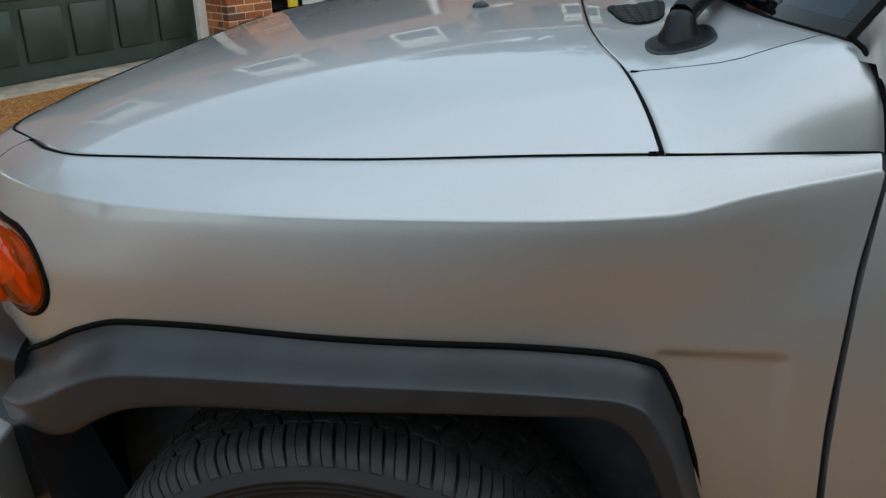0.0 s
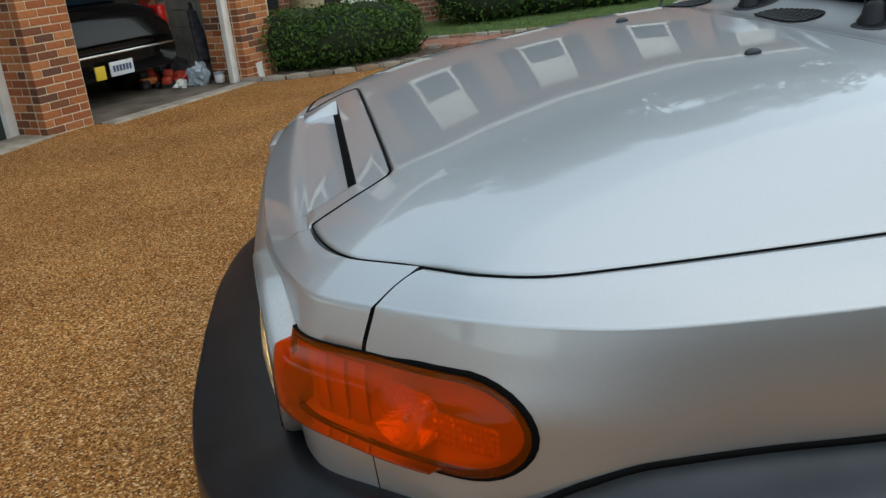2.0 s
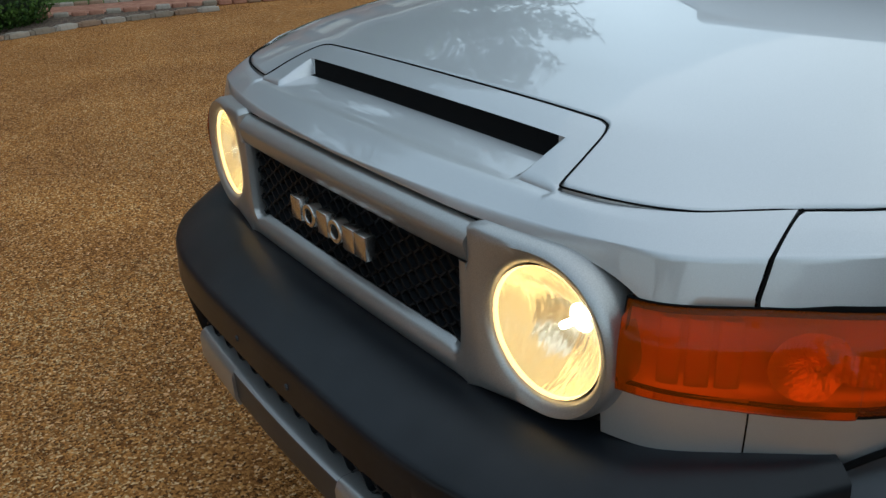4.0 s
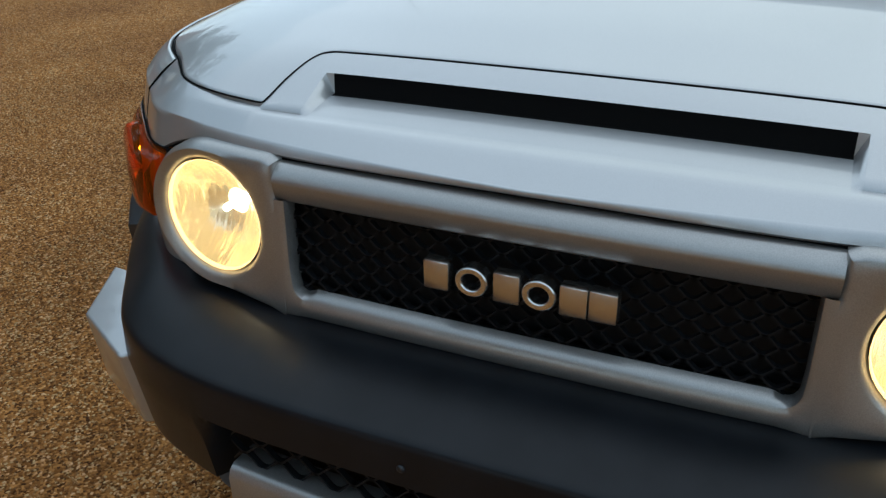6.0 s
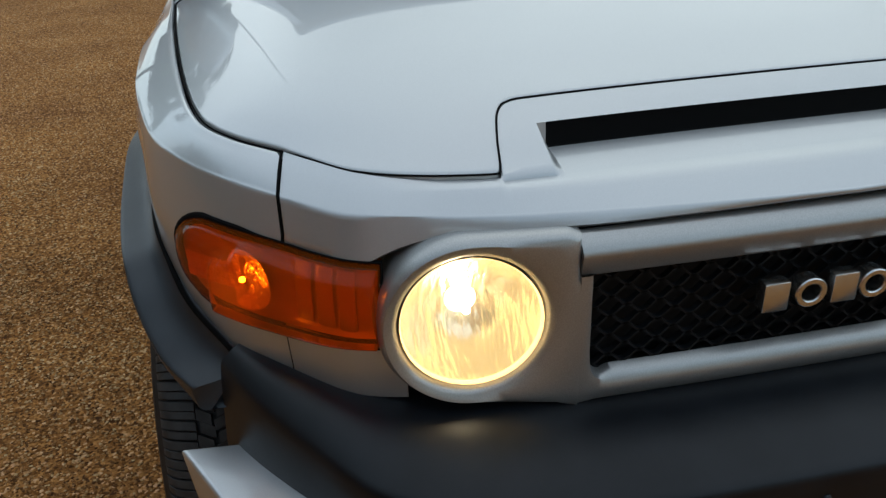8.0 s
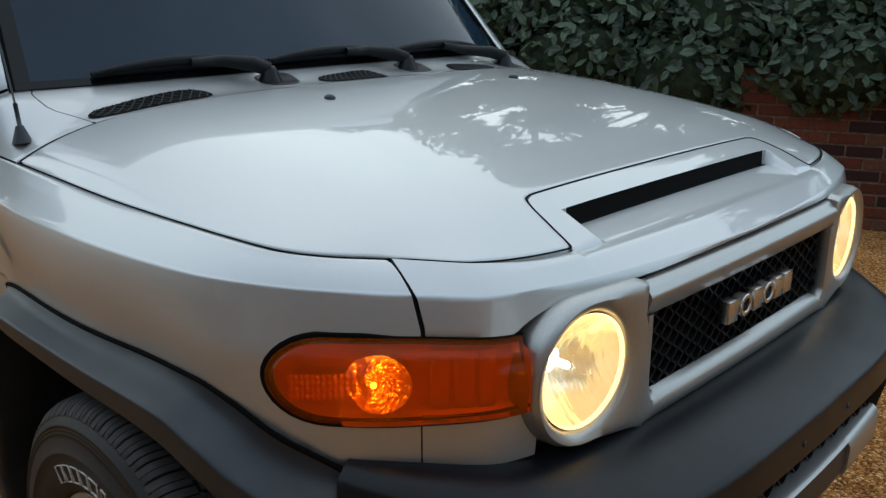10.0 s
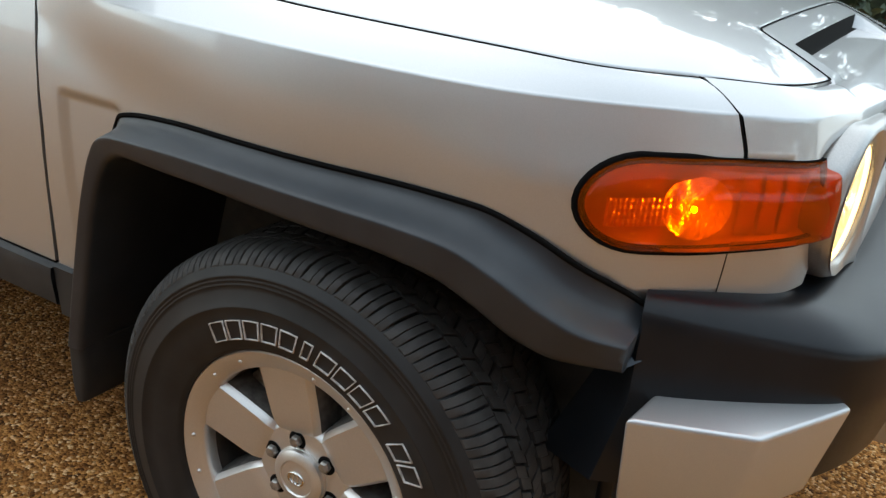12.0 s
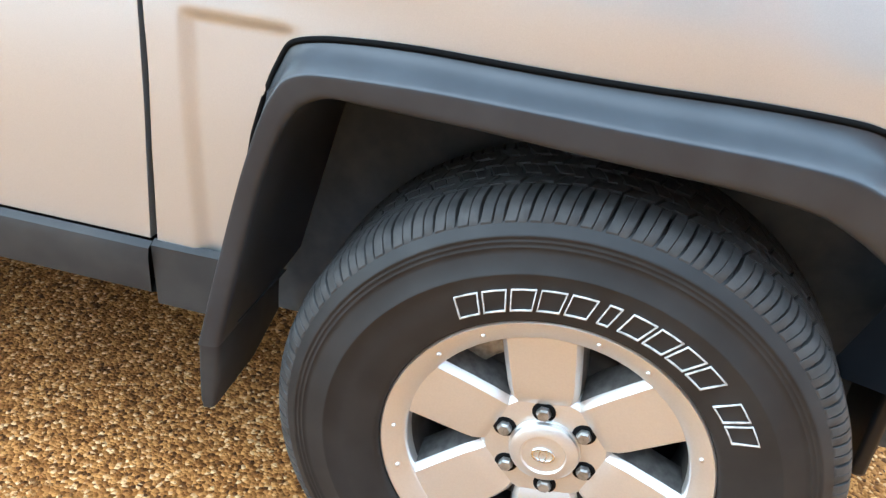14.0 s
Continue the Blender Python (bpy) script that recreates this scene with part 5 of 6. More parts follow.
    boxpart("roof", (-3.50, -0.74, 1.70), (-0.98, 0.74, 1.80), PAINT, car, bevel=0.04)
    boxpart("tailgate", (-3.58, -0.80, 0.50), (-3.50, 0.80, 1.72), PAINT, car, bevel=0.03)
    boxpart("cabin_floor", (-3.5, -0.78, 0.50), (-0.66, 0.78, 1.10), DARKCLOTH, car, bevel=0.02)
    # three wipers at rest along the foot of the screen
    for pv, b0, b1 in ((-0.25, -0.62, -0.24), (0.19, -0.21, 0.20), (0.60, 0.17, 0.58)):
        wip = new("wiper")
        wip.parent = car
        px = -0.412 - 0.02 * abs(pv)
        pz = cowl_z(px, pv)
        bm = bmesh.new()
        rim = []
        for i in range(28):
            w = 2 * math.pi * i / 28
            c, n = math.cos(w), math.sin(w)
            k = (abs(c) ** 3 + abs(n) ** 3) ** (-1 / 3)
            rim.append([(px + 0.002 + 0.043 * k * c * r, pv + 0.022 + 0.050 * k * n * r * (1 - 0.15 * c), dz) for r, dz in ((1.0, 0.0010), (0.94, 0.0030), (0.85, 0.0022), (0.5, 0.0014), (0.02, 0.0012))])
        rim.append(rim[0])
        bm.free()
        mesh_ob("wiper_well", *sheet([[(x, y, cowl_z(x, y) + dz) for x, y, dz in r] for r in rim]), BUMPER, wip, "glossy black well")
        mesh_ob("wiper_pivot", *lathe([(0.031, pz - 0.016), (0.028, pz + 0.002), (0.022, pz + 0.012), (0.018, pz + 0.026), (0.012, pz + 0.034), (0.001, pz + 0.036)], 20, "z", (px, pv, 0.0)), BUMPER, wip)
        mid = b0 * 0.45 + b1 * 0.55
        q = ws(mid, 0.055)
        mesh_ob("wiper_arm", *tube([(px, pv, pz + 0.026), (px - 0.02, pv * 0.8 + mid * 0.2, pz + 0.040), (px - 0.055, pv * 0.45 + mid * 0.55, pz + 0.048), (q[0] + 0.030, mid, q[2] + 0.012)], [0.017, 0.018, 0.014, 0.010], 10), MESHBLACK, wip)
        pts, spine = [], []
        for k, y in enumerate(np.linspace(b0, b1, 13)):
            q = ws(y, 0.052 + 0.012 * math.sin(math.pi * k / 12))
            pts.append((q[0] + 0.012, y, q[2]))
            spine.append((q[0] + 0.024, y, q[2] + 0.006 + 0.008 * math.sin(math.pi * k / 12)))
        mesh_ob("wiper_blade", *tube(pts, 0.0075, 6), MESHBLACK, wip)
        mesh_ob("blade_bow", *tube(spine, [0.004 + 0.007 * math.sin(math.pi * k / 12) for k in range(13)], 6), MESHBLACK, wip)
    # door mirror on the right
    mir = new("door_mirror")
    mir.parent = car
    bm = bmesh.new()
    box(bm, (-0.80, -1.060, 1.250), (-0.69, -0.898, 1.465), 0.046, 5)
    part("mirror_shell", bm, PAINT, mir, "silver mirror shell")
    boxpart("mirror_back", (-0.828, -1.075, 1.258), (-0.770, -0.884, 1.458), BLACK, mir, bevel=0.02)
    boxpart("mirror_glass", (-0.832, -1.055, 1.285), (-0.8275, -0.915, 1.435), CHROME, mir)
    bm = bmesh.new()
    lo = [bm.verts.new(p) for p in ((-0.700, -0.862, 1.118), (-0.700, -0.885, 1.130), (-0.705, -0.930, 1.215), (-0.698, -0.868, 1.226))]
    hi = [bm.verts.new((v.co.x - 0.060, v.co.y, v.co.z)) for v in lo]
    bm.faces.new(lo)
    bm.faces.new(hi[::-1])
    for i in range(4):
        bm.faces.new((lo[i], hi[i], hi[(i + 1) % 4], lo[(i + 1) % 4]))
    bmesh.ops.recalc_face_normals(bm, faces=bm.faces)
    bmesh.ops.bevel(bm, geom=list(bm.edges), offset=0.006, segments=2, affect="EDGES")
    part("mirror_foot", bm, SATIN, mir, "wedge-shaped grey mirror foot")
    mesh_ob("mirror_stalk", *tube([(-0.74, -0.92, 1.18), (-0.74, -0.965, 1.235), (-0.75, -0.975, 1.28)], [0.02, 0.022, 0.025], 12), SATIN, mir)


cabin()


# ---- wheels ----
def wheel_meshes():
    """One wheel at the origin, its face towards +y."""
    w = new("wheel")
    prof = [(0.225, -0.095), (0.30, -0.130), (0.365, -0.122), (0.386, -0.105), (0.388, -0.06), (0.388, 0.09), (0.384, 0.108), (0.372, 0.1225), (0.362, 0.1285), (0.3605, 0.1302), (0.3575, 0.1304), (0.3565, 0.1292), (0.3535, 0.1312), (0.3515, 0.1316), (0.3505, 0.1303), (0.3470, 0.1326), (0.3450, 0.1330), (0.3440, 0.1318), (0.338, 0.1345), (0.315, 0.1375), (0.3135, 0.1390), (0.311, 0.1390), (0.309, 0.1372), (0.285, 0.1370), (0.258, 0.132), (0.243, 0.1255), (0.238, 0.1245), (0.235, 0.119), (0.232, 0.108), (0.222, 0.09)]
    v, f = lathe(prof, 96)
    tyre = mesh_ob("tyre", v, [q[::-1] for q in f], SIDEWALL, w, "black outlined-letter road tyre")
    # tread blocks: a shoulder row that wraps over the edge, and three inner ribs
    verts, faces = [], []

    def block(a0, a1, section, skew):
        """section: (y, outer radius); side faces go down to the tread base."""
        base = len(verts)
        m = len(section)
        for k, (y, r) in enumerate(section):
            sh = skew * k / (m - 1)
            for a, rr in ((a0 + sh, r - 0.014), (a0 + sh + 0.0008, r - 0.0008), (a0 + sh + 0.0024, r), (a1 + sh - 0.0024, r), (a1 + sh - 0.0008, r - 0.0008), (a1 + sh, r - 0.014)):
                verts.append((rr * math.cos(a), y, rr * math.sin(a)))
        for k in range(m - 1):
            for j in range(5):
                faces.append((base + k * 6 + j, base + k * 6 + j + 1, base + (k + 1) * 6 + j + 1, base + (k + 1) * 6 + j))
        faces.append(tuple(base + j for j in (5, 4, 3, 2, 1, 0)))
        faces.append(tuple(base + (m - 1) * 6 + j for j in range(6)))

    rnd = random.Random(5)
    n = 156
    for i in range(n):
        a = 2 * math.pi * i / n
        k = 2 * math.pi / n
        j = (rnd.random() - 0.5) * 0.10 * k
        block(a + (0.20 if i % 2 else 0.07) * k + j, a + 1.0 * k + j, [(0.064, 0.4006), (0.078, 0.4003), (0.094, 0.3982), (0.107, 0.3925), (0.116, 0.3835), (0.1210, 0.3762 - 0.003 * (i % 2))], 0.85 * k)
        block(a + 0.16 * k, a + 1.0 * k, [(-0.107, 0.3940), (-0.095, 0.3975), (-0.078, 0.4003), (-0.064, 0.4006)], -0.4 * k)
    # zigzag ribs cut by fine sipes
    n = 120
    for i in range(n):
        a = 2 * math.pi * i / n
        k = 2 * math.pi / n
        z = 0.0025 * (1 if i % 2 else -1)
        for y0, y1, skew in ((0.036, 0.060, 0.6), (0.004, 0.032, -0.45), (-0.032, -0.004, 0.45), (-0.060, -0.036, -0.6)):
            block(a + 0.07 * k, a + 1.0 * k, [(y0 + z, 0.4010), ((y0 + y1) / 2 + z, 0.4016), (y1 + z, 0.4010)], skew * k)
    mesh_ob("tread", verts, [q[::-1] for q in faces], RUBBER, tyre, "worn tread blocks", sharp=30)
    # raised outlined shapes along the sidewall
    spans = [(122.2 - 7.45 * i, 122.2 - 7.45 * (i + 1) + 1.1) for i in range(10)] + [(42.5, 36.4), (35.2, 28.9)]
    for i, (s0, s1) in enumerate(spans):
        if i == 5:
            s0, s1 = s0 - 1.5, s1 + 1.5
        lean = radians(-1.6)
        a0, a1 = radians(s0), radians(s1)
        r0, r1 = 0.258, 0.2915
        t, da = 0.0016, 0.0016 / 0.275

        def corner(a, r):
            a = a + lean * (r - r0) / (r1 - r0)
            y = 0.1338 + 0.0042 * (r - r0) / (r1 - r0)
            return (r * math.cos(a), y, r * math.sin(a))
        outer = [(a0, r0), (a0, r1), ((a0 + a1) / 2, r1), (a1, r1), (a1, r0), ((a0 + a1) / 2, r0)]
        inner = [(a0 - da, r0 + t), (a0 - da, r1 - t), ((a0 + a1) / 2, r1 - t), (a1 + da, r1 - t), (a1 + da, r0 + t), ((a0 + a1) / 2, r0 + t)]
        o, q = [corner(*p) for p in outer], [corner(*p) for p in inner]
        up = lambda p, d: (p[0], p[1] + d, p[2])
        rows = [[up(a, -0.002), up(a, 0.0016), up(b, 0.0016), up(b, -0.002)] for a, b in zip(o, q)]
        rows.append(rows[0])
        mesh_ob("sidewall_mark", *sheet(rows), WHITE_RUBBER, tyre, "white outlined shape")
    # rim
    v, f = lathe([(0.2325, 0.110), (0.2335, 0.116), (0.231, 0.1185), (0.2265, 0.1175), (0.2130, 0.1105), (0.2010, 0.1045), (0.1985, 0.1010), (0.1975, 0.094), (0.1970, 0.078)], 72)
    rim = mesh_ob("rim", v, [q[::-1] for q in f], ALLOY, w, "machined six-spoke alloy rim", sharp=40)
    v, f = lathe([(0.1974, 0.080), (0.1965, 0.050), (0.193, -0.08)], 60)
    mesh_ob("rim_barrel", v, [q[::-1] for q in f], BARREL, rim, "dark inside of the rim")
    for i in range(6):
        th = radians(99.5 + 60 * i)
        u, t = (math.cos(th), math.sin(th)), (-math.sin(th), math.cos(th))
        P = lambda r, s, y: (u[0] * r + t[0] * s, y, u[1] * r + t[1] * s)
        rows = []
        for r, hw, y in ((0.074, 0.036, 0.0790), (0.084, 0.0395, 0.0850), (0.094, 0.0420, 0.0885), (0.110, 0.0440, 0.0905), (0.150, 0.0460, 0.0950), (0.186, 0.0475, 0.0995), (0.200, 0.0485, 0.1020)):
            rows.append([P(r, -hw - 0.0065, y - 0.011), P(r, -hw - 0.003, y - 0.005), P(r, -hw + 0.002, y), P(r, 0, y + 0.001), P(r, hw - 0.002, y), P(r, hw + 0.003, y - 0.005), P(r, hw + 0.0065, y - 0.011)])
        v, f = sheet(rows, flip=True)
        spoke = mesh_ob("spoke", v, f, ALLOY, rim, sharp=30)
        for d in (-1, 1):
            flank = []
            for row in rows:
                p = row[0] if d < 0 else row[-1]
                flank.append([p, (p[0] + t[0] * d * 0.004, p[1] - 0.022, p[2] + t[1] * d * 0.004), (p[0] + t[0] * d * 0.005, p[1] - 0.050, p[2] + t[1] * d * 0.005)])
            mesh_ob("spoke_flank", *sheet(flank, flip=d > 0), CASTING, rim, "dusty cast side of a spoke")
        th2 = th + radians(30)
        # lug nut on a black disc that stands in for its well's shade
        c = P(0.0645, 0, 0)
        v, f = lathe([(0.0170, 0.0815), (0.0168, 0.0828), (0.0005, 0.0828)], 20, "y", (c[0], 0, c[2]))
        mesh_ob("nut_well_shade", v, [q[::-1] for q in f], GAP, rim)
        v, f = lathe([(0.0105, 0.080), (0.0105, 0.0900), (0.0085, 0.0930), (0.0005, 0.0930)], 6, "y", (c[0], 0, c[2]))
        mesh_ob("lug_nut", v, [q[::-1] for q in f], STEEL, rim, shade_smooth=False)
        for d in (-0.28, 0.28):
            a = th2 + d * 0.6
            bm = bmesh.new()
            bmesh.ops.create_uvsphere(bm, u_segments=10, v_segments=6, radius=0.0040, matrix=pose(0.2150 * math.cos(a), 0.1112, 0.2150 * math.sin(a)))
            part("rim_stud", bm, ALLOY, rim)
    v, f = lathe([(0.104, 0.0), (0.102, 0.056), (0.0935, 0.0735), (0.0895, 0.0790), (0.086, 0.0815), (0.078, 0.0822), (0.049, 0.0822)], 60)
    mesh_ob("hub_face", v, [q[::-1] for q in f], ALLOY, rim, sharp=25)
    v, f = lathe([(0.052, 0.0810), (0.0515, 0.0850), (0.0500, 0.0860), (0.0490, 0.0920), (0.043, 0.0965), (0.033, 0.0980), (0.031, 0.0955), (0.0005, 0.0955)], 48)
    cap = mesh_ob("hub_cap", v, [q[::-1] for q in f], ALLOY, w, "bright hub cap", sharp=35)
    for ra, rb in ((0.017, 0.012), (0.006, 0.0115)):
        rows = []
        for k in range(25):
            a = 2 * math.pi * k / 24
            rows.append([(ra * s * math.cos(a), y, rb * s * math.sin(a)) for s, y in ((0.78, 0.0955), (0.80, 0.0985), (1.0, 0.0985), (1.02, 0.0955))])
        mesh_ob("emblem_ring", *sheet(rows), CHROME, cap)
    # brake behind the spokes
    v, f = lathe([(0.150, 0.012), (0.150, 0.030), (0.06, 0.030)], 40)
    mesh_ob("brake_disc", v, [q[::-1] for q in f], BARREL, w)
    v, f = lathe([(0.200, -0.02), (0.0005, -0.02)], 30)
    mesh_ob("inner_barrel", v, [q[::-1] for q in f], GAP, w)
    bm = bmesh.new()
    for a in (118, 126, 134):
        box(bm, (-0.03, 0.0, -0.022), (0.03, 0.045, 0.022), 0.008)
        bmesh.ops.transform(bm, matrix=pose(0.165 * math.cos(radians(a)), 0, 0.165 * math.sin(radians(a)), 0, 90 - a, 0), verts=bm.verts[-len(bm.verts):] if a == 118 else [q for q in bm.verts if q.co.length < 0.08])
    part("brake_caliper", bm, STEEL, w, "dull grey brake caliper")
    return w


master = wheel_meshes()
master.parent = car
master.matrix_basis = pose(0, 0.8025, 0.390)
right = copy_thing(master, pose(0, -0.8025, 0.390))
right.scale = (1, -1, 1)
for x in (-2.69,):
    copy_thing(master, pose(x, 0.8025, 0.390))
    r = copy_thing(master, pose(x, -0.8025, 0.390))
    r.scale = (1, -1, 1)


# ---- garage and house on the car's right ----
GAR = Matrix(((-0.6, 0.8, 0, 3.40), (-0.8, -0.6, 0, -6.90), (0, 0, 1, 0), (0, 0, 0, 1)))   # x along the front, y into the building

GAR_1 = Matrix(((-0.45, 0.893, 0, 3.40), (-0.893, -0.45, 0, -6.90), (0, 0, 1, 0), (0, 0, 0, 1)))   # the closed door stands a little askew to it


def brick_mesh(name, size, material):
    bm = box(bmesh.new(), [-a / 2 for a in size], [a / 2 for a in size], 0.004, 1)
    me = bpy.data.meshes.new(name)
    bm.to_mesh(me)
    bm.free()
    me.materials.append(material)
    return me


STRETCH = brick_mesh("brick_mesh", (0.203, 0.10, 0.064), BRICK)
HALF = brick_mesh("half_brick_mesh", (0.098, 0.10, 0.064), BRICK)
OLD_STRETCH = brick_mesh("old_brick_mesh", (0.203, 0.10, 0.064), SHADED_BRICK)
OLD_HALF = brick_mesh("old_half_brick_mesh", (0.098, 0.10, 0.064), SHADED_BRICK)
rng = random.Random(11)


def lay(parent, m, width, z0, z1, whole, half):
    """Bricks in running bond on the face y = 0 of the frame m (facing -y), from x = 0 to width."""
    row, z = 0, z0
    while z + 0.064 <= z1 + 1e-6:
        x = 0.0
        if row % 2:
            spans = [0.098]
        else:
            spans = []
        total = sum(spans)
        while total + 0.203 + (0.011 if spans else 0) <= width + 0.012:
            total += 0.203 + (0.011 if spans else 0)
            spans.append(0.203)
        if width - total > 0.09:
            spans.append(0.098)
        for s in spans:
            ob = new("brick", whole if s > 0.15 else half)
            ob.parent = parent
            ob.matrix_local = m @ pose(x + s / 2, 0.05 + rng.uniform(-0.003, 0.002), z + 0.032, 0, 0, rng.uniform(-0.6, 0.6))
            x += s + 0.011
        z += 0.075
        row += 1


def brick_pier(name, x0, x1, y0, y1, height, label):
    """A pier with bricks on its front and on the two side faces."""
    p = empty(name, GAR, label, "brick pier", kind="structure")
    boxpart("core", (x0 + 0.006, y0 + 0.006, 0), (x1 - 0.006, y1, height), MORTAR, p)
    lay(p, Matrix.Translation((x0, y0, 0)), x1 - x0, 0.01, height, STRETCH, HALF)
    lay(p, Matrix.Translation((x0, y1, 0)) @ pose(0, 0, 0, 0, 0, -90), y1 - y0 - 0.102, 0.01, height, STRETCH, HALF)
    return p


def box_thing(name, lo, hi, material, m, label, category, kind="structure", bevel=0.0):
    ob = boxpart(name, lo, hi, material, bevel=bevel)
    ob.matrix_world = m
    return tagged(ob, label, category, kind=kind)


def garage():
    brick_pier("pier_1", 0.06, 0.60, -0.38, 0.153, 2.50, "red brick garage pier between two doors")
    brick_pier("pier_2", 2.74, 3.30, -0.52, 0.013, 2.50, "red brick garage pier beside the hedge")
    # closed green door
    d = empty("door_1", GAR_1, "closed dark green panelled garage door", "garage door", kind="structure")
    boxpart("door_leaf", (-2.95, 0.06, 0.01), (-0.05, 0.10, 2.52), GREEN, d)
    for i in range(6):
        for j in range(4):
            x, z = -2.86 + i * 0.47, 0.16 + j * 0.60
            bm = bmesh.new()
            box(bm, (x, 0.035, z), (x + 0.385, 0.063, z + 0.455), 0.016, 2)
            part("door_panel", bm, GREEN, d)
    for j in range(1, 4):
        boxpart("door_joint", (-2.95, 0.0585, 0.085 + j * 0.60), (-0.05, 0.0595, 0.093 + j * 0.60), GAP, d)
    boxpart("door_jamb", (-0.05, 0.0, 0.0), (0.055, 0.06, 2.52), WHITE, d, "white painted jamb")
    box_thing("jamb_2", (2.63, -0.40, 0.0), (2.735, -0.33, 2.52), WHITE, GAR, "white painted door jamb of the open garage", "door jamb", bevel=0.004)
    box_thing("lintel", (-0.1, -0.36, 2.52), (3.30, 0.10, 2.95), HOUSE_BRICK, GAR, "brick lintel over the garage doors", "lintel")
    # unseen wall, added so the right fender mirrors brick and not sky
    box_thing("wall_3", (-5.2, -0.30, 0.0), (-2.955, 0.06, 3.30), HOUSE_BRICK, GAR_1, "unseen red brick wall beside the garage door, added for reflections", "house wall")
    box_thing("lintel_2", (-2.95, -0.04, 2.525), (-0.06, 0.10, 3.30), HOUSE_BRICK, GAR_1, "brick lintel over the closed garage door", "lintel")
    box_thing("apron_1", (-3.2, -0.42, -0.05), (0.055, 0.0, 0.018), CONCRETE, GAR_1, "pale concrete apron before the closed door", "concrete apron", bevel=0.006)
    box_thing("apron_2", (0.605, -0.66, -0.05), (2.735, -0.47, 0.018), CONCRETE, GAR, "pale concrete apron before the open garage", "concrete apron", bevel=0.006)
    # room behind the open door
    box_thing("garage_floor", (0.605, -0.47, -0.05), (2.94, 5.9, 0.010), OILY, GAR, "stained concrete garage floor", "floor")
    w = empty("garage_wall", GAR, "grey block wall inside the open garage", "block wall", kind="structure")
    for lo, hi in (((0.1, 5.9, 0), (4.3, 6.1, 2.7)), ((0.15, 0.10, 0), (0.3, 5.9, 2.7)), ((2.95, 0.06, 0), (3.1, 5.9, 2.7))):
        boxpart("wall_core", lo, hi, BLOCK, w)
    k = 0
    for z in np.arange(0.02, 2.4, 0.205):
        k += 1
        for y in np.arange(0.10 + (0.2 if k % 2 else 0), 3.4, 0.41):
            bm = box(bmesh.new(), (2.938, y, z), (2.952, y + 0.398, z + 0.193), 0.004, 1)
            part("block", bm, BLOCK, w)
    box_thing("garage_ceiling", (0.1, -0.30, 2.65), (4.3, 6.1, 2.74), WHITE, GAR, "white garage ceiling", "ceiling")


garage()


def black_car():
    """The tail of a dark saloon in the open garage, seen past the pier."""
    c = empty("parked_car", GAR @ pose(1.50, 0.24, 0.012), "black saloon parked nose-in inside the garage", "car")
    def sec(y, half, z0, z1, n=12):
        return [(half * math.copysign(abs(math.cos(a)) ** 0.45, math.cos(a)), y, (z0 + z1) / 2 + (z1 - z0) / 2 * math.copysign(abs(math.sin(a)) ** 0.55, math.sin(a))) for a in np.linspace(0, 2 * math.pi, 4 * n, endpoint=False)]
    rows = [sec(-0.02, 0.70, 0.40, 0.62), sec(-0.12, 0.84, 0.30, 0.66), sec(-0.06, 0.86, 0.34, 0.86), sec(0.02, 0.86, 0.28, 0.98), sec(0.3, 0.90, 0.25, 1.02), sec(0.9, 0.91, 0.24, 1.04), sec(3.9, 0.90, 0.24, 0.95), sec(4.3, 0.7, 0.3, 0.7)]
    v, f = sheet(rows, closed=True)
    f.append(tuple(range(48)))
    mesh_ob("car_body", v, [q[::-1] for q in f], BLACKCAR, c, sharp=60)
    rows = [sec(0.55, 0.70, 1.0, 1.04), sec(1.1, 0.66, 0.95, 1.40), sec(2.4, 0.64, 0.95, 1.42), sec(3.2, 0.70, 0.95, 1.0)]
    v, f = sheet(rows, closed=True)
    mesh_ob("greenhouse", v, [q[::-1] for q in f], CARGLASS, c)
    boxpart("bumper_strip", (-0.80, -0.150, 0.535), (0.80, -0.10, 0.560), CHROME, c, "bright bumper strip", bevel=0.008)
    boxpart("bumper_strip", (-0.72, -0.075, 0.745), (0.72, -0.045, 0.765), CHROME, c, "bright boot strip", bevel=0.008)
    for s in (1, -1):
        bm = bmesh.new()
        box(bm, (s * 0.815 - 0.055, -0.055, 0.70), (s * 0.815 + 0.055, 0.28, 0.95), 0.03, 3)
        part("tail_lamp", bm, RED, c, "red tail lamp")
        v, f = lathe([(0.20, -0.1), (0.32, -0.09), (0.325, 0.09), (0.20, 0.1), (0.0005, 0.1)], 28, "x", (s * 0.78, 0.75, 0.325))
        mesh_ob("car_wheel", v, f, RUBBER, c)
    boxpart("number_plate", (-0.16, -0.142, 0.31), (0.16, -0.128, 0.46), PLATE, c, "white number plate", bevel=0.004)
    for i in range(6):
        boxpart("plate_bar", (-0.125 + i * 0.044, -0.1465, 0.355), (-0.125 + i * 0.044 + 0.030, -0.1425, 0.42), INKBAR, c)
    boxpart("plate_sticker", (-0.36, -0.146, 0.30), (-0.23, -0.128, 0.44), YELLOW, c, "yellow sticker", bevel=0.004)


black_car()


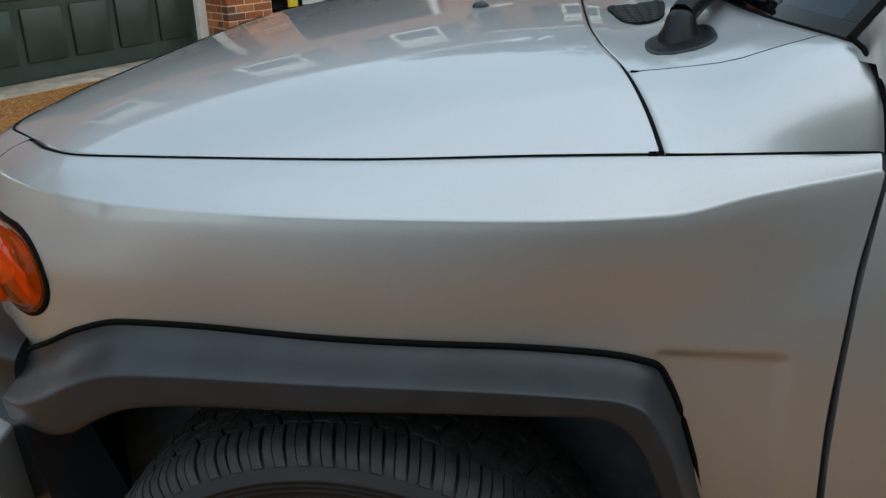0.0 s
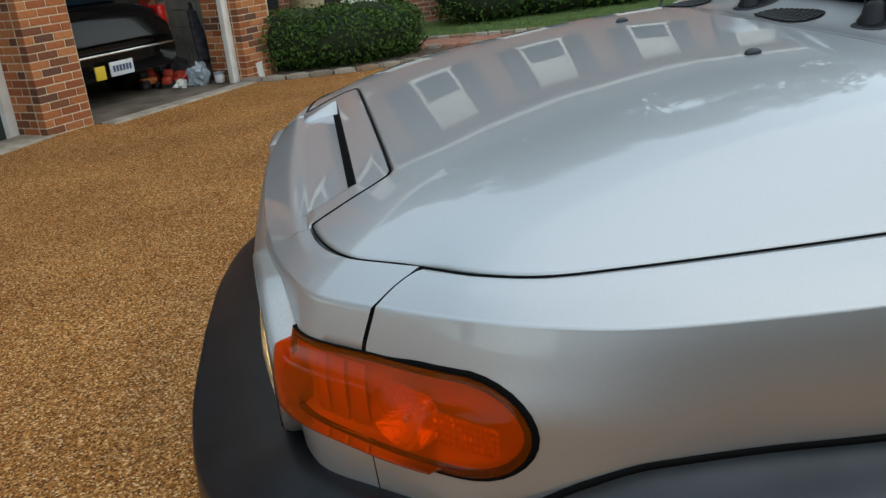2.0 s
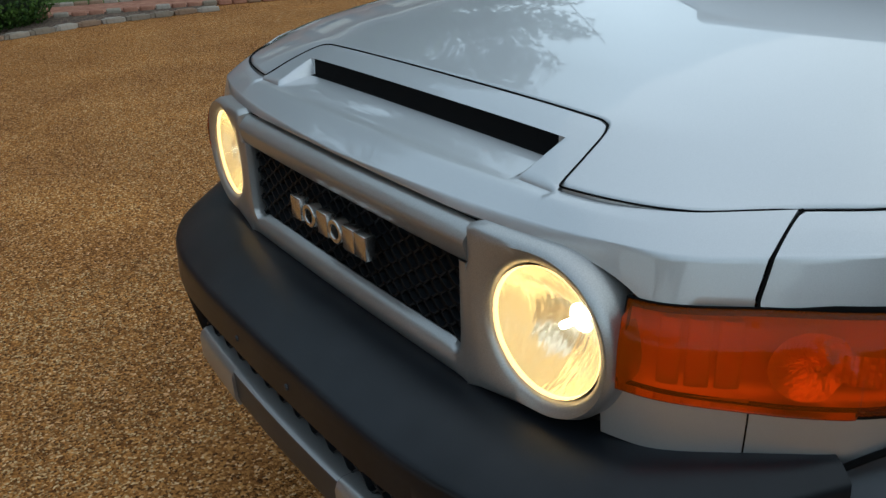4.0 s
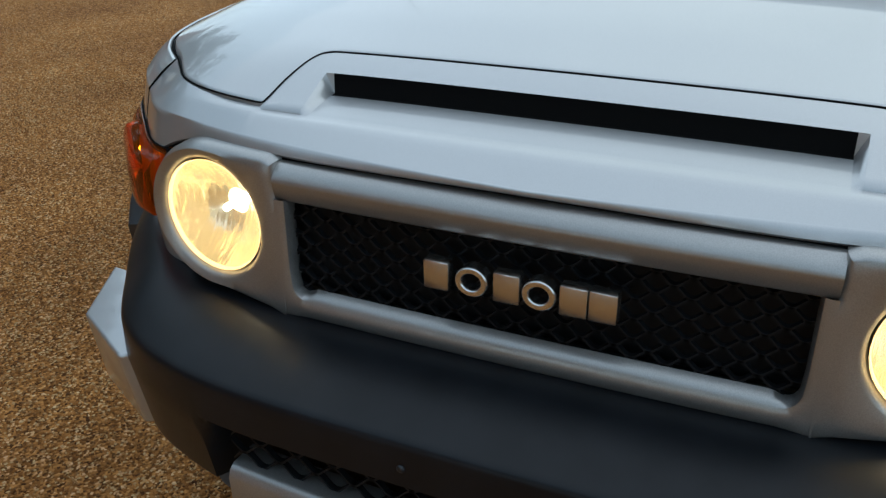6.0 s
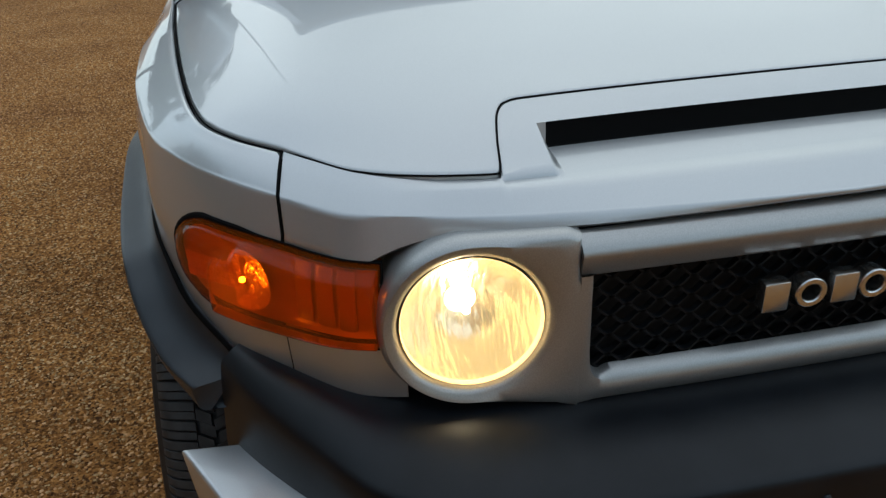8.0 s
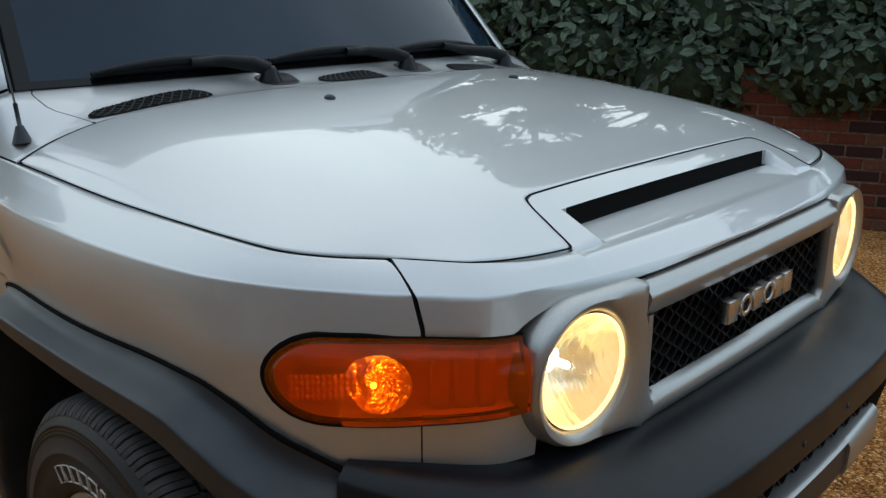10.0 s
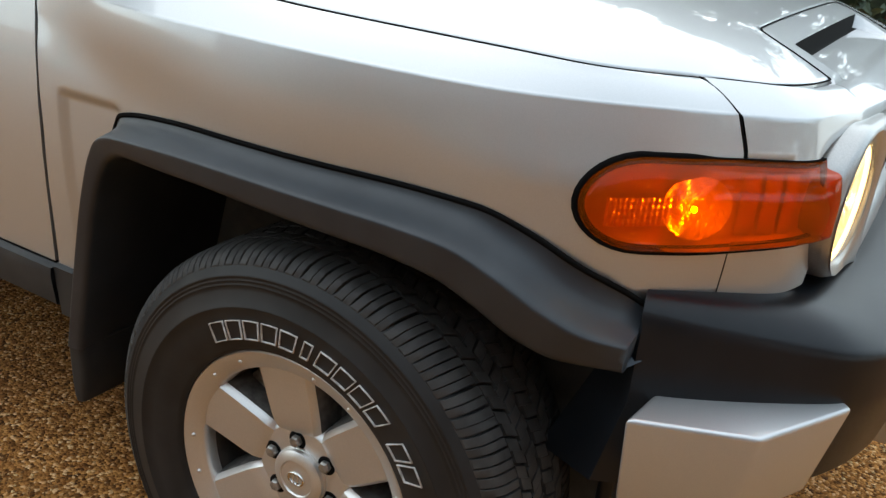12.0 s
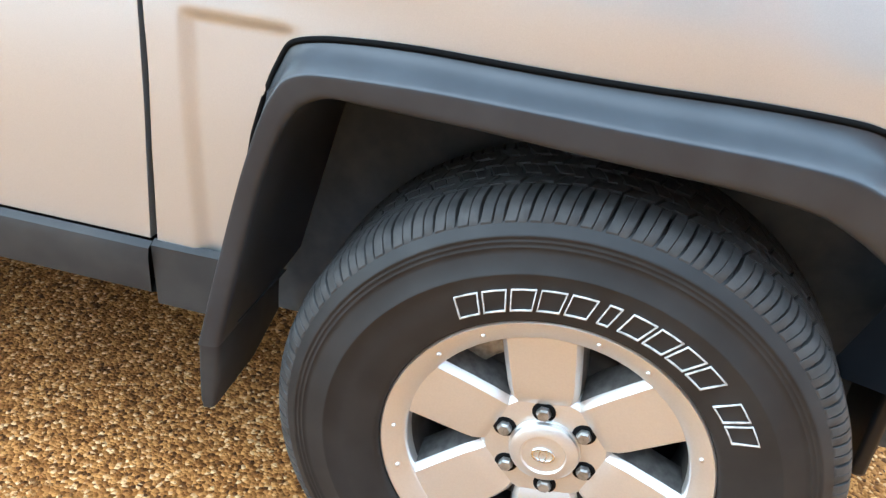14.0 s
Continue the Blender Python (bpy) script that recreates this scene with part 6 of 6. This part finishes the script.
def lumpy(name, center, size, material, label, category, seed, group="", sub=3, rough=0.35):
    bm = bmesh.new()
    bmesh.ops.create_icosphere(bm, subdivisions=sub, radius=1.0)
    for v in bm.verts:
        k = 1 + rough * (noise.noise(v.co * 1.7 + Vector((seed, 0, 0))) + 0.5 * noise.noise(v.co * 4 + Vector((0, seed, 0))))
        v.co = Vector((v.co.x * size[0] * k, v.co.y * size[1] * k, max(v.co.z * size[2] * k, -size[2] * 0.9)))
    ob = part(name, bm, material)
    ob.matrix_world = GAR @ pose(*center)
    return tagged(ob, label, category, group)


def toy(name, place, parts, label, category):
    """A small plastic thing on the garage floor, made of rounded boxes: (low, high, material, part name)."""
    ob = empty(name, GAR @ pose(*place), label, category)
    for lo, hi, material, piece in parts:
        boxpart(piece, lo, hi, material, ob, bevel=min(h - l for l, h in zip(lo, hi)) * 0.25)
    return ob


def clutter():
    soft = [("shopping_bag", (2.52, 0.02, 0.13), (0.14, 0.10, 0.14), BAG, "crumpled pale blue bag on the floor", "bag"),
            ("bin_bag", (2.70, 0.62, 0.16), (0.20, 0.18, 0.17), DARKCLOTH, "black plastic sack against the wall", "sack"),
            ("old_blanket", (2.72, 1.05, 0.28), (0.22, 0.25, 0.30), DARKCLOTH, "dark crumpled blanket against the wall", "blanket"),
            ("red_cloth", (2.60, 0.34, 0.09), (0.15, 0.11, 0.09), REDPLASTIC, "crumpled red cloth on the floor", "cloth"),
            ("white_towel", (2.36, 0.16, 0.05), (0.10, 0.07, 0.05), WHITE, "small white towel on the floor", "towel"),
            ("backpack", (2.82, 0.82, 0.72), (0.11, 0.16, 0.25), TAN, "worn brown backpack hung on the wall", "backpack"),
            ("red_jacket", (2.82, 0.92, 1.08), (0.09, 0.13, 0.18), REDPLASTIC, "red jacket hung on the wall", "jacket"),
            ("hung_jacket", (2.80, 2.1, 1.25), (0.12, 0.24, 0.42), DARKCLOTH, "dark jacket hung on the wall", "jacket"),
            ("hung_bag", (2.82, 1.16, 0.80), (0.09, 0.12, 0.16), BAG, "grey bag hung on the wall", "bag")]
    for i, (n, c, s, m, l, k) in enumerate(soft):
        lumpy(n, c, s, m, l, k, i * 3.1, rough=0.55)
    toy("toy_truck", (2.42, 0.42, 0.012, 0, 0, 35), [((-0.13, -0.06, 0.04), (0.05, 0.06, 0.13), REDPLASTIC, "bed"), ((0.05, -0.06, 0.04), (0.14, 0.06, 0.19), REDPLASTIC, "cab"), ((-0.10, -0.075, 0.0), (-0.02, 0.075, 0.08), DARKCLOTH, "wheel"), ((0.04, -0.075, 0.0), (0.12, 0.075, 0.08), DARKCLOTH, "wheel")], "red plastic toy truck on the garage floor", "toy")
    toy("toy_tractor", (2.30, 0.62, 0.012, 0, 0, -20), [((-0.10, -0.05, 0.05), (0.10, 0.05, 0.13), ORANGE, "body"), ((-0.10, -0.05, 0.13), (0.0, 0.05, 0.20), DARKCLOTH, "cab"), ((-0.11, -0.07, 0.0), (0.0, 0.07, 0.11), DARKCLOTH, "wheel"), ((0.05, -0.06, 0.0), (0.12, 0.06, 0.07), DARKCLOTH, "wheel")], "orange plastic toy tractor on the garage floor", "toy")
    toy("storage_crate", (2.60, 0.86, 0.012, 0, 0, 8), [((-0.16, -0.12, 0.0), (0.16, 0.12, 0.20), REDPLASTIC, "tub"), ((-0.17, -0.13, 0.20), (0.17, 0.13, 0.225), ORANGE, "lid")], "red storage crate with an orange lid", "crate")
    toy("paint_tub", (2.62, -0.20, 0.020, 0, 0, 15), [((-0.05, -0.05, 0.0), (0.05, 0.05, 0.11), PLATE, "tub"), ((-0.055, -0.055, 0.11), (0.055, 0.055, 0.125), BAG, "lid")], "pale plastic tub by the door jamb", "tub")
    # folded chairs leaning on the wall
    ch = empty("folded_chair", GAR @ pose(2.78, 0.10, 0.012, -14, 10, 0), "dark folded camp chair leaning on the block wall", "chair")
    for x in (-0.10, -0.03, 0.05, 0.12):
        mesh_ob("chair_tube", *tube([(x, 0, 0), (x * 0.5 + 0.02, 0.02, 0.95)], 0.012, 6), DARKCLOTH, ch)
    boxpart("chair_cloth", (-0.10, -0.02, 0.25), (0.12, 0.03, 0.85), DARKCLOTH, ch, bevel=0.01)


clutter()


def house():
    """Two brick storeys with white sash windows, dark shutters and a shingle roof."""
    front = Matrix(((-0.985, 0.174, 0, 2.6), (-0.174, -0.985, 0, -12.2), (0, 0, 1, 0), (0, 0, 0, 1)))
    for name, m, x0, x1, z0, z1 in (("wall_1", front, -1.0, 15.0, 0.0, 5.15), ("wall_2", GAR, -9.0, 3.3, 2.95, 5.15)):
        y = 0.0 if name == "wall_1" else -0.30
        wal = empty(name, m, "red brick house wall with white windows and dark shutters", "house wall", kind="structure")
        boxpart("brick_face", (x0, y, z0), (x1, y + 0.3, z1), HOUSE_BRICK, wal)
        levels = [(0.55, 1.55), (3.35, 1.45)] if name == "wall_1" else [(3.35, 1.45)]
        for zb, h in levels:
            for x in np.arange(x0 + 1.3, x1 - 0.9, 2.35):
                win = new("window")
                win.parent = wal
                boxpart("window_glass", (x + 0.06, y - 0.02, zb + 0.05), (x + 0.84, y - 0.008, zb + h - 0.05), CARGLASS, win)
                for lo, hi in (((x, y - 0.05, zb), (x + 0.07, y, zb + h)), ((x + 0.83, y - 0.05, zb), (x + 0.90, y, zb + h)), ((x + 0.07, y - 0.05, zb + h - 0.07), (x + 0.83, y, zb + h)), ((x + 0.07, y - 0.05, zb), (x + 0.83, y, zb + 0.07)), ((x + 0.07, y - 0.045, zb + h / 2 - 0.03), (x + 0.83, y - 0.004, zb + h / 2 + 0.03))):
                    boxpart("window_frame", lo, hi, WHITE, win)
                boxpart("blind", (x + 0.07, y - 0.024, zb + h / 2), (x + 0.83, y - 0.021, zb + h - 0.07), WHITE, win, "white blind half way down")
                boxpart("window_sill", (x - 0.05, y - 0.09, zb - 0.07), (x + 0.95, y, zb - 0.002), WHITE, win)
                for sx in (x - 0.44, x + 0.94):
                    boxpart("shutter", (sx, y - 0.045, zb), (sx + 0.40, y - 0.003, zb + h), SHUTTER, win, "dark slatted shutter", bevel=0.008)
        boxpart("gutter", (x0 - 0.3, y - 0.55, z1 - 0.02), (x1 + 0.3, y - 0.42, z1 + 0.12), WHITE, wal, "white gutter and eave board", bevel=0.02)
        boxpart("soffit", (x0 - 0.3, y - 0.45, z1), (x1 + 0.3, y + 0.3, z1 + 0.05), WHITE, wal)
        rows = [[(x0 - 0.4, y - 0.5, z1 + 0.12), (x1 + 0.4, y - 0.5, z1 + 0.12)], [(x0 - 0.4, y + 4.0, z1 + 2.9), (x1 + 0.4, y + 4.0, z1 + 2.9)], [(x0 - 0.4, y + 8.5, z1 + 0.12), (x1 + 0.4, y + 8.5, z1 + 0.12)]]
        mesh_ob("roof", *sheet(rows), SLATE, wal, "grey shingle roof")
    # drain pipe beside the pier
    dp = tagged(mesh_ob("drain_pipe", *tube([(3.42, -0.30, 0), (3.42, -0.30, 5.05)], 0.04, 10), TAN), "brown drain pipe on the brick pier", "drain pipe", kind="structure")
    dp.matrix_world = GAR


house()


# ---- planting ----
def leaves(name, blobs, count, size, material, seed, parent=None, flat=0.0, spread=(0.72, 1.04)):
    """Small folded leaves on and in a few lumpy volumes: (centre, radii)."""
    r = np.random.default_rng(seed)
    verts, faces = [], []
    vol = np.array([b[1][0] * b[1][1] * b[1][2] for b in blobs]) ** 0.67
    pick = r.choice(len(blobs), count, p=vol / vol.sum())
    for i in pick:
        c, s = blobs[i]
        d = r.normal(size=3)
        d /= np.linalg.norm(d)
        if flat:
            d = np.sign(d) * np.abs(d) ** flat
        k = r.uniform(*spread) ** 0.5
        p = Vector((c[0] + d[0] * s[0] * k, c[1] + d[1] * s[1] * k, c[2] + d[2] * s[2] * k))
        n = Vector((d[0] / s[0], d[1] / s[1], d[2] / s[2] + 0.6)).normalized() + Vector(r.normal(size=3)) * 0.45
        n.normalize()
        a = n.cross(Vector(r.normal(size=3))).normalized()
        b = n.cross(a)
        L = size * r.uniform(0.6, 1.3)
        k0 = len(verts)
        w = L * 0.27
        q0, q1, tip = p - a * L * 0.12 - n * w * 0.3, p + a * L * 0.22 - n * w * 0.4, p + a * L * 0.55 - n * L * 0.22
        verts += [tuple(p - a * L * 0.5), tuple(q0 + b * w), tuple(q1 + b * w * 0.8), tuple(tip), tuple(q1 - b * w * 0.8), tuple(q0 - b * w)]
        faces += [(k0, k0 + 1, k0 + 2, k0 + 3), (k0, k0 + 3, k0 + 4, k0 + 5)]
    return mesh_ob(name, verts, faces, material, parent, shade_smooth=False)


def blob_core(name, blobs, shrink, material, parent):
    bm = bmesh.new()
    for c, s in blobs:
        bmesh.ops.create_icosphere(bm, subdivisions=2, radius=1.0, matrix=pose(*c) @ Matrix.Diagonal((s[0] * shrink, s[1] * shrink, s[2] * shrink, 1)))
    for v in bm.verts:
        v.co.z = max(v.co.z, 0.02)
    return part(name, bm, material, parent)


def hedge():
    h = empty("hedge", pose(0, 0, 0), "clipped dark green box hedge beside the garage", "hedge")
    blobs = [((0.62, -9.45, 0.36), (0.75, 0.55, 0.40)), ((-0.12, -9.62, 0.36), (0.72, 0.55, 0.40)), ((0.25, -9.35, 0.34), (0.8, 0.48, 0.36)), ((-0.42, -9.75, 0.32), (0.5, 0.45, 0.36))]
    blob_core("hedge_heart", blobs, 0.90, FOLIAGE_SHADE, h)
    leaves("hedge_leaves", blobs, 12000, 0.045, LEAF, 3, h, 0.75)
    h2 = empty("hedge", pose(0, 0, 0), "low dark green hedge under the house wall", "hedge")
    blobs = [((-2.2 - 1.1 * i, -12.3 - 0.18 * i, 0.42), (0.85, 0.55, 0.45)) for i in range(7)]
    blob_core("hedge_heart", blobs, 0.9, FOLIAGE_SHADE, h2)
    leaves("hedge_leaves", blobs, 9000, 0.055, LEAF, 4, h2, 0.8)


hedge()


def garden_wall():
    """The low brick wall with shrubs on the car's left."""
    m = Matrix(((0.926, -0.377, 0, -5.2), (0.377, 0.926, 0, 2.20), (0, 0, 1, 0), (0, 0, 0, 1)))
    w = empty("wall_3", m, "low weathered brick retaining wall under shrubs, its colours darkened for tree shade", "garden wall", kind="structure")
    boxpart("wall_core", (-6, 0.006, 0), (11, 0.28, 0.972), SHADED_MORTAR, w)
    # coursed bricks where the wall is passed nearest, from the joined remainder outwards
    lay(w, Matrix.Translation((1.55, 0, 0)), 4.3, 0.005, 0.972, OLD_STRETCH, OLD_HALF)
    verts, faces = [], []
    for x0, x1 in ((-6.0, 1.53), (5.87, 11.0)):
        row, z = 0, 0.005
        while z < 0.91:
            x = x0 + (0.107 if row % 2 else 0)
            while x + 0.203 < x1:
                k = len(verts)
                for dz in (0, 0.064):
                    verts += [(x, -0.003, z + dz), (x + 0.203, -0.003, z + dz), (x + 0.203, 0.05, z + dz), (x, 0.05, z + dz)]
                faces += [(k, k + 1, k + 5, k + 4), (k + 4, k + 5, k + 6, k + 7), (k + 1, k + 2, k + 6, k + 5), (k + 3, k, k + 4, k + 7)]
                x += 0.214
            z += 0.075
            row += 1
    rest = mesh_ob("brick_rest", verts, faces, SHADED_BRICK, w, shade_smooth=False)
    tagged(rest, "further courses of the same brick", kind="stuff")
    soil = boxpart("bed_soil", (-6, 0.29, 0), (11, 9, 0.95), SOIL)
    soil.matrix_world = m
    tagged(soil, "dark planting bed behind the low wall", "planting bed", kind="structure")
    for i, (x, rx, rz) in enumerate(((-3.0, 1.5, 0.8), (-0.6, 1.5, 0.75), (1.7, 1.3, 0.55), (3.6, 1.2, 0.62), (5.2, 1.2, 0.75), (7.0, 1.4, 0.8), (9.2, 1.5, 0.9))):
        s = empty("shrub", m @ pose(x, 0.75, 0.95), "broad-leaved green shrub hanging over the brick wall", "shrub", "shrubs behind the low wall")
        blobs = [((0, 0, rz * 0.55), (rx * 0.75, 0.75, rz * 0.75)), ((-0.5, -0.25, 0.25), (0.6, 0.55, 0.42)), ((0.55, -0.30, 0.22), (0.6, 0.55, 0.45)), ((0.1, 0.3, rz), (0.7, 0.6, 0.45))]
        if 3 < x < 9:
            blobs += [((-0.35, -0.62, 0.02), (0.55, 0.32, 0.34)), ((0.35, -0.66, -0.08), (0.50, 0.30, 0.36))]
        # dark solid fill in place of the shade among the leaves
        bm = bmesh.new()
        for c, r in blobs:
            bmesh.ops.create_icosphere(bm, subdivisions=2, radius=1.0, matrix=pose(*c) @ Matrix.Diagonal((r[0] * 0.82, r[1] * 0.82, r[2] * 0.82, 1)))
        part("shrub_heart", bm, FOLIAGE_SHADE, s)
        leaves("shrub_leaves", blobs, 7000, 0.092, SHRUB, 20 + i, s)


garden_wall()


def tree(x, y, height, spread, seed, z=0.0):
    t = empty("tree", pose(x, y, z), "tall leafy tree round the drive, put there for reflections", "tree", "trees round the drive")
    r = np.random.default_rng(seed)
    trunk = [(0, 0, 0), (0.1, 0.05, height * 0.25), (0.0, 0.1, height * 0.55), (0.1, 0, height * 0.85)]
    mesh_ob("trunk", *tube(trunk, [0.22, 0.17, 0.11, 0.04], 10), BARK, t)
    blobs = []
    for i in range(30):
        a, hh = r.uniform(0, 2 * math.pi), r.uniform(0.38 if y < 0 else 0.20, 1.0)
        rad = spread * r.uniform(0.25, 0.85) * (1.15 - 0.75 * abs(hh - 0.6))
        c = (rad * math.cos(a), rad * math.sin(a), height * hh)
        q = spread * r.uniform(0.12, 0.30)
        blobs.append((c, (q * r.uniform(0.8, 1.5), q * r.uniform(0.8, 1.5), q * 0.62)))
        mesh_ob("limb", *tube([(0, 0, height * hh * 0.75), (c[0] * 0.5, c[1] * 0.5, height * (hh * 0.9)), c], [0.06, 0.04, 0.015], 6), BARK, t)
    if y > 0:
        blob_core("crown_heart", blobs, 0.45, FOLIAGE_SHADE, t)
    leaves("crown", blobs, 10000, 0.24 if y > 0 else 0.30, TREE, seed + 100, t, spread=(0.15, 1.6))


# the last four, ahead of the car, are unseen, added for dark nose reflections
for i, (x, y, h, s) in enumerate([(-6.5, 9.5, 6.8, 3.0), (-1.5, 12.0, 7.4, 3.2), (-11.0, 7.0, 7.0, 3.2), (-17.0, 1.0, 7.5, 3.4), (-17.0, -7.0, 8.0, 3.6), (-6.0, -19.0, 13.6, 4.6), (0.5, -21.0, 14.6, 4.8), (-4.0, 9.0, 5.6, 2.6), (-11.0, -19.5, 13.0, 4.6), (-2.8, -19.5, 13.2, 4.6), (4.5, -20.0, 13.5, 4.6), (14.0, -6.5, 8.5, 3.4), (15.5, -1.5, 9.5, 3.6), (14.5, 3.5, 8.5, 3.4), (13.0, 8.0, 8.0, 3.2)]):
    tree(x, y, h, s, 40 + i)


# ---- edging, path, lawn ----
def garden_front():
    e = empty("edging", pose(0, 0, 0), "row of rough pale stones edging the bed", "stone edging", kind="structure")
    line = path3([(1.42, -8.80, 0), (0.95, -8.66, 0), (0.30, -8.62, 0), (-0.45, -8.78, 0), (-1.2, -8.98, 0), (-2.2, -8.98, 0), (-2.6, -8.93, 0)])
    n = 15
    for i in range(n):
        a, b = Vector(line(i / n)), Vector(line((i + 0.93) / n))
        c, d = (a + b) / 2, b - a
        bm = bmesh.new()
        bmesh.ops.create_cube(bm, size=1)
        bmesh.ops.bevel(bm, geom=list(bm.edges), offset=0.16, segments=2, affect="EDGES")
        for v in bm.verts:
            v.co += Vector((noise.noise(v.co * 3 + Vector((i, 0, 0))), noise.noise(v.co * 3 + Vector((0, i, 0))), noise.noise(v.co * 3 + Vector((0, 0, i))))) * 0.07
            v.co = Vector((v.co.x * d.length, v.co.y * 0.11, v.co.z * 0.065))
        ob = part("stone", bm, STONE, e)
        ob.matrix_world = pose(c.x, c.y, 0.026, 0, 0, math.degrees(math.atan2(d.y, d.x)) + rng.uniform(-4, 4))
    bed = [line(t)[:2] for t in np.linspace(0, 1, 14)]
    v = [(p[0], p[1] - 0.03, 0.016) for p in bed] + [(p[0] + 0.1, min(p[1] - 1.3, -10.1), 0.020) for p in bed]
    k = len(bed)
    tagged(mesh_ob("planting_bed", v, [(i, i + 1, k + i + 1, k + i) for i in range(k - 1)], SOIL), "dark mulch bed round the hedge", "planting bed", kind="structure")
    # brick path and lawn
    path_line = path3([(2.2, -10.9, 0), (0.3, -10.75, 0), (-1.2, -10.25, 0), (-3.2, -9.75, 0), (-5.0, -9.2, 0)])
    p = empty("garden_path", pose(0, 0, 0), "worn red brick garden path", "path", kind="structure")
    rows = []
    for t in np.linspace(0, 1, 24):
        a, b = Vector(path_line(t)), Vector(path_line(min(t + 0.01, 1))) - Vector(path_line(max(t - 0.01, 0)))
        nrm = Vector((-b.y, b.x, 0)).normalized()
        rows.append([tuple(a + nrm * 0.42 + Vector((0, 0, 0.024))), tuple(a - nrm * 0.42 + Vector((0, 0, 0.024)))])
    mesh_ob("path_bed", *sheet(rows, flip=True), PAVER, p)
    n = 40
    for i in range(n):
        a, b = Vector(path_line(i / n)), Vector(path_line((i + 0.9) / n)) - Vector(path_line(i / n))
        for s in (1, -1):
            nrm = Vector((-b.y, b.x, 0)).normalized() * 0.47 * s
            bm = box(bmesh.new(), (-b.length / 2, -0.045, 0), (b.length / 2, 0.045, 0.065), 0.012, 1)
            ob = part("border_brick", bm, PAVER if s < 0 and i % 3 else STONE, p)
            c = a + b / 2 + nrm
            ob.matrix_world = pose(c.x, c.y, 0.0, 0, 0, math.degrees(math.atan2(b.y, b.x)))
    edge = [path_line(t) for t in np.linspace(0, 1, 20)]
    v = [(q[0], q[1] - 0.5, 0.022) for q in edge] + [(q[0] * 1.3 - 1.5, -13.2, 0.06) for q in edge]
    k = len(edge)
    v += [(-16, -8.2, 0.03), (-16, -13.5, 0.06)]
    f = [(i, i + 1, k + i + 1, k + i) for i in range(k - 1)] + [(k - 1, 2 * k, 2 * k + 1, 2 * k - 1)]
    tagged(mesh_ob("lawn", v, f, GRASS), "mown green lawn before the house", "lawn", kind="structure")
    r = np.random.default_rng(9)
    verts, faces = [], []
    for i in range(14000):
        x = r.uniform(-11, -0.4)
        y = r.uniform(-12.4, -9.9)
        low = np.interp(x, [q[0] for q in edge[::-1]], [q[1] for q in edge[::-1]]) - 0.55
        if x < -5.0:
            low = -9.2
        if y > low:
            continue
        a, h = r.uniform(0, math.pi), r.uniform(0.025, 0.055)
        dx, dy, k = math.cos(a) * 0.006, math.sin(a) * 0.006, len(verts)
        verts += [(x - dx, y - dy, 0.02), (x + dx, y + dy, 0.02), (x + r.uniform(-0.02, 0.02), y + r.uniform(-0.02, 0.02), 0.02 + h)]
        faces.append((k, k + 1, k + 2))
    tagged(mesh_ob("grass_blades", verts, faces, BLADE, shade_smooth=False), "short green grass blades of the lawn", "grass", kind="stuff")
    # white bucket by the pier, stone urn by the house
    b = empty("bucket", pose(1.22, -9.0, 0.0, 0, 10, 0), "small white plastic bucket by the brick pier", "bucket")
    v, f = lathe([(0.0005, 0.005), (0.065, 0.005), (0.085, 0.19), (0.092, 0.19), (0.092, 0.175), (0.087, 0.172)], 24, "z")
    mesh_ob("pail", v, f, WHITE, b, sharp=40)
    u = empty("stone_urn", pose(0.55, -11.9, 0.0), "cream stone garden urn near the house", "urn")
    v, f = lathe([(0.0005, 0), (0.20, 0), (0.20, 0.10), (0.13, 0.14), (0.10, 0.24), (0.17, 0.34), (0.25, 0.55), (0.27, 0.70), (0.30, 0.74), (0.29, 0.78), (0.22, 0.76)], 28, "z")
    mesh_ob("urn_bowl", v, f, CLAY, u, sharp=40)


garden_front()


# ---- loose gravel ----
def pebbles():
    r = np.random.default_rng(2)
    pts = []
    for x0, x1, y0, y1, n in ((-1.7, 1.4, -2.3, -0.85, 22000), (-2.6, 0.2, -4.2, -1.6, 14000), (0.75, 3.4, -3.2, 1.0, 24000), (0.8, 4.2, -6.5, -3.0, 26000), (-3.5, 1.0, -8.3, -3.5, 22000)):
        pts.append(np.stack([r.uniform(x0, x1, n), r.uniform(y0, y1, n)], 1))
    pts = np.concatenate(pts)
    n = len(pts)
    a = r.uniform(0, 2 * math.pi, n)
    s = r.uniform(0.0030, 0.0070, (n, 3)) * (1, 0.8, 0.55)
    unit = np.array([(1, 0, 0), (0, 1, 0), (-1, 0, 0), (0, -1, 0), (0, 0, 1), (0.5, 0.5, 0.75)])
    local = unit[None] * s[:, None, :]
    ca, sa = np.cos(a)[:, None], np.sin(a)[:, None]
    v = np.stack([local[..., 0] * ca - local[..., 1] * sa + pts[:, :1], local[..., 0] * sa + local[..., 1] * ca + pts[:, 1:], local[..., 2] + 0.0015], -1).reshape(-1, 3)
    tri = np.array([(0, 5, 4), (0, 1, 5), (1, 4, 5), (1, 2, 4), (2, 3, 4), (3, 0, 4)])
    f = (tri[None] + np.arange(n)[:, None, None] * 6).reshape(-1, 3)
    ob = mesh_ob("gravel_stones", v.tolist(), f.tolist(), PEBBLE, shade_smooth=False)
    tagged(ob, "loose brown pea gravel stones on the drive", "gravel", kind="stuff")


pebbles()
